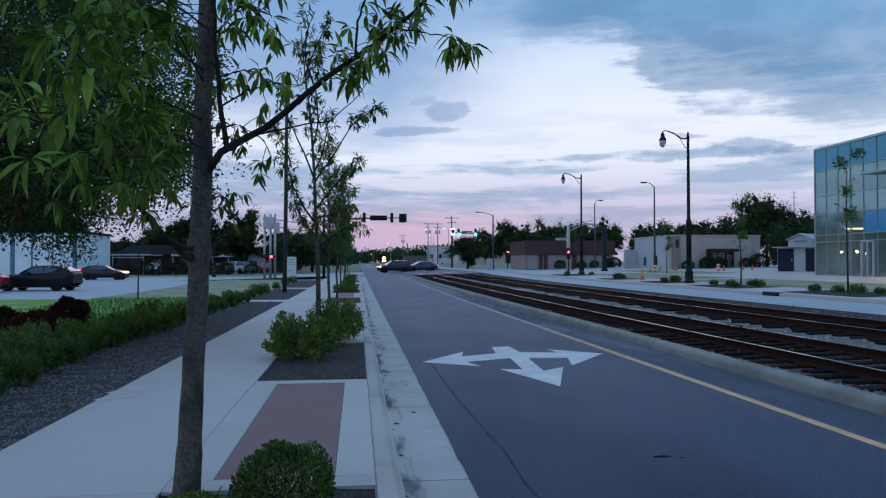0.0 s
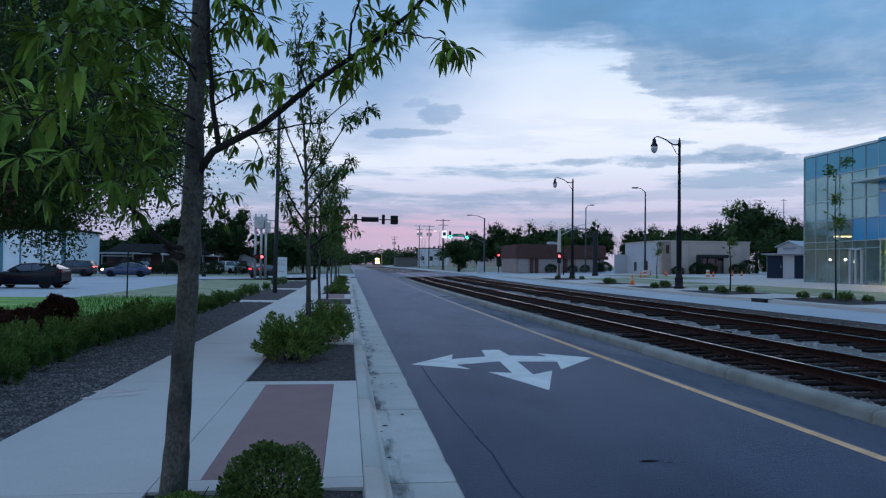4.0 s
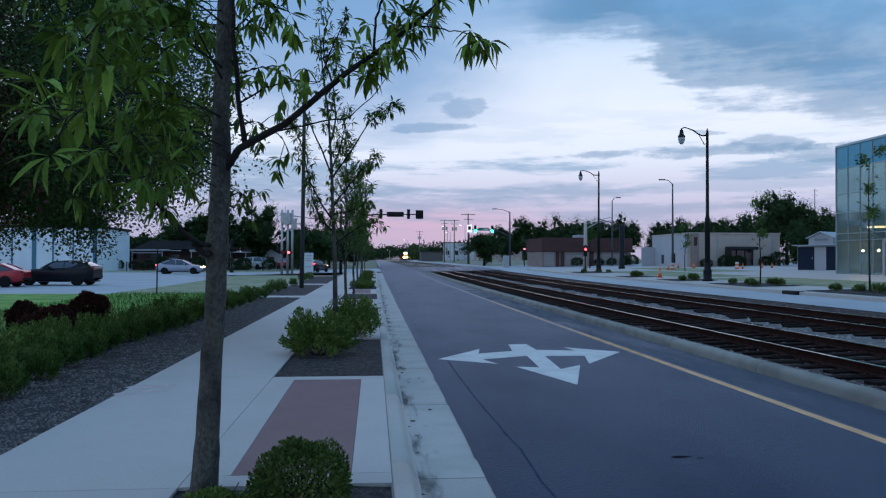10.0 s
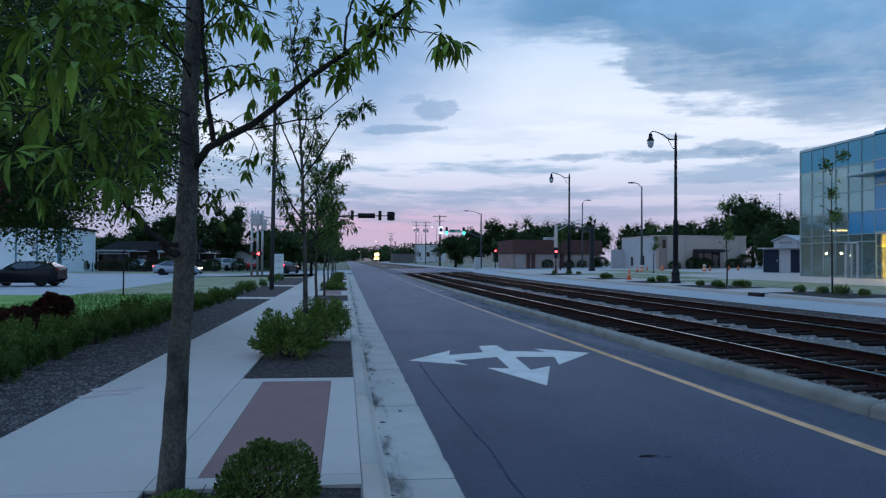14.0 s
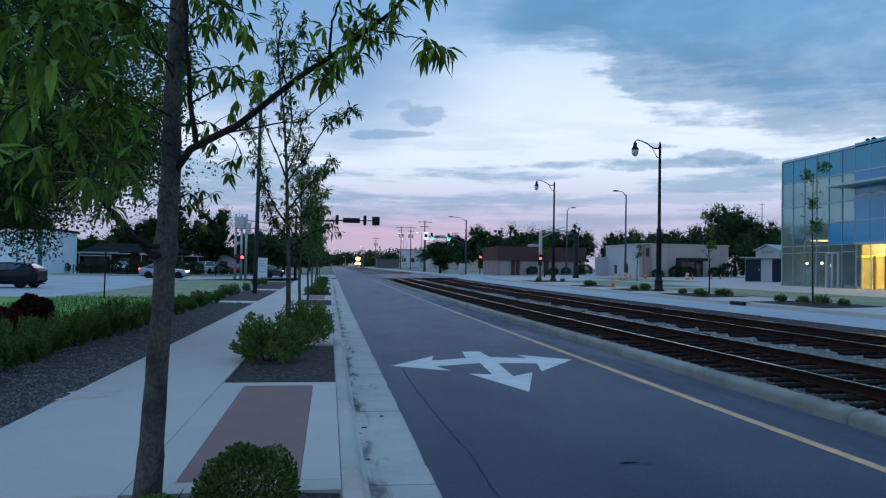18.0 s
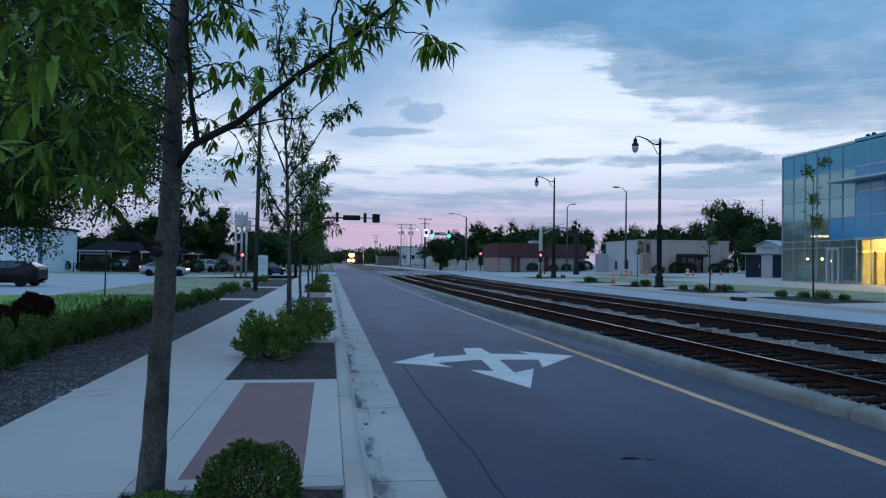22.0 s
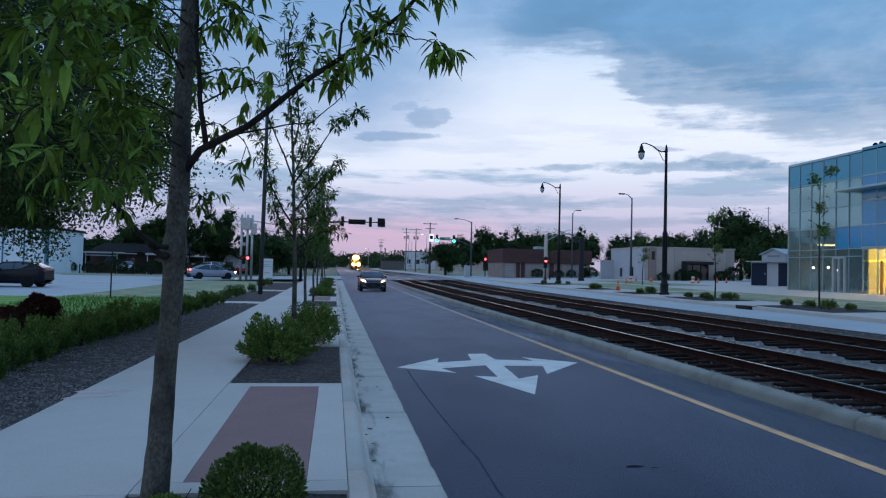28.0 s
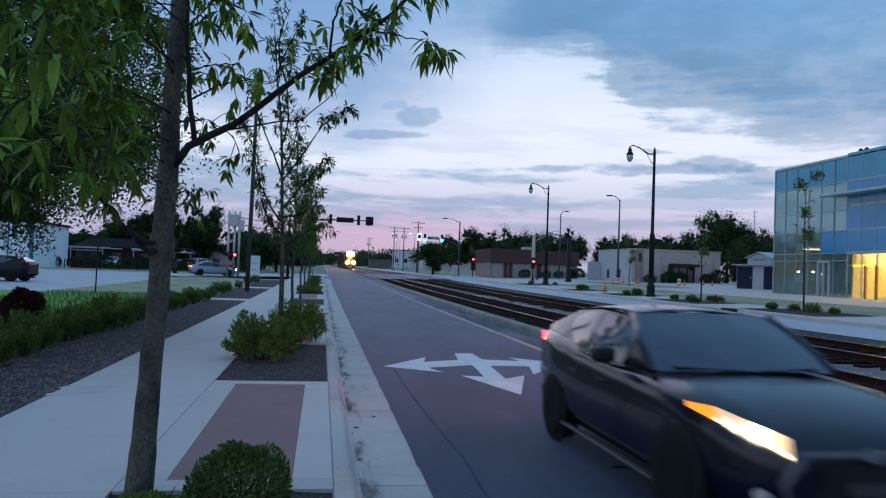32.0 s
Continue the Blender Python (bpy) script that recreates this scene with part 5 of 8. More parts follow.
def make_big_trees():
    # the dark tree over the lawn: its boughs hang over the hedge
    big_tree((-10.2, 14.0, 0.1), "large dark leafy tree overhanging the lawn and hedge", 4.6, 1.98, 9.7, 185000, 0.078, LEAF_D, 31, 0.28, 440, (2.85, 1.2), core=0, flat=True)
    big_tree((-13.5, 20.0, 0.1), "large dark leafy tree standing behind on the lawn", 5.2, 2.30, 10.6, 120000, 0.085, LEAF_D, 32, 0.3, 260, (2.8, 0), core=0, flat=True)
    big_tree((-7.0, 12.2, 0.1), "dark plum-leaved tree at the edge of the lawn", 1.9, 1.55, 6.4, 9500, 0.075, LEAF_R, 33, 0.12, 120, (0.2, 0), core=0)
    # trees beyond the side street
    far = [(-37.5, 128, 4.4, 0.5, 5.2), (-41, 131, 4.4, 0.5, 5.0), (-33.5, 130, 4.6, 0.5, 6.2), (-25, 121, 6.0, 0.6, 10.6), (-19, 124, 5.5, 0.5, 10.2), (-31, 125, 6, 0.6, 8.2), (-47, 120, 7, 1.0, 11), (-60, 112, 8, 1.0, 13),
           (-9.5, 112, 4.4, 0.4, 6.6), (-7.2, 122, 4.4, 0.4, 7.0), (-12.5, 128, 5, 0.4, 7.2), (-4.8, 128, 3.6, 0.8, 7.0), (-5.5, 145, 4.5, 0.8, 7.5), (-4.2, 165, 4.5, 0.8, 8.0)]
    for i, (x, y, rc, z0, z1) in enumerate(far):
        big_tree((x, y, gz(x, y)), "dark full-crowned tree beyond the side street", rc, z0, z1, 13000, 0.22, LEAF_F, 50 + i, 0.2, 60, core=16, group="trees beyond the side street")
    right = [(17.5, 118, 3.4, 0.8, 5.4), (27, 128, 5.0, 1.2, 8.2), (33, 126, 5.2, 1.2, 7.9), (38, 132, 5, 1.2, 7.8), (23.5, 131, 4.2, 1.0, 7.0),
             (44, 108, 4.6, 1.0, 6.9), (50, 112, 4.8, 1.0, 6.4), (56, 108, 4.6, 1.0, 6.4), (46, 98, 3.6, 1.0, 6.6),
             (49.6, 86, 5.0, 1.4, 8.9), (57.5, 88, 4.0, 1.0, 7.2), (47.5, 76, 3.6, 0.5, 5.6), (62, 90, 4.5, 1.0, 7.6), (43, 72, 1.6, 0.3, 3.6), (29.2, 119, 3.0, 0.8, 6.0), (36.5, 120, 4.0, 0.8, 7.4), (41, 119, 4.0, 0.8, 7.6), (52, 101, 3.6, 1.0, 6.6)]
    for i, (x, y, rc, z0, z1) in enumerate(right):
        big_tree((x, y, gz(x, y)), "dark full-crowned tree behind the low buildings", rc, z0, z1, 13000, 0.20, LEAF_F, 80 + i, 0.2, 70, group="trees behind the low buildings")
    big_tree((23.7, 80.6, gz(23.7, 80.6)), "slim pale-leaved tree beside the crossing pole", 0.95, 2.6, 5.6, 2600, 0.13, LEAF_S, 98, 0.06, 26)
    # woods along the far railway
    r = random.Random(77)
    vs, fs = [], []
    for i in range(150):
        y = r.uniform(330, 560)
        x = r.choice((r.uniform(24, 120), r.uniform(-60, -4)))
        z, rc = rise(y) - 0.5, r.uniform(3.5, 6.5)
        h = r.uniform(6, 10)
        for k in range(230):
            c = Vector((x, y, z + h * 0.55)) + rdir(r) * rc * r.random() ** 0.4
            w = rdir(r)
            diamond(vs, fs, c, w, w.cross(rdir(r)).normalized(), 1.15, 0.8)
    for i in range(120):
        y, x = r.uniform(610, 690), r.uniform(-45, 110)
        h, rc = r.uniform(7, 12) + (3 if 5 < x < 40 else 0), r.uniform(4, 7)
        for k in range(200):
            c = Vector((x, y, 2.0 + h * 0.5)) + rdir(r) * rc * r.random() ** 0.4
            w = rdir(r)
            diamond(vs, fs, c, w, w.cross(rdir(r)).normalized(), 1.5, 1.1)
    tagged(new("far_woods", pydata("far_woods", vs, fs, LEAF_F)), "distant dark woods along the railway", "woods", kind="stuff")


make_big_trees()


def bush_mesh(seed, rx, ry, h, n, ln, wd, mat, spiky=0.0, name="foliage", rough=0.22, mid=0.5):
    """Leaves of a shrub over its base, dense at the shell and uneven outside."""
    r = random.Random(seed)
    vs, fs = [], []
    for i in range(n):
        v = rdir(r)
        if v.z < -0.9:
            v.z = -v.z
        if v.z < 0:
            f = (1 - 0.30 * v.z * v.z) / max(math.hypot(v.x, v.y), 0.25)
            v = Vector((v.x * f, v.y * f, v.z))
        k = r.uniform(0.55, 1.0) ** 0.6
        q = Vector((v.x * rx * k, v.y * ry * k, h * mid + v.z * h * (1 - mid if v.z > 0 else mid) * k))
        q *= 1 + rough * noise.noise(Vector((q.x * 3.2 / rx * 0.6, q.y * 3.2 / ry * 0.6, q.z * 2.5 + seed)))
        q += v * spiky * max(0, noise.noise(q * 6)) * 1.2
        q.z = max(q.z, 0.02)
        w = (v * 0.9 + rdir(r) * 0.8 + Vector((0, 0, 0.35))).normalized()
        s = ln * r.uniform(0.6, 1.3)
        t = w.cross(rdir(r)).normalized()
        b = len(vs)
        u = t.cross(w)
        vs += [q, q + w * s * 0.5 + t * s * wd * 0.5 + u * s * 0.08, q + w * s, q + w * s * 0.5 - t * s * wd * 0.5 + u * s * 0.08]
        fs += [(b, b + 1, b + 2), (b, b + 2, b + 3)]
    return pydata(name, vs, fs, mat)


def tuft_mesh(seed, rx, ry, h, tufts, per, ln, wd, mat, name="foliage", spread=0.15):
    """Leaves of a loose shrub: leafy shoots that fan out from the base, with dark gaps between them."""
    r = random.Random(seed)
    vs, fs = [], []
    for i in range(tufts):
        a = 2.399963 * i + r.uniform(-0.3, 0.3)
        up = 1 - (i + 0.5) / tufts
        z = 0.22 + 0.78 * up ** 0.75
        f = math.sqrt(max(0.0, 1 - ((z - 0.42) / 0.62) ** 2))
        f = max(f, 0.2) * r.uniform(0.78, 1.10)
        tip = Vector((math.cos(a) * rx * f, math.sin(a) * ry * f, h * z * r.uniform(0.86, 1.12)))
        root = Vector((tip.x * 0.2, tip.y * 0.2, 0.0))
        d = (tip - root).normalized()
        n = int(per * r.uniform(0.7, 1.3))
        for m in range(n):
            k = 0.30 + 0.70 * r.random() ** 0.7
            q = root.lerp(tip, k) + rdir(r) * spread * (1.25 - 0.75 * k) * r.random() ** 0.5
            q.z = max(q.z, 0.02)
            w = (d * 0.9 + rdir(r) * 0.75 + Vector((0, 0, 0.15))).normalized()
            s = ln * r.uniform(0.6, 1.3)
            t = w.cross(rdir(r)).normalized()
            u = t.cross(w)
            b = len(vs)
            vs += [q, q + w * s * 0.5 + t * s * wd * 0.5 + u * s * 0.08, q + w * s, q + w * s * 0.5 - t * s * wd * 0.5 + u * s * 0.08]
            fs += [(b, b + 1, b + 2), (b, b + 2, b + 3)]
    return pydata(name, vs, fs, mat)


def stems_mesh(seed, rx, ry, h, n, rad=0.006):
    r = random.Random(seed)
    bm = bmesh.new()
    for i in range(n):
        v = Vector((r.gauss(0, 0.4) * rx, r.gauss(0, 0.4) * ry, h * r.uniform(0.55, 0.9)))
        tube(bm, [Vector((v.x * 0.15, v.y * 0.15, -0.03)), v * 0.5, v], [rad, rad * 0.8, rad * 0.4], 5, False)
    return mesh_of("stems", bm, BARK_D)


def shrub(at, leaves, stems, label, turn=0.0, scale=1.0, group="", category="shrub"):
    ob = thing("shrub", at, label, category, group, turn)
    ob.scale = (scale, scale, scale)
    part("foliage", leaves, None, ob, kind="stuff")
    part("woody_core", stems, None, ob, kind="stuff")
    return ob


def make_shrubs():
    r = random.Random(12)
    # round clipped shrub nearest the camera
    shrub((-0.485, 5.06, 0.13), bush_mesh(1, 0.345, 0.34, 0.43, 8600, 0.030, 0.62, LEAF_C, rough=0.15, mid=0.28), stems_mesh(1, 0.3, 0.3, 0.4, 14), "small round clipped shrub in the mulch bed")
    shrub((-0.98, 4.75, 0.12), bush_mesh(2, 0.20, 0.18, 0.20, 2800, 0.030, 0.62, LEAF_B), stems_mesh(2, 0.2, 0.2, 0.3, 10), "low round shrub beside the tree trunk")
    # loose light-green shrub and the round darker one behind it
    loose = tuft_mesh(3, 0.66, 0.60, 0.74, 46, 150, 0.066, 0.42, LEAF_B, spread=0.13)
    st = stems_mesh(3, 0.7, 0.7, 0.8, 26)
    shrub((-0.95, 12.9, 0.13), loose, st, "loose spreading light-green shrub in the mulch bed")
    dense = tuft_mesh(4, 0.56, 0.62, 0.90, 60, 120, 0.056, 0.5, LEAF_B, spread=0.16)
    st2 = stems_mesh(4, 0.5, 0.5, 0.7, 20)
    shrub((-0.42, 15.6, 0.13), dense, st2, "dense rounded green shrub in the mulch bed", 0, 0.98)
    mound = tuft_mesh(6, 0.60, 0.62, 0.46, 46, 90, 0.062, 0.5, LEAF_B, spread=0.16)
    for k, (x, y, sc) in enumerate(((-0.75, 42.2, 1.0), (-0.45, 43.6, 0.9), (-0.6, 53.2, 0.85), (-0.6, 63.0, 0.9), (-0.6, 73, 0.9))):
        shrub((x, y, rise(y) + 0.12), mound, st2, "rounded green shrub in a pavement bed", k * 67, sc, "shrubs in the pavement beds")
    # hedge
    variants = [(tuft_mesh(40 + i, 0.42, 0.40, 0.76, 26, 110, 0.064, 0.44, LEAF_H, spread=0.14), stems_mesh(40 + i, 0.3, 0.3, 0.6, 12)) for i in range(4)]
    y, k = 6.8, 0
    while y < 31.4:
        lv, st3 = variants[k % 4]
        shrub(((-4.60 if y > 11.5 else -4.32) - 0.40 * (k % 2) + r.uniform(-0.10, 0.10), y, rise(y) + 0.14), lv, st3, "dark green hedge shrub above the mulch strip", r.uniform(0, 360), r.uniform(0.80, 1.18) * (0.72 if y > 22 else 0.82 if y > 17 else 0.84 if y > 14 else 0.78), "hedge shrubs")
        if y < 12.5 and k % 3 == 0:
            shrub((-5.6 + r.uniform(-0.15, 0.15), y + 0.4, 0.10), variants[(k + 2) % 4][0], st3, "dark green hedge shrub above the mulch strip", r.uniform(0, 360), r.uniform(0.75, 0.95), "hedge shrubs")
        y += r.uniform(0.46, 0.70) if y < 18 else r.uniform(0.62, 1.05) if y < 22 else r.uniform(0.7, 1.2)
        k += 1
    for y in (34.4, 36.7, 39.2, 45.4, 53.6, 57.5):
        lv, st3 = variants[k % 4]
        shrub((-4.9 + r.uniform(-0.3, 0.2), y, rise(y) + 0.14), lv, st3, "dark green shrub further along the mulch strip", r.uniform(0, 360), r.uniform(0.62, 0.90), "hedge shrubs")
        k += 1
    # maroon shrubs
    mar = bush_mesh(70, 0.50, 0.48, 0.84, 7000, 0.075, 0.6, LEAF_R)
    st4 = stems_mesh(70, 0.5, 0.5, 0.8, 16)
    shrub((-7.16, 19.6, 0.10), mar, st4, "round clipped maroon shrub behind the hedge", 0, 0.91, "maroon shrubs")
    for x, y, s in ((-7.3, 18.4, 0.64), (-7.1, 17.5, 0.67), (-6.85, 16.6, 0.68), (-6.6, 15.7, 0.67), (-6.4, 14.8, 0.66), (-8.1, 18.2, 0.74), (-8.2, 15.9, 0.72)):
        shrub((x, y, 0.10), mar, st4, "clipped maroon shrub in the darker part of the hedge", x * 50, s, "maroon shrubs")
    # far beds
    walled = bush_mesh(74, 0.62, 0.68, 0.88, 3000, 0.075, 0.55, LEAF_E)
    small = tuft_mesh(71, 0.42, 0.40, 0.50, 26, 60, 0.075, 0.45, LEAF_C, spread=0.12)
    st5 = stems_mesh(71, 0.4, 0.4, 0.45, 8)
    for x, y in ((18.3, 34.6), (18.6, 35.6), (19.3, 34.2), (19.6, 35.4), (18.6, 37.4), (18.6, 28.7), (18.9, 27.6), (19.0, 26.6), (19.2, 25.6), (18.3, 43.0), (18.7, 44.0), (19.2, 43.4), (19.6, 44.6), (18.4, 51.5), (18.8, 52.6), (19.4, 53.2), (18.2, 64), (18.9, 66), (19.8, 64.6), (20.3, 63.4)):
        shrub((x, y, gz(x, y) + 0.13), small, st5, "low rounded shrub in the far pavement bed", x * 300, r.uniform(0.5, 0.85), "shrubs in the far beds")
    for x, y, s in ((34.4, 74.9, 1.0), (36.4, 74.6, 1.35), (37.7, 74.5, 1.25), (40.9, 75.0, 1.1), (42.2, 74.6, 1.6), (26.5, 96.0, 1.2), (29.5, 96.2, 1.0), (31.2, 96.2, 1.0), (33.0, 96.0, 1.1), (33.8, 95.6, 1.4)):
        shrub((x, y, gz(x, y) + 0.1), walled, st2, "dark shrub against the wall of a low building", x * 70, s, "shrubs along the walls")
    for x, y, sc in ((-17.2, 100.8, 1.7), (-13.9, 101.2, 1.5), (-10.8, 101.6, 1.6)):
        shrub((x, y, gz(x, y)), walled, st2, "dark evergreen shrub beside the parked cars", x * 20, sc, "shrubs before the house")
    for k in range(9):
        x = -34.5 + 2.1 * k + r.uniform(-0.4, 0.4)
        shrub((x, 104.5 + r.uniform(-1, 1), gz(x, 104)), walled, st2, "dark evergreen shrub in front of the low house", k * 40, r.uniform(1.2, 1.9), "shrubs before the house")
    # longer grass behind the hedge
    vs, fs = [], []
    for i in range(12000):
        y = r.uniform(16, 38)
        x = -5.3 - r.random() ** 1.4 * 7
        p = Vector((x, y, rise(y) + 0.02))
        w = Vector((r.gauss(0, 0.3), r.gauss(0, 0.3), 1)).normalized()
        diamond(vs, fs, p, w, Vector((r.gauss(0, 1), r.gauss(0, 1), 0)).normalized(), r.uniform(0.10, 0.20), 0.02)
    tagged(new("long_grass", pydata("long_grass", vs, fs, BLADE)), "uncut green grass behind the hedge", "grass", kind="stuff")


make_shrubs()


# ---- lamps, signals, poles ----
def lantern_lamp(x, y, h, arm, label):
    ob = thing("street_lamp", (x, y, gz(x, y) + 0.12), label, "street lamp", "lantern street lamps")
    bm = bmesh.new()
    lathe(bm, [(0.30, 0), (0.30, 0.10), (0.24, 0.16), (0.23, 0.55), (0.26, 0.60), (0.20, 0.68), (0.15, 0.95), (0.17, 1.0), (0.12, 1.08)], 12)
    part("base", bm, IRON, ob, "fluted dark iron base", True)
    bm = bmesh.new()
    lathe(bm, [(0.150, 1.0), (0.150, 3.6), (0.155, 3.65), (0.10, 3.75), (0.075, h - 0.3), (0.09, h - 0.25), (0.06, h + 0.05), (0.02, h + 0.18)], 12)
    part("pole", bm, IRON, ob, smooth=True)
    bm = bmesh.new()
    pts = [Vector((-arm * k / 10, 0, h - 0.20 + 0.42 * (3 * (k / 10) ** 2 - 2 * (k / 10) ** 3) - 0.10 * math.sin(math.pi * k / 5) * (k < 5) - (0.10 if k == 10 else 0.0))) for k in range(11)]
    tube(bm, pts, [0.045 - 0.0015 * k for k in range(11)], 8)
    tube(bm, [Vector((0, 0, h - 0.85)), Vector((-arm * 0.12, 0, h - 0.75)), Vector((-arm * 0.32, 0, h - 0.22))], [0.02, 0.02, 0.02], 6)
    part("arm", bm, IRON, ob, smooth=True)
    lan = pts[-1]
    bm = bmesh.new()
    lathe(bm, [(0.03, 0.02), (0.05, -0.05), (0.10, -0.10), (0.12, -0.30), (0.20, -0.42), (0.21, -0.50)], 12, Matrix.Translation(lan))
    part("lantern_hood", bm, IRON, ob, smooth=True)
    bm = bmesh.new()
    lathe(bm, [(0.19, -0.50), (0.20, -0.62), (0.15, -0.80), (0.06, -0.90)], 12, Matrix.Translation(lan))
    part("globe", bm, GLOBE, ob, "smoked glass lantern globe", True)
    return ob


def cobra_lamp(x, y, h, arm, label):
    ob = thing("street_lamp", (x, y, gz(x, y) + 0.1), label, "street lamp", "plain street lamps")
    bm = bmesh.new()
    tube(bm, [(0, 0, 0), (0, 0, h * 0.5), (0, 0, h)], [0.11, 0.09, 0.06], 10)
    part("pole", bm, POLE, ob, smooth=True)
    bm = bmesh.new()
    tube(bm, [(0, 0, h - 0.1), (arm * 0.5, 0, h + 0.28), (arm, 0, h + 0.36)], [0.04, 0.035, 0.03], 8)
    part("arm", bm, POLE, ob, smooth=True)
    bm = bmesh.new()
    s = 1 if arm > 0 else -1
    box(bm, min(arm, arm + s * 0.6), max(arm, arm + s * 0.6), -0.14, 0.14, h + 0.30, h + 0.42, 0.05)
    part("lamp_head", bm, POLE, ob)
    return ob


def signal_head(bm, cx, cy, z0, w=0.32, h=1.0, dirn=-1, d=0.25):
    box(bm, cx - w / 2, cx + w / 2, cy - d / 2, cy + d / 2, z0, z0 + h, 0.03)
    for k in range(3):
        zc = z0 + h * (k + 0.5) / 3
        tube(bm, [Vector((cx, cy + dirn * d / 2, zc + 0.03)), Vector((cx, cy + dirn * (d / 2 + 0.2), zc + 0.02))], [0.13, 0.13], 10)


def lens(bm, cx, cy, z, r=0.12, dirn=-1):
    tube(bm, [Vector((cx, cy, z)), Vector((cx, cy + dirn * 0.03, z))], [r, r * 0.9], 14)


def make_street_furniture():
    lantern_lamp(19.24, 41.74, 8.7, 1.55, "tall dark iron street lamp with a hanging glass lantern")
    lantern_lamp(21.09, 68.84, 9.3, 1.75, "tall dark iron street lamp with a hanging lantern, further along")
    cobra_lamp(28.29, 68.81, 8.2, -0.75, "tall plain steel street lamp beside the low building")
    cobra_lamp(29.7, 91.3, 8.2, 0.5, "tall plain steel street lamp near the crossing")
    # signal mast at the far corner, green towards the camera
    ob = thing("traffic_signal", (19.86, 108.5, gz(19.86, 108.5)), "traffic signal mast with two green lights", "traffic signal")
    bm = bmesh.new()
    tube(bm, [(0, 0, 0), (0, 0, 8.0)], [0.16, 0.09], 12)
    part("pole", bm, POLE, ob, smooth=True)
    bm = bmesh.new()
    tube(bm, [(0, 0, 7.9), (-1.0, 0, 8.3), (-2.0, 0, 8.4)], [0.05, 0.04, 0.035], 8)
    part("lamp_arm", bm, POLE, ob, smooth=True)
    bm = bmesh.new()
    box(bm, -2.6, -1.9, -0.15, 0.15, 8.33, 8.46, 0.04)
    part("lamp_head", bm, POLE, ob)
    bm = bmesh.new()
    tube(bm, [(0, 0, 4.4), (-1.6, 0, 5.1), (-3.2, 0, 5.35), (-6.0, 0, 5.4)], [0.10, 0.09, 0.07, 0.05], 10)
    part("mast_arm", bm, POLE, ob, smooth=True)
    for cx in (-2.65, -5.15):
        bm = bmesh.new()
        signal_head(bm, cx, -0.2, 4.95)
        hd = part("signal_head", bm, BLACKTRIM, ob)
        bm = bmesh.new()
        lens(bm, cx, -0.36, 5.12, 0.20)
        part("green_lens", bm, GREEN_ON, hd, "lit green signal lens")
    bm = bmesh.new()
    box(bm, -4.7, -3.1, -0.12, -0.09, 5.2, 5.62, 0.0)
    part("street_sign", bm, material("sign_green", (0.03, 0.22, 0.15), 0.5), ob, "green street name sign")
    bm = bmesh.new()
    box(bm, -3.95, -3.2, -0.126, -0.121, 5.34, 5.48, 0.0)
    part("sign_bar", bm, PAINT_W, ob, "pale bar of lettering")
    bm = bmesh.new()
    box(bm, -6.3, -5.65, -0.12, -0.08, 4.95, 6.05, 0.0)
    part("white_sign", bm, material("sign_white", (0.85, 0.85, 0.85), 0.4, emit=(0.92, 0.95, 1.0), power=0.9), ob, "lit white signal board")
    bm = bmesh.new()
    box(bm, -6.2, -5.75, -0.126, -0.121, 5.3, 5.8, 0.0)
    part("sign_bar", bm, BLACKTRIM, ob, "dark bars on the white sign")
    # post signals showing red
    for x, y, z in ((20.3, 100.0, 2.35), (22.6, 78.6, 2.1)):
        ob = thing("signal_post", (x, y, gz(x, y) + 0.1), "low signal post with a lit red light", "signal", "red signal posts")
        bm = bmesh.new()
        tube(bm, [(0, 0, 0), (0, 0, z + 0.5)], [0.07, 0.06], 10)
        part("post", bm, IRON, ob, smooth=True)
        bm = bmesh.new()
        box(bm, -0.2, 0.2, -0.14, 0.10, z - 0.75, z + 0.42, 0.04)
        hd = part("signal_box", bm, BLACKTRIM, ob)
        bm = bmesh.new()
        lens(bm, 0, -0.15, z, 0.13)
        part("red_lens", bm, RED_ON, hd, "lit red lens")
    # signal mast on the near side, seen from behind: arm out of the trees
    ob = thing("traffic_signal", (-3.7, 84.0, gz(-3.7, 84)), "dark traffic signal arm seen from behind over the road", "traffic signal")
    bm = bmesh.new()
    tube(bm, [(0, 0, 0), (0, 0, 6.9)], [0.17, 0.12], 12)
    part("pole", bm, IRON, ob, smooth=True)
    bm = bmesh.new()
    tube(bm, [(0, 0, 6.2), (4.0, 0, 6.55), (9.2, 0, 6.62)], [0.10, 0.08, 0.05], 10)
    part("mast_arm", bm, IRON, ob, smooth=True)
    for cx in (4.45, 7.55):
        bm = bmesh.new()
        signal_head(bm, cx, 0.25, 6.1, 0.34, 1.08, 1)
        part("signal_head", bm, BLACKTRIM, ob)
    bm = bmesh.new()
    box(bm, 8.35, 9.20, 0.12, 0.16, 6.12, 7.08, 0.0)
    signal_head(bm, 8.78, 0.30, 6.1, 0.34, 1.0, 1)
    part("signal_head", bm, BLACKTRIM, ob, "dark signal head with a square backplate")
    bm = bmesh.new()
    box(bm, 5.1, 7.0, 0.08, 0.12, 6.32, 6.88, 0.0)
    part("street_sign", bm, BLACKTRIM, ob, "back of a street name sign")
    # tall dark pole at the pavement's edge
    ob = thing("utility_pole", (-4.03, 42.33, rise(42.33) + 0.12), "tall straight dark utility pole beside the pavement", "pole")
    bm = bmesh.new()
    tube(bm, [(0, 0, -0.2), (0.06, 0, 5), (0.11, 0, 12.1)], [0.125, 0.11, 0.085], 12)
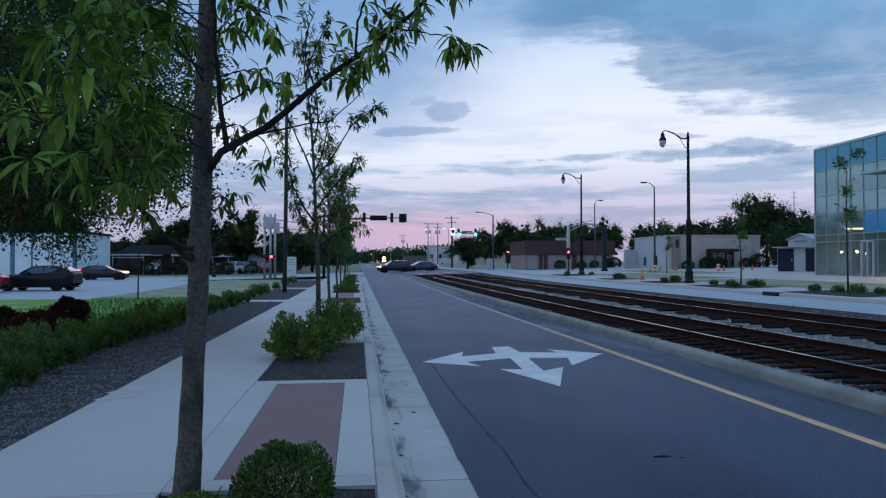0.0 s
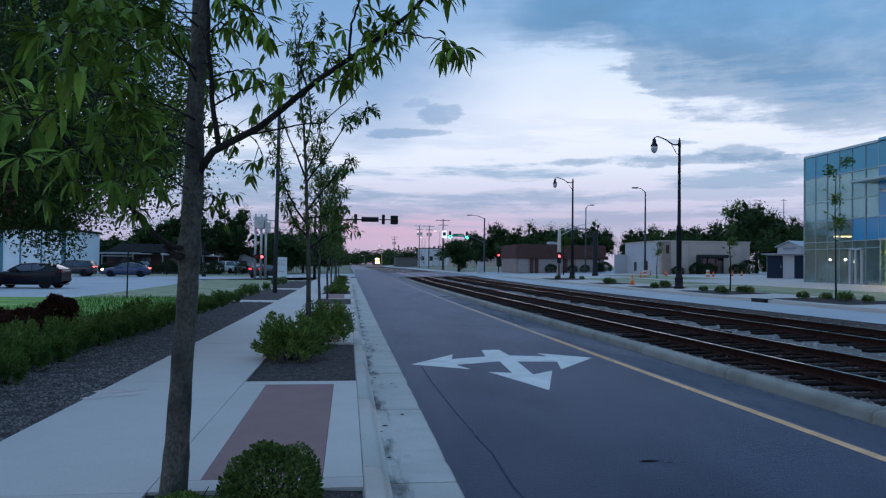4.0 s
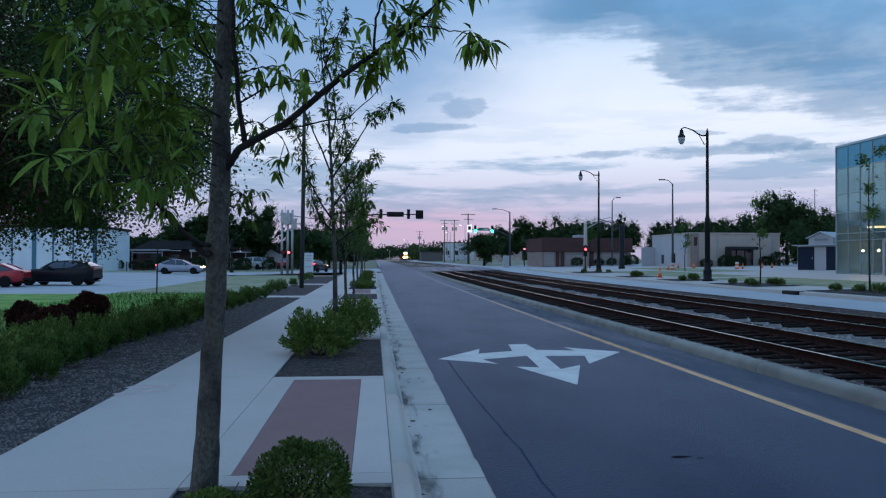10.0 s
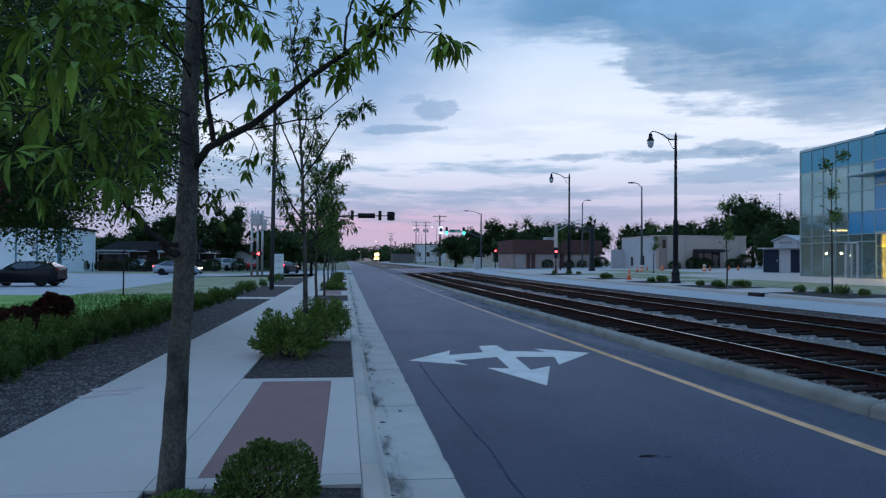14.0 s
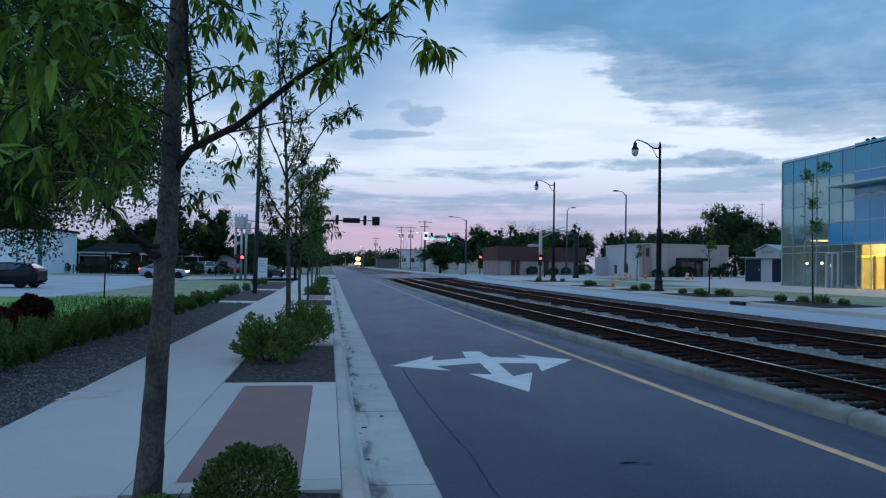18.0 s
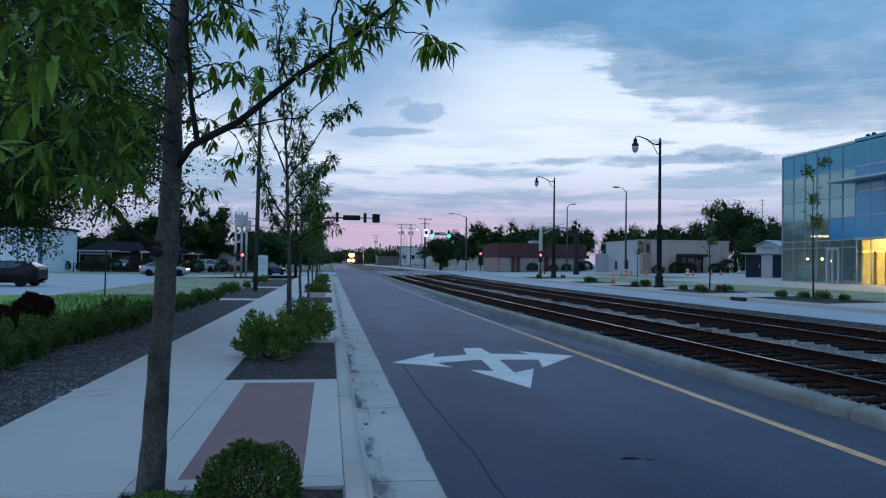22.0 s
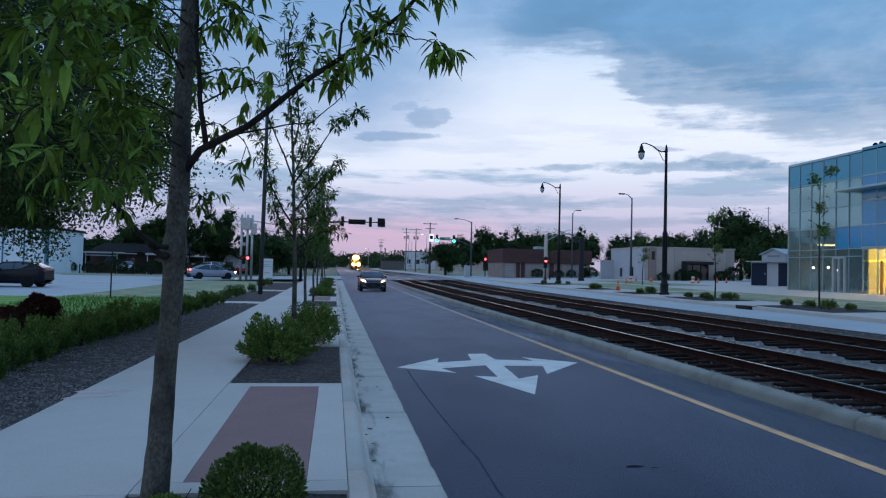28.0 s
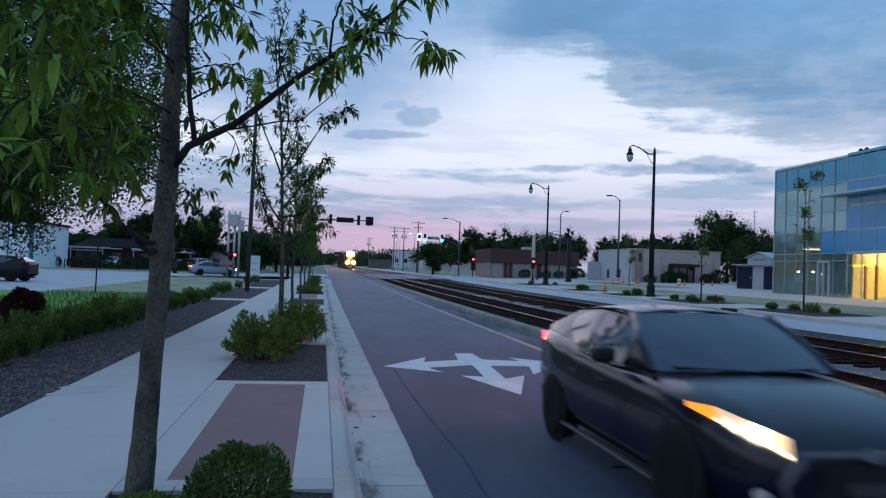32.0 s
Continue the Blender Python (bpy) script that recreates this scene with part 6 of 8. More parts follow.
    part("shaft", bm, material("dark_pole", (0.055, 0.055, 0.058), 0.7, vary=0.2, stretch=(1, 1, 0.2)), ob, smooth=True)
    bm = bmesh.new()
    box(bm, -0.05, 0.27, -0.10, 0.10, 11.9, 12.05, 0.03)
    part("cap_bracket", bm, IRON, ob)
    # railway cantilever by the side street
    ob = thing("crossing_mast", (-8.75, 77.5, gz(-8.75, 77.5)), "grey steel railway crossing mast with a boxed head and red lights", "railway signal")
    for dx in (-0.62, -0.04, 0.42):
        bm = bmesh.new()
        tube(bm, [(dx, 0, 0), (dx, 0, 6.6)], [0.13 if dx else 0.10, 0.11], 10)
        part("post", bm, STEEL, ob, smooth=True)
    bm = bmesh.new()
    box(bm, -0.72, 0.28, -0.4, 0.4, 5.1, 6.3, 0.06)
    part("head_box", bm, STEEL, ob)
    bm = bmesh.new()
    box(bm, 0.34, 0.86, -0.3, 0.3, 4.7, 5.75, 0.05)
    part("side_box", bm, STEEL, ob)
    bm = bmesh.new()
    for z in (5.25, 6.0):
        tube(bm, [(0.5, 0, z), (3.6, 1.5, z - 0.35)], [0.06, 0.05], 8)
    for k in range(5):
        a, b = Vector((0.5 + 0.62 * k, 0.3 * k, 5.25 - 0.07 * k)), Vector((0.5 + 0.62 * (k + 0.5), 0.3 * (k + 0.5), 6.0 - 0.07 * k))
        tube(bm, [a, b, Vector((0.5 + 0.62 * (k + 1), 0.3 * (k + 1), 5.25 - 0.07 * (k + 1)))], [0.03, 0.03, 0.03], 6)
    part("truss_arm", bm, STEEL, ob)
    bm = bmesh.new()
    tube(bm, [(-0.3, 0, 6.3), (-0.3, 0, 7.0)], [0.03, 0.02], 6)
    part("finial", bm, STEEL, ob)
    for dx, z in ((0.05, 2.25),):
        bm = bmesh.new()
        tube(bm, [(dx - 0.45, -0.15, z), (dx + 0.45, -0.15, z)], [0.04, 0.04], 6)
        part("light_bar", bm, IRON, ob)
        for k in (-0.52, 0.02):
            bm = bmesh.new()
            tube(bm, [(dx + k, -0.12, z), (dx + k, -0.20, z)], [0.26, 0.26], 14)
            d = part("light_disc", bm, BLACKTRIM, ob)
            bm = bmesh.new()
            lens(bm, dx + k, -0.205, z, 0.15)
            part("red_lens", bm, RED_ON if k > 0 else material("dim_red_lens", (0.25, 0.02, 0.02), 0.3), d, "red crossing light")
    ob = thing("crossing_gate_post", (-6.0, 68.5, gz(-6, 68.5)), "short dark crossing gate post with a red light", "railway signal")
    bm = bmesh.new()
    tube(bm, [(0, 0, 0), (0, 0, 2.4)], [0.10, 0.09], 10)
    part("post", bm, IRON, ob, smooth=True)
    bm = bmesh.new()
    box(bm, -0.25, 0.25, -0.2, 0.2, 0.5, 1.3, 0.05)
    part("gate_motor", bm, IRON, ob)
    bm = bmesh.new()
    tube(bm, [(0.32, -0.12, 1.3), (0.32, -0.2, 1.3)], [0.16, 0.16], 14)
    part("red_lens", bm, RED_ON, ob, "lit red crossing light")
    # white board on the verge
    ob = thing("notice_board", (-5.70, 66.0, gz(-5.70, 66) + 0.05), "upright white notice board with faint bars of text", "sign")
    bm = bmesh.new()
    box(bm, -0.42, 0.42, -0.16, 0.16, 0.02, 2.15, 0.03)
    part("board", bm, material("board_white", (0.62, 0.66, 0.70), 0.5, vary=0.06), ob)
    for k, z in enumerate((1.85, 1.62, 1.45, 0.9)):
        bm = bmesh.new()
        box(bm, -0.3, 0.3 - 0.1 * (k % 2), -0.166, -0.161, z, z + 0.08, 0)
        part("text_bar", bm, STEEL, ob, "grey bar of unreadable text")
    for dx in (-0.35, 0.35):
        bm = bmesh.new()
        box(bm, dx - 0.04, dx + 0.04, -0.04, 0.04, -0.1, 0.15, 0)
        part("leg", bm, STEEL, ob)
    # black signal pole and lattice arm on the far corner
    ob = thing("signal_pole", (25.56, 75.4, gz(25.56, 75.4) + 0.1), "thick black signal pole with a pale lattice arm", "signal")
    bm = bmesh.new()
    lathe(bm, [(0.34, 0), (0.34, 0.2), (0.27, 0.3), (0.26, 4.5), (0.1, 4.6)], 14)
    part("shaft", bm, BLACKTRIM, ob, smooth=True)
    bm = bmesh.new()
    for z in (4.05, 4.55):
        tube(bm, [(0, 0, z - 0.1), (-2.6, 0.6, z + 0.75)], [0.04, 0.03], 8)
    for k in range(6):
        a = Vector((-2.6 * k / 6, 0.1 * k, 3.95 + 0.85 * k / 6))
        b = Vector((-2.6 * (k + 0.5) / 6, 0.1 * k, 4.45 + 0.85 * (k + 0.5) / 6))
        tube(bm, [a, b, Vector((-2.6 * (k + 1) / 6, 0.1 * k, 3.95 + 0.85 * (k + 1) / 6))], [0.025] * 3, 6)
    part("lattice_arm", bm, POLE, ob)
    bm = bmesh.new()
    tube(bm, [(0.2, -0.1, 1.5), (0.32, -0.1, 1.5)], [0.08, 0.08], 8)
    part("push_button", bm, STEEL, ob)
    ob = thing("concrete_pole", (22.95, 79.76, gz(22.95, 79.76) + 0.1), "short pale concrete pole beside the crossing", "pole")
    bm = bmesh.new()
    tube(bm, [(0, 0, 0), (0, 0, 5.0)], [0.24, 0.17], 12)
    part("shaft", bm, STUCCO, ob, smooth=True)
    bm = bmesh.new()
    tube(bm, [(0, 0, 4.3), (1.2, -0.4, 5.0), (2.6, -0.8, 5.25)], [0.05, 0.05, 0.04], 8)
    tube(bm, [(0, 0, 4.9), (2.6, -0.8, 5.6)], [0.04, 0.04], 8)
    part("bracket", bm, STEEL, ob)
    # timber poles and wires beyond the crossing
    tops = []
    for x, y, h in ((21.7, 230, 13.0), (23.1, 215, 12.2), (20.2, 160, 10.8), (18.2, 300, 12), (21.4, 168, 7.5)):
        ob = thing("timber_pole", (x, y, gz(x, y)), "timber utility pole with crossarms and transformer cans", "utility pole", "timber poles by the railway")
        bm = bmesh.new()
        tube(bm, [(0, 0, -0.3), (0, 0, h)], [0.17, 0.11], 10)
        part("shaft", bm, WOODPOLE, ob, smooth=True)
        if h > 8:
            for z in (h - 0.3, h - 1.3):
                bm = bmesh.new()
                w = 1.5 if z > h - 1 else 1.0
                box(bm, -w, w, -0.06, 0.06, z - 0.06, z + 0.06, 0)
                part("crossarm", bm, WOODPOLE, ob)
            for k in (-1.2, -0.4, 0.4, 1.2):
                bm = bmesh.new()
                lathe(bm, [(0.03, h - 0.24), (0.05, h - 0.16), (0.03, h - 0.08)], 8, Matrix.Translation((k, 0, 0)))
                part("insulator", bm, STUCCO_W, ob)
            if h > 11:
                for k in (-0.5, 0.5):
                    bm = bmesh.new()
                    lathe(bm, [(0.22, h - 3.2), (0.25, h - 3.1), (0.25, h - 2.3), (0.2, h - 2.2)], 10, Matrix.Translation((k, 0, 0)))
                    part("transformer", bm, STEEL, ob)
        tops.append((x, y, gz(x, y) + h))
    ob = thing("radio_mast", (68.0, 110.0, gz(68, 110)), "thin lattice mast behind the trees", "mast")
    bm = bmesh.new()
    tube(bm, [(0, 0, 0), (0, 0, 11.6)], [0.13, 0.06], 8)
    for z in (8.2, 9.4, 10.6, 11.3):
        tube(bm, [(-0.5, 0, z), (0.5, 0, z)], [0.035, 0.035], 5)
    part("mast", bm, STEEL, ob)
    # far street lamps, lit
    for x, y, z in ((19.6, 200, 9.5), (24.4, 200, 9.7), (14.6, 330, 9), (24.5, 240, 9.2), (9.0, 430, 5.6)):
        ob = thing("street_lamp", (x, y, gz(x, y)), "distant lit street lamp beyond the crossing", "street lamp", "distant street lamps")
        bm = bmesh.new()
        tube(bm, [(0, 0, 0), (0, 0, z), (-1.0, 0, z + 0.25)], [0.10, 0.07, 0.05], 8)
        part("pole", bm, STEEL, ob)
        bm = bmesh.new()
        box(bm, -1.5, -0.9, -0.18, 0.18, z + 0.08, z + 0.20, 0.05)
        part("lamp_head", bm, STREET_ON, ob, "glowing lamp head")
    # small lamp post and a stake on the lawn
    ob = thing("garden_lamp", (-15.76, 85.0, gz(-15.76, 85)), "short black lamp post beside the side street", "street lamp")
    bm = bmesh.new()
    lathe(bm, [(0.22, 0), (0.2, 0.3), (0.07, 0.5), (0.06, 3.0), (0.16, 3.2), (0.2, 3.5), (0.05, 3.75)], 12)
    part("post", bm, IRON, ob, smooth=True)
    ob = thing("marker_stake", (-10.56, 37.65, rise(37.65)), "thin dark marker stake at the lawn's edge", "stake")
    bm = bmesh.new()
    tube(bm, [(0, 0, -0.2), (0.02, 0, 2.25)], [0.035, 0.03], 8)
    part("rod", bm, IRON, ob)
    # cones and barrels on the far pavement
    first = None
    for x, y, s in ((19.29, 49.11, 1.15), (30.8, 73.5, 1.1), (31.4, 71.0, 1.0), (31.9, 72.5, 1.1), (26.9, 66.5, 1.0), (33.8, 66.0, 1.0), (36.2, 67.0, 1.1), (36.6, 66.0, 1.0)):
        m = pose(x, y, gz(x, y) + 0.125) @ Matrix.Scale(0.70, 4)
        if first is None:
            first = thing("traffic_cone", (x, y, gz(x, y) + 0.125), "orange traffic cone with a pale band", "traffic cone", "traffic cones")
            bm = bmesh.new()
            box(bm, -0.18, 0.18, -0.18, 0.18, 0, 0.035, 0.008)
            part("foot", bm, CONE, first)
            bm = bmesh.new()
            lathe(bm, [(0.14, 0.035), (0.095, 0.32), (0.05, 0.62), (0.03, 0.72)], 14)
            cn = part("body", bm, CONE, first, smooth=True)
            bm = bmesh.new()
            lathe(bm, [(0.103, 0.30), (0.078, 0.46)], 14)
            part("band", bm, material("dull_band", (0.55, 0.32, 0.25), 0.6), cn, "pale reflective band")
        else:
            copy_thing(first, m)
    for x, y in ((27.9, 67.9), (33.0, 65.5)):
        ob = thing("barrel", (x, y, gz(x, y) + 0.125), "orange and white traffic barrel", "barrel", "traffic barrels")
        for k in range(4):
            bm = bmesh.new()
            lathe(bm, [(0.19 - 0.015 * k, 0.16 * k), (0.18 - 0.015 * k, 0.16 * k + 0.155)], 14)
            part("band", bm, CONE if k % 2 == 0 else PAINT_W, ob)
    # equipment cabinet at the far corner
    ob = thing("signal_cabinet", (17.9, 100.5, gz(17.9, 100.5)), "pale metal signal cabinet on a slab", "cabinet")
    bm = bmesh.new()
    box(bm, -0.4, 0.4, -0.3, 0.3, 0.1, 1.6, 0.03)
    part("case", bm, STUCCO_W, ob)
    bm = bmesh.new()
    box(bm, -0.35, 0.35, -0.312, -0.302, 0.2, 1.5, 0.0)
    part("door", bm, STEEL, ob)
    bm = bmesh.new()
    box(bm, -0.5, 0.5, -0.4, 0.4, -0.2, 0.1, 0.01)
    part("slab", bm, CONCRETE, ob)


make_street_furniture()


# ---- buildings ----
def wall_box(name, x0, x1, y0, y1, z0, z1, mat, parent, label=""):
    bm = bmesh.new()
    box(bm, x0, x1, y0, y1, z0, z1, 0.02)
    return part(name, bm, mat, parent, label)


def make_glass_building():
    X, Y0, Y1, Z = 31.7, 48.7, 26.0, 0.80
    ob = thing("glass_building", (X, Y0, Z), "two-storey glass and blue panel building lit from inside", "building")
    n_left, n_right = 6, 11
    bay = 1.25
    levels = [0.0, 2.86, 4.27, 7.26, 8.76]
    D = 9.0

    def lx(y):
        return y - Y0
    # structure behind the glass
    wall_box("floor_slab", 0.10, D, -(n_left + n_right) * bay, 0, -0.25, 0.0, FLOORTILE, ob)
    wall_box("upper_slab", 0.35, D, -(n_left + n_right) * bay, 0, 3.35, 3.75, PALEWALL, ob)
    wall_box("roof", 0.02, D, -(n_left + n_right) * bay, 0, 8.60, 8.90, ROOF, ob)
    wall_box("back_wall", D, D + 0.3, -(n_left + n_right) * bay, 0, -0.25, 8.9, STUCCO, ob)
    wall_box("side_wall", 0.05, D, -0.0, 0.25, -0.25, 8.9, PALEWALL, ob)
    wall_box("end_wall", 0.05, D, -(n_left + n_right) * bay - 0.25, -(n_left + n_right) * bay, -0.25, 8.9, STUCCO, ob)
    wall_box("inner_wall", 4.2, 4.4, -(n_left + n_right) * bay, -n_left * bay - 0.3, 0.0, 3.3, WARMWALL, ob, "yellow interior wall")
    wall_box("inner_wall", 6.0, 6.2, -n_left * bay, -0.2, 0.0, 3.3, PALEWALL, ob, "pale interior wall")
    wall_box("inner_wall", 4.6, 4.8, -(n_left + n_right) * bay, -0.2, 3.8, 8.5, PALEWALL, ob, "pale interior wall")
    # added wall: keeps the yellow room's light from spilling into the lobby
    wall_box("inner_wall", 0.15, 4.2, -n_left * bay - 0.28, -n_left * bay - 0.16, 0.0, 3.3, WARMWALL, ob, "yellow partition added to hold back light")
    wall_box("reception_desk", 3.6, 4.4, -6.2, -2.2, 0.0, 1.1, material("desk_dark", (0.10, 0.06, 0.05), 0.5), ob, "dark reception counter")
    # lamps inside: the lobby's show, the others hang out of sight
    for k in range(6):
        y = -n_left * bay - 0.9 - 2.0 * k
        bm = bmesh.new()
        box(bm, 1.0, 3.6, y - 0.5, y + 0.1, 3.26, 3.32, 0.01)
        part("ceiling_light", bm, LAMPWARM, ob, "warm ceiling light panel")
    for y in (-1.6, -3.8, -5.9):
        # hidden behind the top band: added only to brighten the upper rooms
        bm = bmesh.new()
        box(bm, 1.6, 3.4, y - 0.6, y + 0.3, 8.40, 8.46, 0.01)
        part("ceiling_light", bm, material("dim_lamp_glow", (0.9, 0.85, 0.6), 0.5, vary=0.0, bump=0.0, emit=(1.0, 0.78, 0.38), power=4.0), ob, "unseen light panel added upstairs")
        bm = bmesh.new()
        box(bm, 1.2, 2.4, y - 0.5, y + 0.2, 3.24, 3.30, 0.01)
        part("ceiling_light", bm, material("dim_lamp_glow", (0, 0, 0)), ob, "warm ceiling light over the lobby")
    for y, z in ((-1.75, 1.70), (-3.3, 1.70), (-4.1, 1.55)):
        bm = bmesh.new()
        bmesh.ops.create_uvsphere(bm, u_segments=12, v_segments=8, radius=0.09, matrix=Matrix.Translation((0.7, y, z)))
        globe = part("pendant_light", bm, LAMPWHITE, ob, "glowing globe pendant", True)
        bm = bmesh.new()
        tube(bm, [(0.7, y, z + 0.1), (0.7, y, 3.35)], [0.01, 0.01], 5, False)
        part("cord", bm, IRON, globe)
    # panes
    for i in range(n_left + n_right):
        ya, yb = -i * bay, -(i + 1) * bay
        left = i < n_left
        for k, (za, zb) in enumerate(zip(levels, levels[1:])):
            if left:
                mat = TEALGLASS if k == 3 else CLEARGLASS
                if k == 2 and i == 5:
                    mat = CLEARGLASS
                if k == 1 and i >= 4:
                    mat = BLUEGLASS
            else:
                mat = BLUEGLASS if k >= 1 else CLEARGLASS
                if k == 3:
                    mat = TEALGLASS
            x_out = 0.0 if (left or k == 0) else -0.10
            if left or k != 2:
                spans = [(za, zb)]
            else:
                spans = [(za, (za + zb) / 2 - 0.04), ((za + zb) / 2 + 0.04, zb)]
            if not left and k == 0:
                spans = [(za, 2.05), (2.13, zb)]
            for sa, sb in spans:
                bm = bmesh.new()
                box(bm, x_out - 0.012, x_out + 0.012, yb + 0.035, ya - 0.035, sa + 0.03, sb - 0.03, 0)
                p = part("pane", bm, mat, ob)
                if mat is CLEARGLASS:
                    p.visible_shadow = False
        # mullions
        bm = bmesh.new()
        box(bm, -0.05, 0.06, ya - 0.02, ya + 0.02, 0.0, levels[-1], 0)
        part("mullion", bm, material("grey_mullion", (0.24, 0.30, 0.33), 0.5, 0.3, vary=0.08, scale=3), ob)
        if not left:
            bm = bmesh.new()
            box(bm, -0.125, -0.06, ya - 0.02, ya + 0.02, 2.92, 8.8, 0)
            part("mullion", bm, ALU, ob)
    for z in levels[1:-1] + [2.39, 5.55]:
        bm = bmesh.new()
        box(bm, -0.07, 0.06, -n_left * bay, 0, z - 0.022, z + 0.022, 0)
        part("transom", bm, ALU, ob)
    for z in (2.92, 4.27, 5.75, 7.26):
        bm = bmesh.new()
        box(bm, -0.14, -0.07, -(n_left + n_right) * bay, -n_left * bay + 0.02, z - 0.04, z + 0.04, 0)
        part("transom", bm, ALU, ob)
    bm = bmesh.new()
    box(bm, -0.11, 0.1, -(n_left + n_right) * bay, -n_left * bay + 0.03, 2.80, 2.90, 0)
    part("soffit", bm, STUCCO_W, ob)
    bm = bmesh.new()
    box(bm, -1.15, -0.16, -(n_left + n_right) * bay, -n_left * bay + 1.2, 6.35, 6.50, 0.02)
    part("canopy", bm, ALU, ob, "thin projecting sunshade blade")
    bm = bmesh.new()
    box(bm, -0.05, 0.3, -n_left * bay, 0.05, 8.76, 8.92, 0.01)
    part("parapet", bm, ALU, ob)
    bm = bmesh.new()
    box(bm, -0.14, 0.3, -(n_left + n_right) * bay, -n_left * bay, 8.80, 8.98, 0.01)
    part("parapet", bm, TEALGLASS, ob)
    for y in (-7.2, -7.7):
        bm = bmesh.new()
        lathe(bm, [(0.12, 8.9), (0.12, 9.25), (0.16, 9.3), (0.05, 9.4)], 10, Matrix.Translation((1.0, y, 0)))
        part("roof_vent", bm, IRON, ob)
    # entrance door in the glass
    bm = bmesh.new()
    for a, b in ((-5.95, -5.85), (-4.85, -4.75)):
        box(bm, -0.10, 0.04, a, b, 0, 2.35, 0)
    box(bm, -0.10, 0.04, -5.95, -4.75, 2.27, 2.37, 0)
    box(bm, -0.10, 0.04, -5.36, -5.30, 0, 2.3, 0)
    dr = part("entrance_door", bm, STUCCO_W, ob, "white-framed glass entrance door")
    bm = bmesh.new()
    tube(bm, [(-0.14, -5.22, 0.9), (-0.14, -5.22, 1.3)], [0.015, 0.015], 6)
    part("handle", bm, CHROME, dr)
    for k in (2, 4):
        bm = bmesh.new()
        y = -n_left * bay - 1.25 * k
        for a in (y, y + 0.9):
            box(bm, -0.09, 0.03, a - 0.05, a + 0.05, 0, 2.1, 0)
        part("door_frame", bm, material("door_wood", (0.22, 0.12, 0.04), 0.5), ob, "brown door frame")


make_glass_building()


def make_low_buildings():
    # kiosk with navy doors
    cx, cy = 35.6, 57.1
    ob = thing("kiosk", (cx, cy, gz(cx, cy) + 0.1), "small white gabled kiosk with navy doors", "kiosk", turn=-59.5)
    wall_box("body", -1.75, 1.75, 0.0, 3.6, 0.0, 2.0, STUCCO_W, ob)
    for a, b in ((-1.70, -0.35), (0.62, 1.70)):
        bm = bmesh.new()
        box(bm, a, b, -0.04, 0.0, 0.05, 1.9, 0.01)
        d = part("door", bm, NAVY, ob, "navy blue door")
        bm = bmesh.new()
        box(bm, b - 0.16, b - 0.12, -0.08, -0.04, 0.9, 1.1, 0)
        part("handle", bm, STEEL, d)
    bm = bmesh.new()
    quad(bm, [(-1.0, 0.35, 2.06), (1.0, 0.35, 2.06), (1.0, 0.35, 2.62), (0, 0.35, 3.05), (-1.0, 0.35, 2.62)])
    g = bmesh.ops.extrude_face_region(bm, geom=bm.faces[:])
    bmesh.ops.translate(bm, vec=(0, 3.0, 0), verts=[v for v in g["geom"] if isinstance(v, bmesh.types.BMVert)])
    bmesh.ops.recalc_face_normals(bm, faces=bm.faces)
    part("gable", bm, STUCCO_W, ob)
    bm = bmesh.new()
    box(bm, -0.5, 0.55, 0.31, 0.34, 2.42, 2.58, 0)
    part("sign_bar", bm, material("sign_grey", (0.25, 0.26, 0.28), 0.6), ob, "grey bar of unreadable lettering")
    for s in (-1, 1):
        bm = bmesh.new()
        box(bm, -0.04, 1.25, 0.15, 3.5, 0, 0.06, 0.01, Matrix.Translation((0, 0, 3.09)) @ Matrix.Scale(s, 4, (1, 0, 0)) @ pose(0, 0, 0, 0, 23.5, 0))
        part("roof_slope", bm, material("pale_roof", (0.42, 0.43, 0.45), 0.7), ob)
    bm = bmesh.new()
    box(bm, -2.0, 2.0, -0.45, 3.9, 2.0, 2.07, 0.01)
    part("awning", bm, STUCCO_W, ob, "thin white awning over the doors")
    # tan building
    gx, gy = 32.8, 75.9
    g0 = gz(36, 76)
    ob = thing("low_building", (gx, gy, g0), "single-storey tan stucco building with a flat roof", "building")
    wall_box("wall", 0, 10.2, 0.0, 9.9, -0.4, 3.55, STUCCO, ob)
    wall_box("wall", -0.06, 0.0, 0.05, 9.8, -0.4, 3.50, STUCCO_W, ob, "pale painted side wall")
    wall_box("brick_pier", 0.35, 1.15, -0.25, 0.0, -0.4, 3.62, material("tan_masonry", (0.29, 0.215, 0.195), 0.9, vary=0.15, scale=1, fine=20, bump=0.2), ob, "red-brown masonry pier")
    wall_box("wall_low", -1.6, 0.0, 9.0, 9.3, -0.4, 2.3, STUCCO_W, ob, "low white yard wall")
    wall_box("parapet", -0.08, 10.28, -0.10, 10.0, 3.55, 3.70, STUCCO, ob)
    bm = bmesh.new()
    box(bm, 4.1, 7.2, -1.2, 0.0, 1.90, 2.22, 0.05)
    part("canopy", bm, ROOF, ob, "dark flat canopy")
    # the recess's shade is put into the dark side wall and window frames
    wall_box("canopy_side", 4.1, 4.25, -1.2, 0.0, -0.2, 1.9, ROOF, ob, "entrance side wall, dark for the recess's shade")
    for k in (4.4, 5.35, 6.3):
        bm = bmesh.new()
        box(bm, k, k + 0.9, -0.06, -0.01, 0.0, 1.88, 0)
        w = part("window", bm, IRON, ob)
        bm = bmesh.new()
        box(bm, k + 0.05, k + 0.85, -0.075, -0.062, 0.05, 1.83, 0)
        part("pane", bm, DARKGLASS, w)
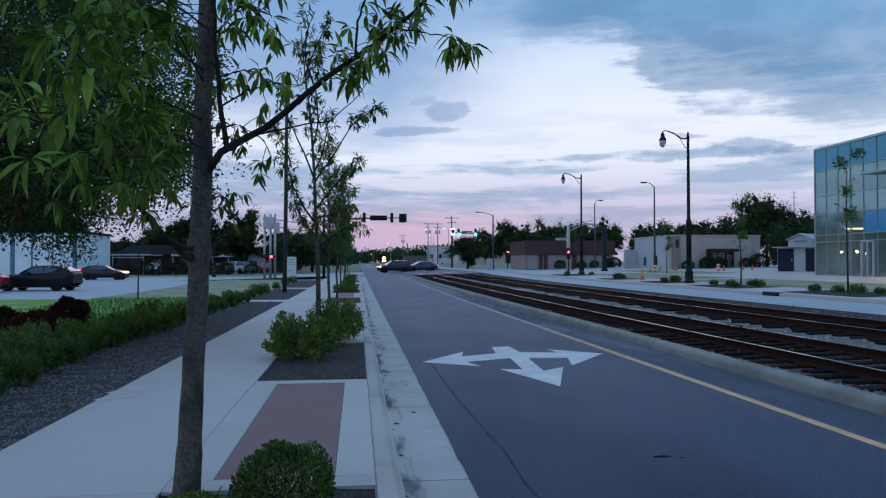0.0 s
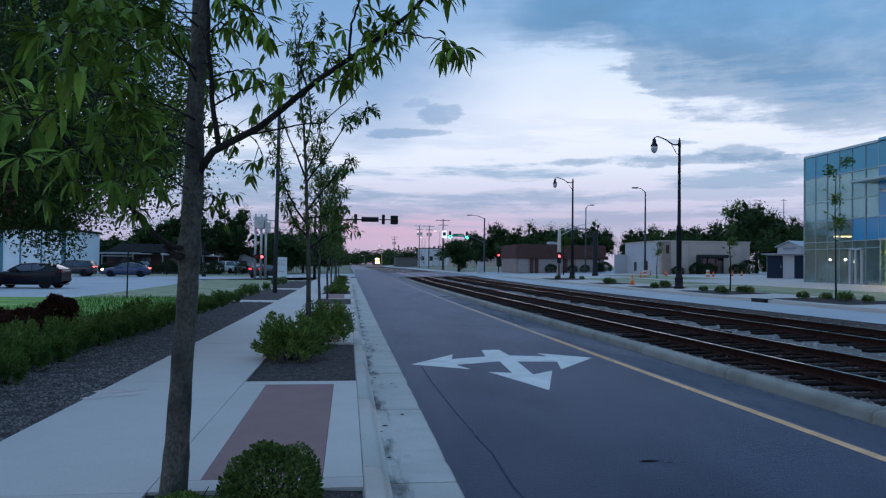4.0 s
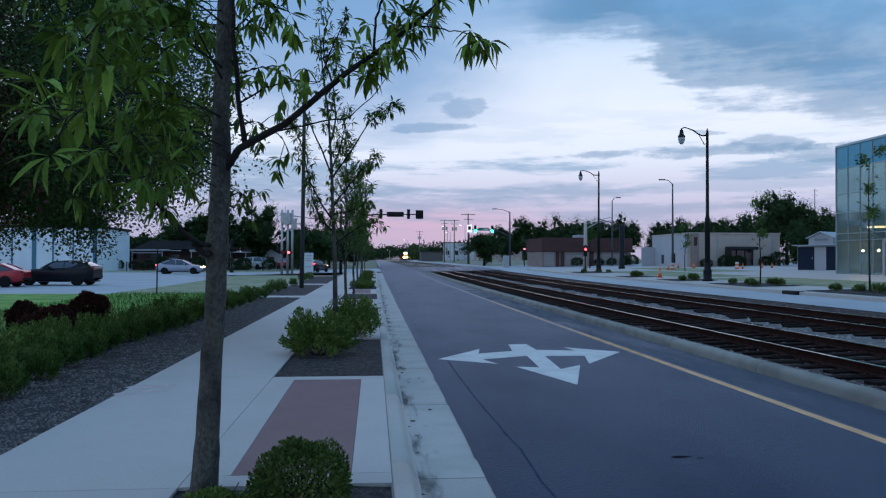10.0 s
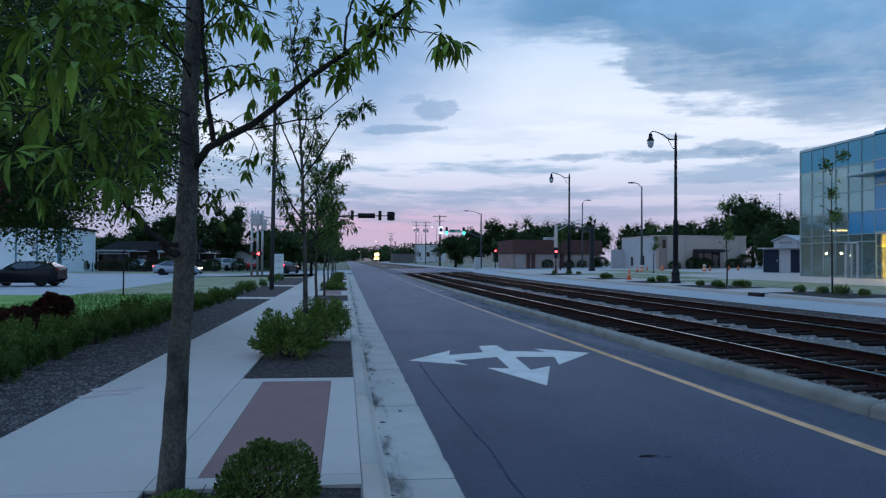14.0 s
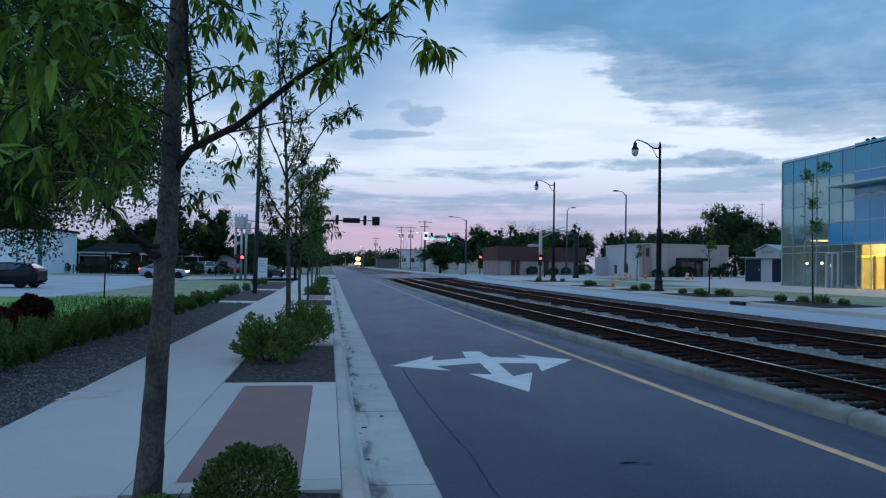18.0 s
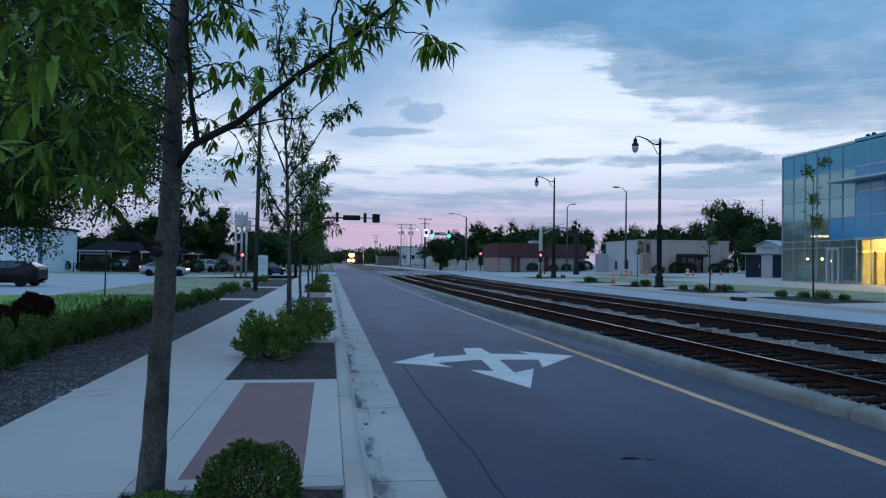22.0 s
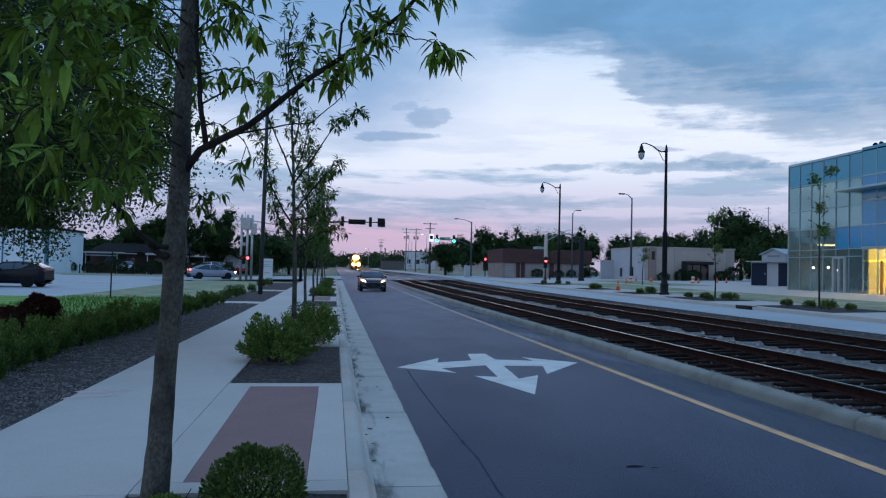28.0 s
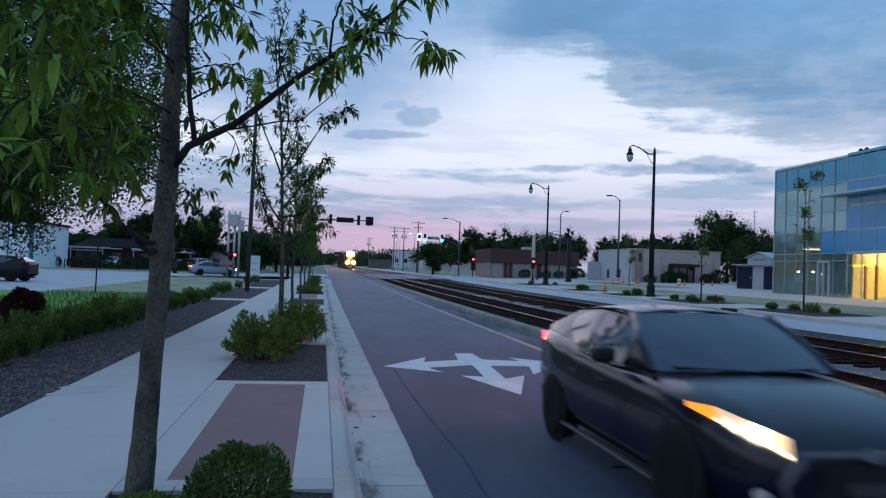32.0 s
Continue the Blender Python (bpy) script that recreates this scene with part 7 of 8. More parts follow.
    for y, z, w2 in ((3.0, 1.0, 0.5), (6.2, 0.9, 0.35)):
        bm = bmesh.new()
        box(bm, -0.10, -0.062, y, y + w2 * 2, z - 0.5, z + 0.5, 0)
        part("window", bm, DARKGLASS, ob)
    bm = bmesh.new()
    box(bm, 0.6, 0.95, -0.30, -0.26, 2.3, 3.2, 0)
    part("sign_panel", bm, material("sign_brown", (0.07, 0.04, 0.035), 0.7), ob, "dark sign panel")
    for x in (3.3, 9.3):
        bm = bmesh.new()
        box(bm, x, x + 0.08, -0.08, 0, 0, 3.5, 0)
        part("downpipe", bm, STEEL, ob)
    # red-brown building
    gx, gy = 22.1, 97.2
    ob = thing("low_building", (gx, gy, gz(27, 97)), "single-storey red-brown building with pale shutters", "building")
    wall_box("wall", 0, 12.1, 0.0, 9.5, -0.6, 3.4, material("tan_masonry", (0.29, 0.215, 0.195), 0.9, vary=0.15, scale=1, fine=20, bump=0.2), ob)
    wall_box("fascia", -0.12, 12.2, -0.35, 9.6, 1.95, 3.75, BRICKWALL, ob, "deep red-brown fascia band")
    wall_box("roof", 0.2, 11.9, 0.1, 9.3, 3.75, 3.82, ROOF, ob)
    wall_box("roof_unit", 5.2, 6.2, 2, 4, 3.82, 4.25, STUCCO_W, ob, "white roof air unit")
    for a, b in ((0.3, 1.6), (3.2, 6.2), (8.2, 10.9)):
        bm = bmesh.new()
        box(bm, a, b, -0.06, 0.0, 0.0, 1.9, 0.01)
        sh = part("shutter", bm, material("shutter_metal", (0.33, 0.27, 0.25), 0.7, vary=0.12, scale=1), ob, "pale roller shutter")
        for k in range(8):
            bm = bmesh.new()
            box(bm, a + 0.03, b - 0.03, -0.075, -0.06, 0.1 + 0.22 * k, 0.13 + 0.22 * k, 0)
            part("rib", bm, STUCCO_W, sh)
    for a in (1.85, 2.5, 6.5, 11.0):
        bm = bmesh.new()
        box(bm, a, a + 0.5, -0.05, 0.0, -0.1, 1.92, 0)
        part("door", bm, BRICKWALL, ob, "dark red-brown door")
    # white clad building across the parking ground
    ob = thing("white_building", (-64.4, 96, gz(-40, 96)), "white metal-clad building across the parking ground", "building")
    wall_box("wall", 0, 30.4, 0, 12, -0.4, 5.2, material("white_cladding", (0.78, 0.84, 0.90), 0.6, vary=0.10, scale=0.5), ob)
    wall_box("roof", -0.2, 30.6, -0.3, 12.3, 5.2, 5.5, ROOF, ob)
    for k in range(13):
        bm = bmesh.new()
        x = 1.0 + 2.4 * k
        box(bm, x, x + (0.5 if k % 3 == 0 else 0.16), -0.09, 0.0, 0, 5.2, 0)
        part("rib", bm, material("teal_trim", (0.10, 0.22, 0.28), 0.6), ob, "teal vertical trim")
    # dark low house
    ob = thing("low_house", (-35, 112, gz(-25, 112)), "dark low house with a long roof behind the side street", "house")
    dark_wall = material("dark_wall", (0.10, 0.075, 0.075), 0.9)
    wall_box("wall", 0, 13.4, 2.4, 9, -0.4, 2.7, dark_wall, ob)
    wall_box("low_wall", 0, 3.6, -0.2, 0.05, -0.4, 1.25, BRICKWALL, ob, "low red-brown masonry wall")
    bm = bmesh.new()
    for x0, x1, zt in ((0.9, 8.6, 4.1), (8.9, 13.8, 3.5)):
        quad(bm, [(x0 - 0.6, -0.8, 2.75), (x1 + 0.6, -0.8, 2.75), (x1 - 0.7, 4, zt), (x0 + 0.7, 4, zt)])
        quad(bm, [(x0 + 0.7, 4, zt), (x1 - 0.7, 4, zt), (x1 + 0.6, 9.4, 2.75), (x0 - 0.6, 9.4, 2.75)])
        quad(bm, [(x1 + 0.6, -0.8, 2.75), (x1 + 0.6, 9.4, 2.75), (x1 - 0.7, 4, zt)])
        quad(bm, [(x0 - 0.6, 9.4, 2.75), (x0 - 0.6, -0.8, 2.75), (x0 + 0.7, 4, zt)])
    bmesh.ops.solidify(bm, geom=bm.faces[:], thickness=0.08)
    part("roof", bm, ROOF, ob)
    for x0, x1, z0, z1 in ((-0.2, 5.6, 2.50, 2.72), (0.4, 4.6, 2.14, 2.26), (4.4, 7.2, 2.48, 2.60), (8.4, 11.2, 2.40, 2.70)):
        wall_box("fascia", x0, x1, -0.95, -0.83, z0, z1, STUCCO_W, ob, "white eaves board")
    for x in (0.3, 4.5, 8.6, 11.0):
        wall_box("porch_post", x, x + 0.10, -0.9, -0.76, -0.3, 2.7, STUCCO_W, ob, "pale porch post")
    for k in (2, 5, 9):
        bm = bmesh.new()
        box(bm, k, k + 1.2, 2.33, 2.4, 0.9, 2.0, 0)
        part("window", bm, DARKGLASS, ob)
    # small pale gabled house and a grey lean-to among the trees
    ob = thing("small_house", (-18.4, 124, gz(-18, 124)), "small pale gabled house among the dark trees", "house")
    bm = bmesh.new()
    quad(bm, [(0, 0, -0.4), (3.4, 0, -0.4), (3.4, 0, 2.0), (1.7, 0, 2.9), (0, 0, 2.0)])
    g = bmesh.ops.extrude_face_region(bm, geom=bm.faces[:])
    bmesh.ops.translate(bm, vec=(0, 6.0, 0), verts=[v for v in g["geom"] if isinstance(v, bmesh.types.BMVert)])
    bmesh.ops.recalc_face_normals(bm, faces=bm.faces)
    part("wall", bm, STUCCO_W, ob)
    bm = bmesh.new()
    quad(bm, [(1.7, -0.3, 3.0), (1.7, 6.3, 3.0), (-0.35, 6.3, 1.92), (-0.35, -0.3, 1.92)])
    quad(bm, [(1.7, -0.3, 3.0), (3.75, -0.3, 1.92), (3.75, 6.3, 1.92), (1.7, 6.3, 3.0)])
    bmesh.ops.solidify(bm, geom=bm.faces[:], thickness=0.08)
    part("roof", bm, ROOF, ob)
    wall_box("window", 1.1, 2.2, -0.05, 0.02, 0.6, 1.7, DARKGLASS, ob)
    ob = thing("lean_to", (-23.6, 114, gz(-23, 114)), "grey open lean-to beside the low house", "shed")
    wall_box("back_wall", 0, 4.6, 3.0, 3.2, -0.3, 2.3, dark_wall, ob)
    wall_box("roof", -0.2, 4.8, -0.2, 3.3, 2.3, 2.45, STEEL, ob)
    for x in (0.0, 2.2, 4.46):
        wall_box("post", x, x + 0.12, 0.0, 0.12, -0.3, 2.3, STUCCO_W, ob)
    ob = thing("crate", (-21.6, 112.6, gz(-21, 112.6)), "pale slatted crate standing by the lean-to", "crate")
    for k in range(5):
        wall_box("slat", 0, 1.5, -0.05, 0.0, 0.1 + 0.26 * k, 0.30 + 0.26 * k, STUCCO, ob)
    wall_box("crate_body", 0.03, 1.47, 0.0, 1.2, 0.02, 1.4, dark_wall, ob)
    # distant sheds along the railway
    for x0, x1, y, z, h, mat, label in ((30.8, 44.7, 330, 0, 7.6, material("shed_white", (0.64, 0.65, 0.68), 0.8, vary=0.1, scale=0.3), "distant long white industrial shed"), (19.0, 27.6, 300, 0, 3.6, material("grey_shed_wall", (0.13, 0.12, 0.115), 0.9), "distant grey shed by the railway"), (42, 60, 300, 0, 6, STUCCO, "distant tan shed with a flat roof"), (-26, -12, 150, 0, 4, material("dark_wall", (0, 0, 0)), "distant dark house among trees")):
        ob = thing("distant_shed", (x0, y, gz(x0, y)), label, "shed")
        wall_box("wall", 0, x1 - x0, 0, 14, -0.5, h, mat, ob)
        wall_box("roof", -0.3, x1 - x0 + 0.3, -0.3, 14.3, h, h + 0.3, ROOF, ob)
        for k in range(int((x1 - x0) / 4) if x0 > 29 or x0 < 0 else 0):
            bm = bmesh.new()
            box(bm, 1 + 4 * k, 2.5 + 4 * k, -0.06, 0, h * 0.3, h * 0.55, 0)
            part("window", bm, DARKGLASS, ob)
    # chain fence posts and rail at the back of the verge
    ob = thing("fence", (-13.5, 92.5, gz(-13.5, 92.5)), "low dark rail fence behind the side street", "fence")
    for k in range(9):
        bm = bmesh.new()
        box(bm, -16 + 2 * k, -15.9 + 2 * k, 0, 0.08, 0, 1.1, 0)
        part("post", bm, IRON, ob)
    bm = bmesh.new()
    box(bm, -16, 0.1, -0.02, 0.0, 0.97, 1.01, 0)
    part("rail", bm, IRON, ob)


make_low_buildings()


# ---- vehicles: local x points forward, y to the left, origin on the ground below the middle ----
def loft(bm, secs, mi=0):
    rows = [[bm.verts.new(p) for p in s] for s in secs]
    for a, b in zip(rows, rows[1:]):
        for i in range(len(a) - 1):
            f = bm.faces.new((a[i], a[i + 1], b[i + 1], b[i]))
            f.material_index = mi
            f.smooth = True
    return rows


def mirror_section(pts):
    """pts from the sill up to the centre line on the left; returns the full section."""
    return pts + [(x, -y, z) for x, y, z in pts[-2::-1]]


STYLES = {
    # stations: x, half width, bottom, deck height; roof line: x, height, half width; wheels
    "hatch": dict(
        body=[(-2.12, 0.66, 0.42, 0.90), (-2.07, 0.79, 0.32, 1.05), (-1.85, 0.87, 0.25, 1.08), (-1.35, 0.91, 0.21, 1.05), (-0.6, 0.89, 0.20, 0.99), (0.3, 0.885, 0.20, 0.95), (0.95, 0.89, 0.20, 0.93), (1.25, 0.895, 0.21, 0.915), (1.60, 0.875, 0.22, 0.86), (1.88, 0.80, 0.22, 0.77), (2.04, 0.66, 0.24, 0.69), (2.11, 0.46, 0.30, 0.60)],
        cowl=(0.76, 0.965, 0.80), head=(0.06, 1.37, 0.635), tail=(-1.42, 1.335, 0.58), hatch=(-2.0, 1.09, 0.68), top=1.425, wheels=(-1.30, 1.35, 0.335), W=0.895),
    "sedan": dict(
        body=[(-2.36, 0.62, 0.45, 0.85), (-2.30, 0.76, 0.34, 0.98), (-2.0, 0.87, 0.27, 1.02), (-1.40, 0.905, 0.22, 1.0), (-0.6, 0.905, 0.21, 0.97), (0.4, 0.905, 0.21, 0.95), (1.0, 0.905, 0.21, 0.94), (1.45, 0.90, 0.22, 0.90), (1.9, 0.87, 0.22, 0.82), (2.22, 0.76, 0.24, 0.72), (2.38, 0.55, 0.32, 0.60)],
        cowl=(1.10, 0.94, 0.80), head=(0.22, 1.42, 0.60), tail=(-0.95, 1.41, 0.58), hatch=(-1.85, 1.01, 0.72), top=1.46, wheels=(-1.42, 1.45, 0.33), W=0.905),
    "suv": dict(
        body=[(-2.32, 0.72, 0.45, 0.98), (-2.28, 0.84, 0.38, 1.08), (-2.0, 0.91, 0.33, 1.10), (-1.4, 0.93, 0.29, 1.09), (-0.5, 0.93, 0.28, 1.07), (0.4, 0.93, 0.28, 1.06), (1.0, 0.93, 0.28, 1.05), (1.5, 0.92, 0.29, 1.02), (1.95, 0.88, 0.30, 0.94), (2.22, 0.78, 0.32, 0.84), (2.34, 0.58, 0.38, 0.72)],
        cowl=(1.15, 1.05, 0.82), head=(0.42, 1.62, 0.64), tail=(-1.95, 1.60, 0.62), hatch=(-2.24, 1.10, 0.76), top=1.69, wheels=(-1.42, 1.45, 0.37), W=0.93),
}


def make_car(style, name, label, colour, group="", lamps_on=True, dark_rims=False, braking=False):
    S = STYLES[style]
    ob = thing(name, (0, 0, 0), label, "car", group)
    body = S["body"]
    W = S["W"]
    bm = bmesh.new()
    secs = []
    for x, w, zb, zd in body:
        sh = zd - 0.05
        mid = zb + (sh - zb) * 0.5
        pts = [(x, w * 0.70, zb), (x, w * 0.93, zb + 0.05), (x, w * 0.985, zb + (sh - zb) * 0.22), (x, w, mid), (x, w * 0.985, sh - 0.10), (x, w * 0.965, sh - 0.02), (x, w * 0.90, zd - 0.012), (x, w * 0.62, zd + 0.012), (x, w * 0.30, zd + 0.024), (x, 0.0, zd + 0.028)]
        secs.append(mirror_section(pts))
    rows = loft(bm, secs)
    bm.faces.new(rows[0])
    bm.faces.new(rows[-1][::-1])
    bmesh.ops.recalc_face_normals(bm, faces=bm.faces)
    part("body", bm, colour, ob)
    (cx, cz, cw), (hx, hz, hw), (tx, tz, tw), (bx, bz, bw) = S["cowl"], S["head"], S["tail"], S["hatch"]
    top = S["top"]

    def arc(x, z, w, n=8, crown=0.03):
        return [(x, w * math.cos(math.pi * k / n), z + crown * math.sin(math.pi * k / n)) for k in range(n + 1)]
    # roof panel
    bm = bmesh.new()
    st = []
    for k in range(9):
        u = k / 8
        x = tx + (hx - tx) * u
        z = (tz + (hz - tz) * u) + (top - max(hz, tz)) * math.sin(math.pi * min(max(u, 0), 1)) * 0.9
        w = tw + (hw - tw) * u + 0.03 * math.sin(math.pi * u)
        st.append([(x, w * 1.03 * c, z - 0.02 + 0.05 * (1 - c * c)) for c in [1 - 2 * i / 10 for i in range(11)]])
    loft(bm, st)
    bmesh.ops.solidify(bm, geom=bm.faces[:], thickness=0.03)
    part("roof", bm, colour, ob)
    # glass
    bm = bmesh.new()
    loft(bm, [[(cx + (hx - cx) * u + 0.04 * math.sin(math.pi * u) + 0.10 * (1 - c * c) * (1 - 0.6 * u), (cw + (hw - cw) * u) * c, cz + (hz - cz) * u + 0.02 * (1 - c * c)) for c in [1 - 2 * i / 10 for i in range(11)]] for u in (0, 0.25, 0.5, 0.75, 1.0)])
    part("windscreen", bm, CARGLASS, ob, "tinted windscreen")
    bm = bmesh.new()
    loft(bm, [[(bx + (tx - bx) * u - 0.04 * math.sin(math.pi * u), (bw + (tw - bw) * u) * c, bz + (tz - bz) * u + 0.02 * (1 - c * c)) for c in [1 - 2 * i / 8 for i in range(9)]] for u in (0, 0.33, 0.66, 1.0)])
    part("rear_window", bm, CARGLASS, ob, "tinted rear window")
    belt = body[5][3] - 0.03
    for s in (1, -1):
        bm = bmesh.new()
        lo = [(cx - 0.02, cw, cz), (cx - 0.7, W * 0.945, belt + 0.01), (-0.3, W * 0.95, belt + 0.03), ((bx + tx) / 2, W * 0.93, belt + 0.06), (bx + 0.06, bw * 1.06, bz)]
        hi = [(cx - 0.06, cw - 0.01, cz + 0.03), (hx - 0.02, hw * 1.02, hz - 0.02), ((hx + tx) / 2, (hw + tw) / 2 * 1.06, top - 0.05), (tx + 0.05, tw * 1.04, tz - 0.02), (bx + 0.10, bw * 1.05, bz + 0.05)]
        mid = [tuple((a[i] + b[i]) / 2 + (0.02 if i == 1 else 0) for i in range(3)) for a, b in zip(lo, hi)]
        if style == "hatch":
            # painted cabin side with the panes set into it
            loft(bm, [[(x, y * s, z) for x, y, z in q] for q in (lo, mid, hi)])
            part("cabin_side", bm, colour, ob)

            def skin(u, v):
                a, b, c = (along(q, u)[0] for q in (lo, mid, hi))
                p = a.lerp(b, v * 2) if v < 0.5 else b.lerp(c, v * 2 - 1)
                return (p.x, (p.y + 0.012) * s, p.z)
            for ua, ub in ((0.16, 0.47), (0.485, 0.74)):
                bm = bmesh.new()
                cols = []
                for i in range(7):
                    u = ua + (ub - ua) * i / 6
                    low = 0.08 + 0.55 * max(0, (u - 0.52) / 0.22) ** 2
                    high = 0.94 - 0.12 * max(0, (u - 0.60) / 0.14) ** 2
                    cols.append([skin(u, low + (high - low) * k / 5) for k in range(6)])
                loft(bm, cols)
                part("side_window", bm, CARGLASS, ob, "dark side glass")
        else:
            loft(bm, [[(x, y * s, z) for x, y, z in q] for q in (lo, mid, hi)])
            part("side_window", bm, CARGLASS, ob, "dark side glass")
        # pillars
        for a, b, r0 in (((cx, cw * 0.99, cz), (hx, hw * 1.01, hz), 0.032), ((bx, bw * 1.02, bz), (tx, tw * 1.02, tz), 0.055), ((-0.28, W * 0.955, belt), (-0.38, (hw + tw) / 2 * 1.07, top - 0.06), 0.030))[:1 if style == "hatch" else 3]:
            bm = bmesh.new()
            a, b = Vector(a), Vector(b)
            m = (a + b) / 2 + Vector((0, 0.022, 0.015))
            tube(bm, [(p.x, p.y * s, p.z) for p in (a, m, b)], [r0, r0, r0], 8)
            part("pillar", bm, colour, ob, smooth=True)
        bm = bmesh.new()
        box(bm, cx - 0.62, cx - 0.48, min(s * W * 0.98, s * (W + 0.17)), max(s * W * 0.98, s * (W + 0.17)), belt + 0.04, belt + 0.17, 0.04)
        part("mirror", bm, BLACKTRIM if style == "hatch" else colour, ob)
        bm = bmesh.new()
        box(bm, -1.05, 1.0, min(s * (W - 0.05), s * (W + 0.012)), max(s * (W - 0.05), s * (W + 0.012)), body[4][2] - 0.01, body[4][2] + (0.022 if style == "hatch" else 0.05), 0.010)
        part("sill", bm, material("dull_silver", (0.12, 0.124, 0.135), 0.45, 0.6) if style == "hatch" else BLACKTRIM, ob)
        for hx2 in ((-0.12,) if style == "hatch" else (-0.1, -1.0)):
            bm = bmesh.new()
            box(bm, hx2, hx2 + 0.16, min(s * (W - 0.02), s * (W + 0.02)), max(s * (W - 0.02), s * (W + 0.02)), belt - 0.16, belt - 0.13, 0.006)
            part("door_handle", bm, CHROME if style != "hatch" else BLACKTRIM, ob)
        bm = bmesh.new()
        pts = [(cx - 0.35, W * 1.002, belt - 0.06), (cx - 0.40, W * 1.012, 0.55), (cx - 0.48, W * 1.0, 0.30)]
        tube(bm, [(x, y * s, z) for x, y, z in pts], [0.006] * 3, 4, False)
        part("door_gap", bm, BLACKTRIM, ob)
        # lamps: a swept strip along the front corner
        fx = body[-1][0]
        prof = [(fx - 0.03, 0.50), (fx - 0.09, 0.60), (fx - 0.19, 0.71), (fx - 0.36, 0.80), (fx - 0.62, 0.875)] if style == "hatch" else [(fx - 0.02, 0.52), (fx - 0.10, 0.64), (fx - 0.22, 0.76), (fx - 0.42, 0.86)]
        zl = body[-1][3] + (0.025 if style == "hatch" else 0.0)
        bm, am = bmesh.new(), bmesh.new()
        n = len(prof)
        lo2 = [(x + 0.014, y + 0.014, zl - 0.015 + 0.055 * k) for k, (x, y) in enumerate(prof)]
        hi2 = [(x - 0.035, y - 0.004, zl + 0.115 + 0.042 * k - (0.05 if k == n - 1 else 0)) for k, (x, y) in enumerate(prof)]
        cut = n - 1
        loft(bm, [[(x, y * s, z) for x, y, z in q[:cut]] for q in (lo2, hi2)])
        loft(am, [[(x, y * s, z) for x, y, z in q[cut - 1:]] for q in (lo2, hi2)])
        bmesh.ops.solidify(bm, geom=bm.faces[:], thickness=0.02)
        bmesh.ops.solidify(am, geom=am.faces[:], thickness=0.02)
        # on lit cars the housing itself glows, as glare round the bulb
        hl = part("headlamp", bm, HEAD_GLARE if lamps_on else LENS, ob, "headlamp housing, its glare painted in when lit")
        part("indicator", am, AMBER_ON if lamps_on and style == "hatch" else LENS, ob, "amber corner lamp")
        i = 1
        c = Vector(lo2[1]).lerp(Vector(hi2[2]), 0.5)
        bm = bmesh.new()
        bmesh.ops.create_uvsphere(bm, u_segments=14, v_segments=8, radius=0.055 if style == "hatch" else 0.072, matrix=Matrix.Translation((c.x + 0.0, c.y * s, c.z)))
        part("bulb", bm, HEAD_ON if lamps_on else LENS, hl, "lit headlamp" if lamps_on else "", True)
        if lamps_on and style == "hatch":
            bm = bmesh.new()
            q0 = [Vector(lo2[k]).lerp(Vector(hi2[k]), 0.14) + Vector((0.022, 0.022, 0.01)) for k in range(n - 1)]
            tube(bm, [(p.x, p.y * s, p.z) for p in q0], [0.010] * (n - 1), 6)
            part("light_strip", bm, LED_ON, hl, "glowing strip along the lamp's lower edge")
            for k in range(3):
                bm = bmesh.new()
                q1 = [Vector(lo2[2]).lerp(Vector(hi2[3]), 0.30 + 0.07 * k) + Vector((0.05 - 0.03 * k, 0.0, 0.0)) + Vector((-0.01, 0.028 * math.sin(a), 0.034 * math.cos(a))) for a in (0.2, 0.7, 1.2, 1.7, 2.2, 2.7)]
                tube(bm, [(p.x + 0.03, (p.y + 0.02) * s, p.z) for p in q1], [0.004] * 6, 5)
                part("light_arc", bm, LED_ON, hl, "thin glowing arc in the lamp")
        bm = bmesh.new()
        rx = body[0][0]
        tl = [(rx - 0.01, 0.48), (rx + 0.01, 0.65), (rx + 0.04, 0.74), (rx + 0.11, 0.785)]
        z0 = body[1][3] - (0.165 if style == "hatch" else 0.16)
        loft(bm, [[(x - 0.012, (y + 0.012) * s, z0 + dz + 0.02 * k) for k, (x, y) in enumerate(tl)] for dz in (0, 0.10)])
        bmesh.ops.solidify(bm, geom=bm.faces[:], thickness=0.02)
        part("tail_lamp", bm, BRAKE_ON if style == "hatch" and lamps_on else TAIL_ON if lamps_on or braking else material("tail_lens", (0.30, 0.02, 0.02), 0.2), ob, "red tail lamp")
        bm = bmesh.new()
        lathe(bm, [(0.050, 0), (0.055, 0.02), (0.03, 0.035)], 12, Matrix.Translation((fx - 0.085, s * 0.66, 0.385)) @ pose(0, 0, 0, 0, 90, 0) @ Matrix.Diagonal((0.7, 1.3, 1, 1)))
        part("fog_lamp", bm, LENS, ob)
    # front and rear faces
    fx = body[-1][0]
    bm = bmesh.new()
    gr = [(0.36, 0.25), (0.53, 0.36), (0.56, 0.47), (0.44, 0.635), (0.0, 0.65)]
    ring = [(fx + 0.035 - 0.055 * (abs(y) / 0.5) ** 2 - 0.08 * max(0, z - 0.45), s * y, z) for s, half in ((1, gr), (-1, gr[-2::-1])) for y, z in half]
    if style == "hatch":
        cen = bm.verts.new((fx + 0.035, 0, 0.42))
        vv = [bm.verts.new((x + 0.006, y, z)) for x, y, z in ring]
        for a, b in zip(vv, vv[1:] + vv[:1]):
            bm.faces.new((cen, a, b))
        part("grille", bm, BLACKTRIM, ob, "wide black hexagonal grille")
        bm = bmesh.new()
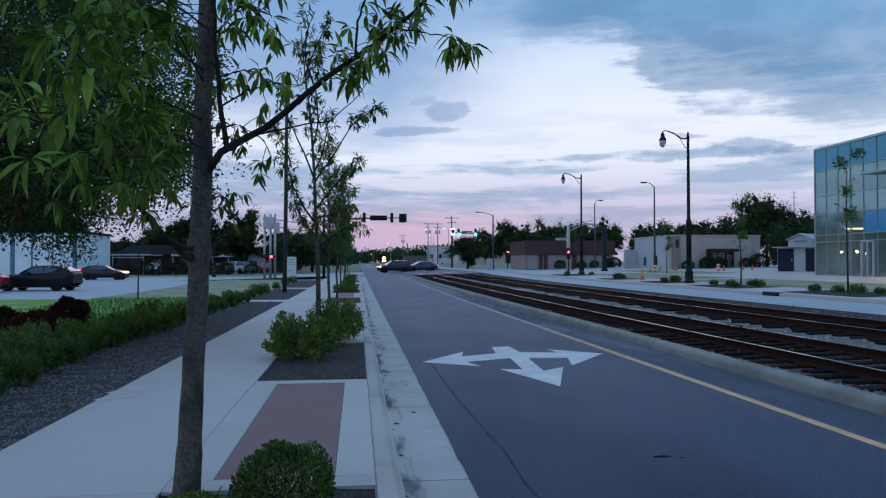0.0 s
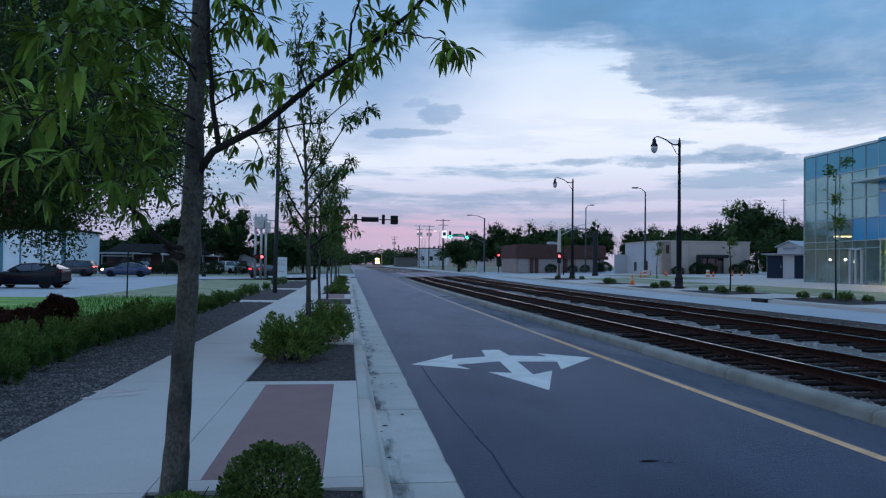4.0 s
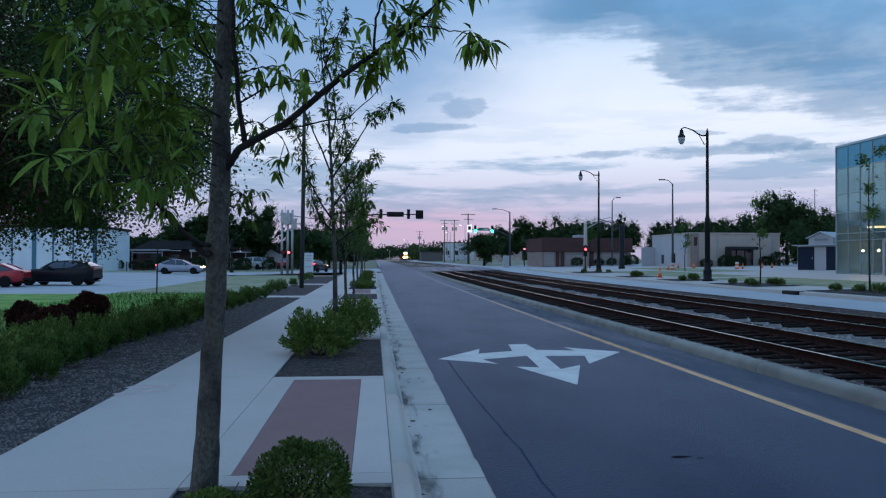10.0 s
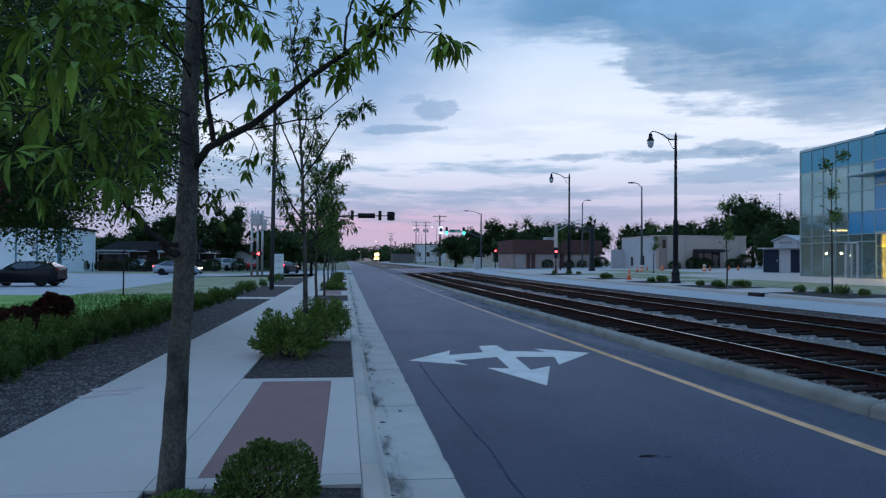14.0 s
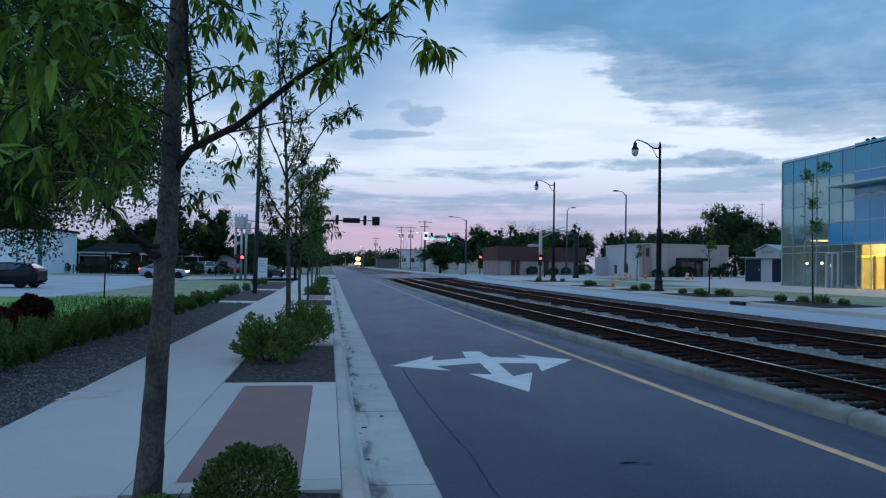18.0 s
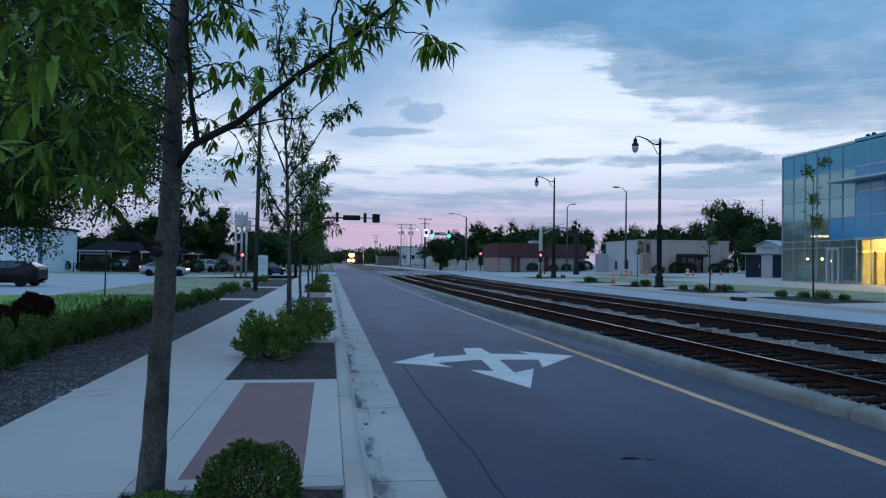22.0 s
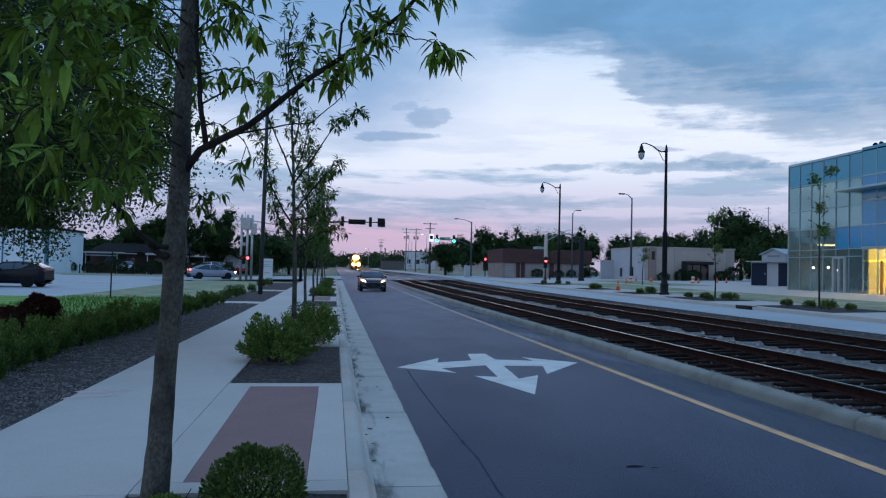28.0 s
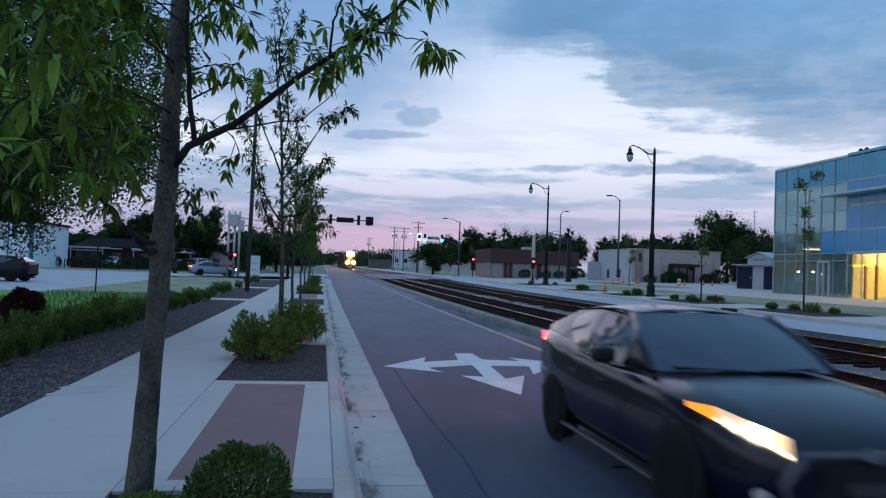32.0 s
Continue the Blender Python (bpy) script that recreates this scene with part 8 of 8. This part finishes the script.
        tube(bm, [Vector((x + 0.012, y, z)) for x, y, z in ring + ring[:1]], [0.026] * (len(ring) + 1), 8, False)
        part("grille_surround", bm, material("dull_silver", (0, 0, 0)), ob, "dull silver grille surround", True)
        bm = bmesh.new()
        lathe(bm, [(0.075, 0), (0.075, 0.012), (0.06, 0.018)], 16, Matrix.Translation((fx + 0.04, 0, 0.645)) @ pose(0, 0, 0, 0, 75, 0) @ Matrix.Diagonal((0.62, 1.15, 1, 1)))
        part("badge", bm, material("dull_silver", (0, 0, 0)), ob, "plain oval silver badge")
        bm = bmesh.new()
        tube(bm, [(fx - 0.14, 0.70, 0.205), (fx + 0.01, 0.4, 0.185), (fx + 0.04, 0, 0.18), (fx + 0.01, -0.4, 0.185), (fx - 0.14, -0.70, 0.205)], [0.024] * 5, 8)
        part("lower_lip", bm, material("dull_silver", (0, 0, 0)), ob, "silver lower lip", True)
        bm = bmesh.new()
        box(bm, fx + 0.035, fx + 0.052, -0.17, 0.17, 0.40, 0.48, 0.005)
        part("plate_holder", bm, material("plate_dark", (0.05, 0.05, 0.055), 0.6), ob, "dark plate holder")
        for s in (1, -1):
            bm = bmesh.new()
            tube(bm, [(cx + 0.10, s * 0.05, cz + 0.015), (cx + 0.02, s * 0.62, cz + 0.035)], [0.012, 0.008], 6)
            part("wiper", bm, BLACKTRIM, ob)
    else:
        box(bm, fx - 0.02, fx + 0.02, -0.42, 0.42, 0.40, 0.58, 0.01)
        part("grille", bm, BLACKTRIM, ob)
        bm = bmesh.new()
        box(bm, fx - 0.16, fx + 0.01, -0.75, 0.75, 0.28, 0.36, 0.02)
        part("bumper_lip", bm, BLACKTRIM, ob)
    bm = bmesh.new()
    rx = body[0][0]
    box(bm, rx - 0.015, rx + 0.15, -0.7, 0.7, 0.40, 0.55, 0.03)
    part("rear_bumper", bm, BLACKTRIM, ob)
    bm = bmesh.new()
    box(bm, body[1][0] + 0.05, body[-3][0] + 0.05, -W * 0.72, W * 0.72, body[4][2] - 0.015, body[4][2] + 0.05, 0.02)
    box(bm, body[-4][0], body[-2][0], -0.60, 0.60, body[-2][2] - 0.01, body[-2][2] + 0.16, 0.02)
    part("underbody", bm, BLACKTRIM, ob)
    # wheels
    xa, xb, R = S["wheels"]
    tyre = bmesh.new()
    lathe(tyre, [(R * 0.66, -0.10), (R * 0.93, -0.105), (R, -0.07), (R, 0.07), (R * 0.93, 0.105), (R * 0.66, 0.10)], 28)
    tyre = mesh_of("tyre", tyre, RUBBER, True)
    rim = bmesh.new()
    lathe(rim, [(R * 0.67, 0.055), (R * 0.67, 0.095), (R * 0.60, 0.098), (R * 0.57, 0.05), (R * 0.2, 0.06), (R * 0.16, 0.085), (0.01, 0.09)], 20)
    for k in range(5):
        box(rim, R * 0.12, R * 0.62, -0.035, 0.035, 0.055, 0.092, 0.008, pose(0, 0, 0, 0, 0, 72 * k))
    rim = mesh_of("rim", rim, RIM_D if dark_rims else RIM, False)
    wheels = []
    for x in (xa, xb):
        for s in (1, -1):
            bm = bmesh.new()
            lathe(bm, [(R * 1.10, -0.02), (R * 1.10, 0.0), (R * 1.06, 0.004)], 24, Matrix.Translation((x, s * (W - 0.004), R * 0.99)) @ pose(0, 0, 0, -90 * s, 0, 0))
            part("wheel_arch", bm, BLACKTRIM, ob)
            w = part("wheel", tyre, None, ob, at=pose(x, s * (W - 0.088), R, -90 * s, 0, 0))
            part("rim", rim, None, w)
            wheels.append((w, x, s, R, W))
    return ob, wheels


def make_locomotive():
    ob = thing("locomotive", (0, 0, 0), "dark diesel locomotive with glowing headlights on the near track", "locomotive")
    dark = material("loco_dark", (0.035, 0.035, 0.045), 0.5, vary=0.2, scale=1.5, bump=0.05)
    warm = material("loco_yellow", (0.20, 0.115, 0.03), 0.5, vary=0.15, scale=1.5, bump=0.05)

    def bx(name, a, mat, label="", bev=0.05):
        bm = bmesh.new()
        box(bm, *a, bev)
        return part(name, bm, mat, ob, label)
    bx("frame_deck", (-21, 0, -1.5, 1.5, 1.0, 1.45), dark)
    bx("long_hood", (-20, -4.6, -1.0, 1.0, 1.45, 4.35), dark)
    bx("cab", (-4.6, -2.2, -1.6, 1.6, 1.45, 4.75), dark)
    bm = bmesh.new()
    loft(bm, [mirror_section([(x, w, 1.45), (x, w, z * 0.8), (x, w * 0.9, z), (x, 0, z + 0.05)]) for x, w, z in ((-2.2, 1.1, 3.1), (-1.2, 1.05, 3.05), (-0.45, 0.95, 2.75), (-0.30, 0.85, 2.3))])
    bmesh.ops.holes_fill(bm, edges=bm.edges[:])
    part("nose", bm, warm, ob, "rounded yellow nose")
    for s in (1, -1):
        bm = bmesh.new()
        box(bm, -2.22, -2.16, min(s * 0.15, s * 1.2), max(s * 0.15, s * 1.2), 3.35, 3.95, 0.02)
        part("cab_window", bm, DARKGLASS, ob)
        # bowls and bulbs far above lamp size: the glare is modelled as discs
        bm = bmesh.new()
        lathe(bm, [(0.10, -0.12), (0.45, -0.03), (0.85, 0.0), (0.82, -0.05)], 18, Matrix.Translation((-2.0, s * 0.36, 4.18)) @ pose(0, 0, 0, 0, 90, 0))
        hl = part("headlight", bm, TRAIN_HALO, ob, "oversized amber headlight bowl drawn as a halo", True)
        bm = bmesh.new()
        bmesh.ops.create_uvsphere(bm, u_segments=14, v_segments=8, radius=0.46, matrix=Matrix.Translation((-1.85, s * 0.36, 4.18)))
        part("bulb", bm, TRAIN_ON, hl, "oversized headlight bulb drawn as glare", True)
        bm = bmesh.new()
        lathe(bm, [(0.10, -0.12), (0.32, -0.03), (0.55, 0.0), (0.53, -0.05)], 18, Matrix.Translation((0.0, s * 0.85, 1.75)) @ pose(0, 0, 0, 0, 90, 0))
        dl = part("ditch_light", bm, TRAIN_HALO, ob, "oversized amber ditch light bowl drawn as a halo", True)
        bm = bmesh.new()
        bmesh.ops.create_uvsphere(bm, u_segments=14, v_segments=8, radius=0.36, matrix=Matrix.Translation((0.1, s * 0.85, 1.75)))
        part("bulb", bm, DITCH_ON, dl, "oversized ditch light bulb drawn as glare", True)
        bm = bmesh.new()
        tube(bm, [(-0.1, s * 1.45, 1.45), (-0.1, s * 1.45, 2.5), (-2.0, s * 1.45, 2.5)], [0.025] * 3, 6)
        part("handrail", bm, warm, ob)
    bx("number_board", (-2.2, -2.1, -0.75, 0.75, 4.0, 4.42), dark)
    bm = bmesh.new()
    quad(bm, [(0.0, -1.35, 0.95), (0.0, 1.35, 0.95), (0.35, 1.2, 0.2), (0.35, -1.2, 0.2)])
    bmesh.ops.solidify(bm, geom=bm.faces[:], thickness=0.06)
    part("plow", bm, dark, ob, "angled snowplow")
    bx("coupler", (0.0, 0.6, -0.15, 0.15, 0.75, 1.0), IRON, "", 0.03)
    for tx in (-4.4, -16.6):
        bx("truck_frame", (tx - 2.3, tx + 2.3, -1.15, 1.15, 0.45, 0.9), IRON)
        for k in (-1.7, 0, 1.7):
            for s in (1, -1):
                bm = bmesh.new()
                tube(bm, [(tx + k, s * 0.67, 0.51), (tx + k, s * 0.80, 0.51)], [0.5, 0.5], 20)
                part("wheel", bm, IRON, ob)
    bx("fuel_tank", (-13.5, -7.5, -1.3, 1.3, 0.35, 1.0), dark)
    return ob


def make_wagon():
    ob = thing("freight_wagon", (0, 0, 0), "dark covered freight wagon behind the locomotive", "freight wagon", "freight wagons")
    mat = material("wagon_brown", (0.11, 0.06, 0.05), 0.8, vary=0.2, scale=1.0)
    bm = bmesh.new()
    box(bm, -15.5, -0.5, -1.45, 1.45, 1.1, 4.4, 0.05)
    part("body", bm, mat, ob)
    for i in range(12):
        bm = bmesh.new()
        box(bm, -15 + 1.25 * i, -14.9 + 1.25 * i, -1.5, 1.5, 1.2, 4.3, 0)
        part("rib", bm, mat, ob)
    for tx in (-3.0, -13.0):
        for kk in (-0.9, 0.9):
            for s in (1, -1):
                bm = bmesh.new()
                tube(bm, [(tx + kk, s * 0.67, 0.45), (tx + kk, s * 0.80, 0.45)], [0.45, 0.45], 18)
                part("wheel", bm, IRON, ob)
        bm = bmesh.new()
        box(bm, tx - 1.4, tx + 1.4, -1.1, 1.1, 0.5, 1.1, 0.05)
        part("truck_frame", bm, IRON, ob)
    return ob


BLACKPAINT = material("black_car_paint", (0.004, 0.006, 0.015), 0.26, 0.0, vary=0.06, scale=1.5, fine=200, bump=0.0, coat=0.32, spec=0.26)
hatchback, hatch_wheels = make_car("hatch", "car", "dark grey-black hatchback with lit headlamps driving along the road", BLACKPAINT, dark_rims=True)
silver_car, silver_wheels = make_car("sedan", "car", "silver-blue sedan waiting in the side street", paint("silver_paint", (0.26, 0.30, 0.38)))
dark_suv, suv_wheels = make_car("suv", "car", "dark sport utility car driving over the crossing", paint("dark_blue_paint", (0.02, 0.022, 0.035)))
dark_sedan, sedan_wheels = make_car("sedan", "car", "dark blue sedan following over the crossing", paint("deep_blue_paint", (0.03, 0.05, 0.12)))
parked_suv, _ = make_car("hatch", "car", "dark blue crossover parked beyond the lawn", material("black_blue_paint", (0.008, 0.009, 0.014), 0.4, vary=0.05, bump=0.0, spec=0.1, coat=0.2), lamps_on=False)
parked_suv.matrix_basis = pose(-20.25, 50.6, gz(-20.25, 50.6), 0, 0, 178) @ Matrix.Scale(1.12, 4)
red_car, _ = make_car("sedan", "car", "red sedan parked beyond the lawn", paint("red_paint", (0.40, 0.02, 0.03)), lamps_on=False)
red_car.matrix_basis = pose(-23.4, 47.6, gz(-23.4, 47.6), 0, 0, 184)
white_van, _ = make_car("suv", "car", "white car parked behind the side street", paint("white_paint", (0.6, 0.6, 0.6)), lamps_on=False)
white_van.matrix_basis = pose(-15.6, 103.5, gz(-15.6, 103.5), 0, 0, 60)
pale_car, _ = make_car("sedan", "car", "pale car parked nose out before the low house", paint("pale_paint", (0.42, 0.43, 0.45)), lamps_on=False)
pale_car.matrix_basis = pose(-28.4, 108.4, gz(-28.4, 108.4), 0, 0, -70)
red_far, _ = make_car("sedan", "car", "dull red car parked behind the side street", paint("red_paint", (0, 0, 0)), lamps_on=False)
red_far.matrix_basis = pose(-12.2, 104.5, gz(-12.2, 104.5), 0, 0, 90)
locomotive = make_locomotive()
wagons = [make_wagon() for _ in range(4)]


# ---- what moves, and when ----
def heading_rows(points, lift=0.0):
    """Rows for a car from (t, x, y): it points the way it goes; a standing car keeps its heading."""
    rows, last = [], None
    for i, (t, x, y) in enumerate(points):
        a = points[max(i - 1, 0)]
        b = points[min(i + 1, len(points) - 1)]
        dx, dy = b[1] - a[1], b[2] - a[2]
        if math.hypot(dx, dy) > 0.05:
            last = math.degrees(math.atan2(dy, dx))
        elif last is None:
            last = math.degrees(math.atan2(dy, dx)) if (dx or dy) else 0.0
        rows.append((t, x, y, last))
    return [(t, pose(x, y, gz(x, y) + lift, 0, 0, h)) for t, x, y, h in rows]


def motions():
    # the hatchback comes up the side street, waits at the crossing, then turns towards the camera
    hatch = [(0.0, -24.4, 76.0), (0.5, -21.4, 76.1), (1.0, -18.6, 76.3), (1.5, -15.8, 76.6), (2.0, -13.5, 77.2), (2.5, -11.9, 78.2), (3.0, -10.8, 79.4), (3.5, -9.8, 80.8), (4.5, -8.0, 84.5), (5.3, -7.0, 87.3), (6.0, -6.8, 88.0),
             (22.6, -6.79, 88.03), (23.2, -5.8, 90.2), (23.6, -4.4, 91.6), (24.0, -2.6, 91.6), (24.4, -0.9, 90.0), (24.8, 0.5, 87.0), (25.2, 1.3, 83.2), (25.5, 1.75, 79.8), (26.5, 2.27, 69.6), (27.5, 2.54, 59.2), (28.0, 2.64, 53.6), (28.5, 2.74, 47.2),
             (29.0, 2.84, 40.2), (29.5, 2.95, 33.6), (30.0, 3.12, 27.5), (30.5, 3.14, 21.2), (31.0, 3.22, 15.75), (31.5, 3.28, 10.75), (32.0, 3.33, 6.25)]
    walk(hatchback, heading_rows(hatch))
    suv = [(0.0, 5.1, 104.0), (0.5, 1.6, 103.4), (1.0, -1.4, 101.6), (1.5, -5.0, 97.5), (2.0, -9.2, 92.0), (2.5, -13.9, 86.5), (3.0, -18.9, 83.2), (3.5, -23.3, 82.0), (5.0, -40, 81.0), (7.0, -62, 81.0), (9.0, -82, 81), (11, -90, 81), (32.0, -90.01, 81)]
    walk(dark_suv, heading_rows(suv))
    sed = [(0.0, 9.0, 106.4), (0.5, 5.2, 105.2), (1.0, 1.6, 104.0), (1.5, -1.2, 101.9), (2.0, -4.6, 98.0), (2.5, -8.9, 92.4), (3.0, -13.9, 86.9), (3.5, -18.4, 83.4), (5.0, -33, 81.2), (7.0, -53, 81.0), (9.0, -72, 81), (11, -80, 81), (32.0, -80.01, 81)]
    walk(dark_sedan, heading_rows(sed))
    sil = [(0.0, -74.4, 79.5), (3.0, -55.32, 79.5), (5.5, -33.77, 79.5), (6.5, -28.15, 79.5), (7.0, -26.56, 79.5), (7.5, -24.97, 79.5), (8.0, -23.38, 79.5), (8.5, -22.32, 79.5), (9.0, -21.37, 79.5), (10.0, -19.88, 79.5), (11.0, -19.14, 79.5), (12.0, -18.08, 79.5), (13.0, -17.34, 79.5), (15.0, -16.76, 79.5), (17.0, -16.6, 79.5), (25.0, -16.49, 79.51),
           (26.0, -15.54, 79.61), (27.5, -13.1, 80.03), (28.0, -12.57, 80.24), (29.0, -11.72, 80.56), (30.0, -11.25, 80.77), (32.0, -11.19, 80.79)]
    walk(silver_car, heading_rows(sil))
    # wheels roll with the way covered
    for wheels, pts in ((hatch_wheels, hatch), (suv_wheels, suv), (sedan_wheels, sed), (silver_wheels, sil)):
        for w, x, s, R, W in wheels:
            way, rows, prev, pt = 0.0, [], None, None
            for t, px, py in pts:
                if prev is not None:
                    n = max(1, int(math.hypot(px - prev[0], py - prev[1]) / (R * 1.2)) + 1)
                    d0 = math.hypot(px - prev[0], py - prev[1])
                    for k in range(1, n + 1):
                        ang = math.degrees((way + d0 * k / n) / R)
                        rows.append((pt + (t - pt) * k / n, pose(x, s * (W - 0.088), R) @ pose(0, 0, 0, 0, ang, 0) @ pose(0, 0, 0, -90 * s, 0, 0)))
                    way += d0
                else:
                    rows.append((t, pose(x, s * (W - 0.088), R, -90 * s, 0, 0)))
                prev, pt = (px, py), t
            walk(w, rows)
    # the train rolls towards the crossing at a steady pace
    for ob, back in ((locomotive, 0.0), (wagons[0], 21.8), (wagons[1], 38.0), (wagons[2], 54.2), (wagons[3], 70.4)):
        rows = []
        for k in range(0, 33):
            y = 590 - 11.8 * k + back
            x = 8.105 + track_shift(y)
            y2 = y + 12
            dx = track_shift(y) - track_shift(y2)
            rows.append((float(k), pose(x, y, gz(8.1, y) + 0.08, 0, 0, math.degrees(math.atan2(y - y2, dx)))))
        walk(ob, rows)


motions()
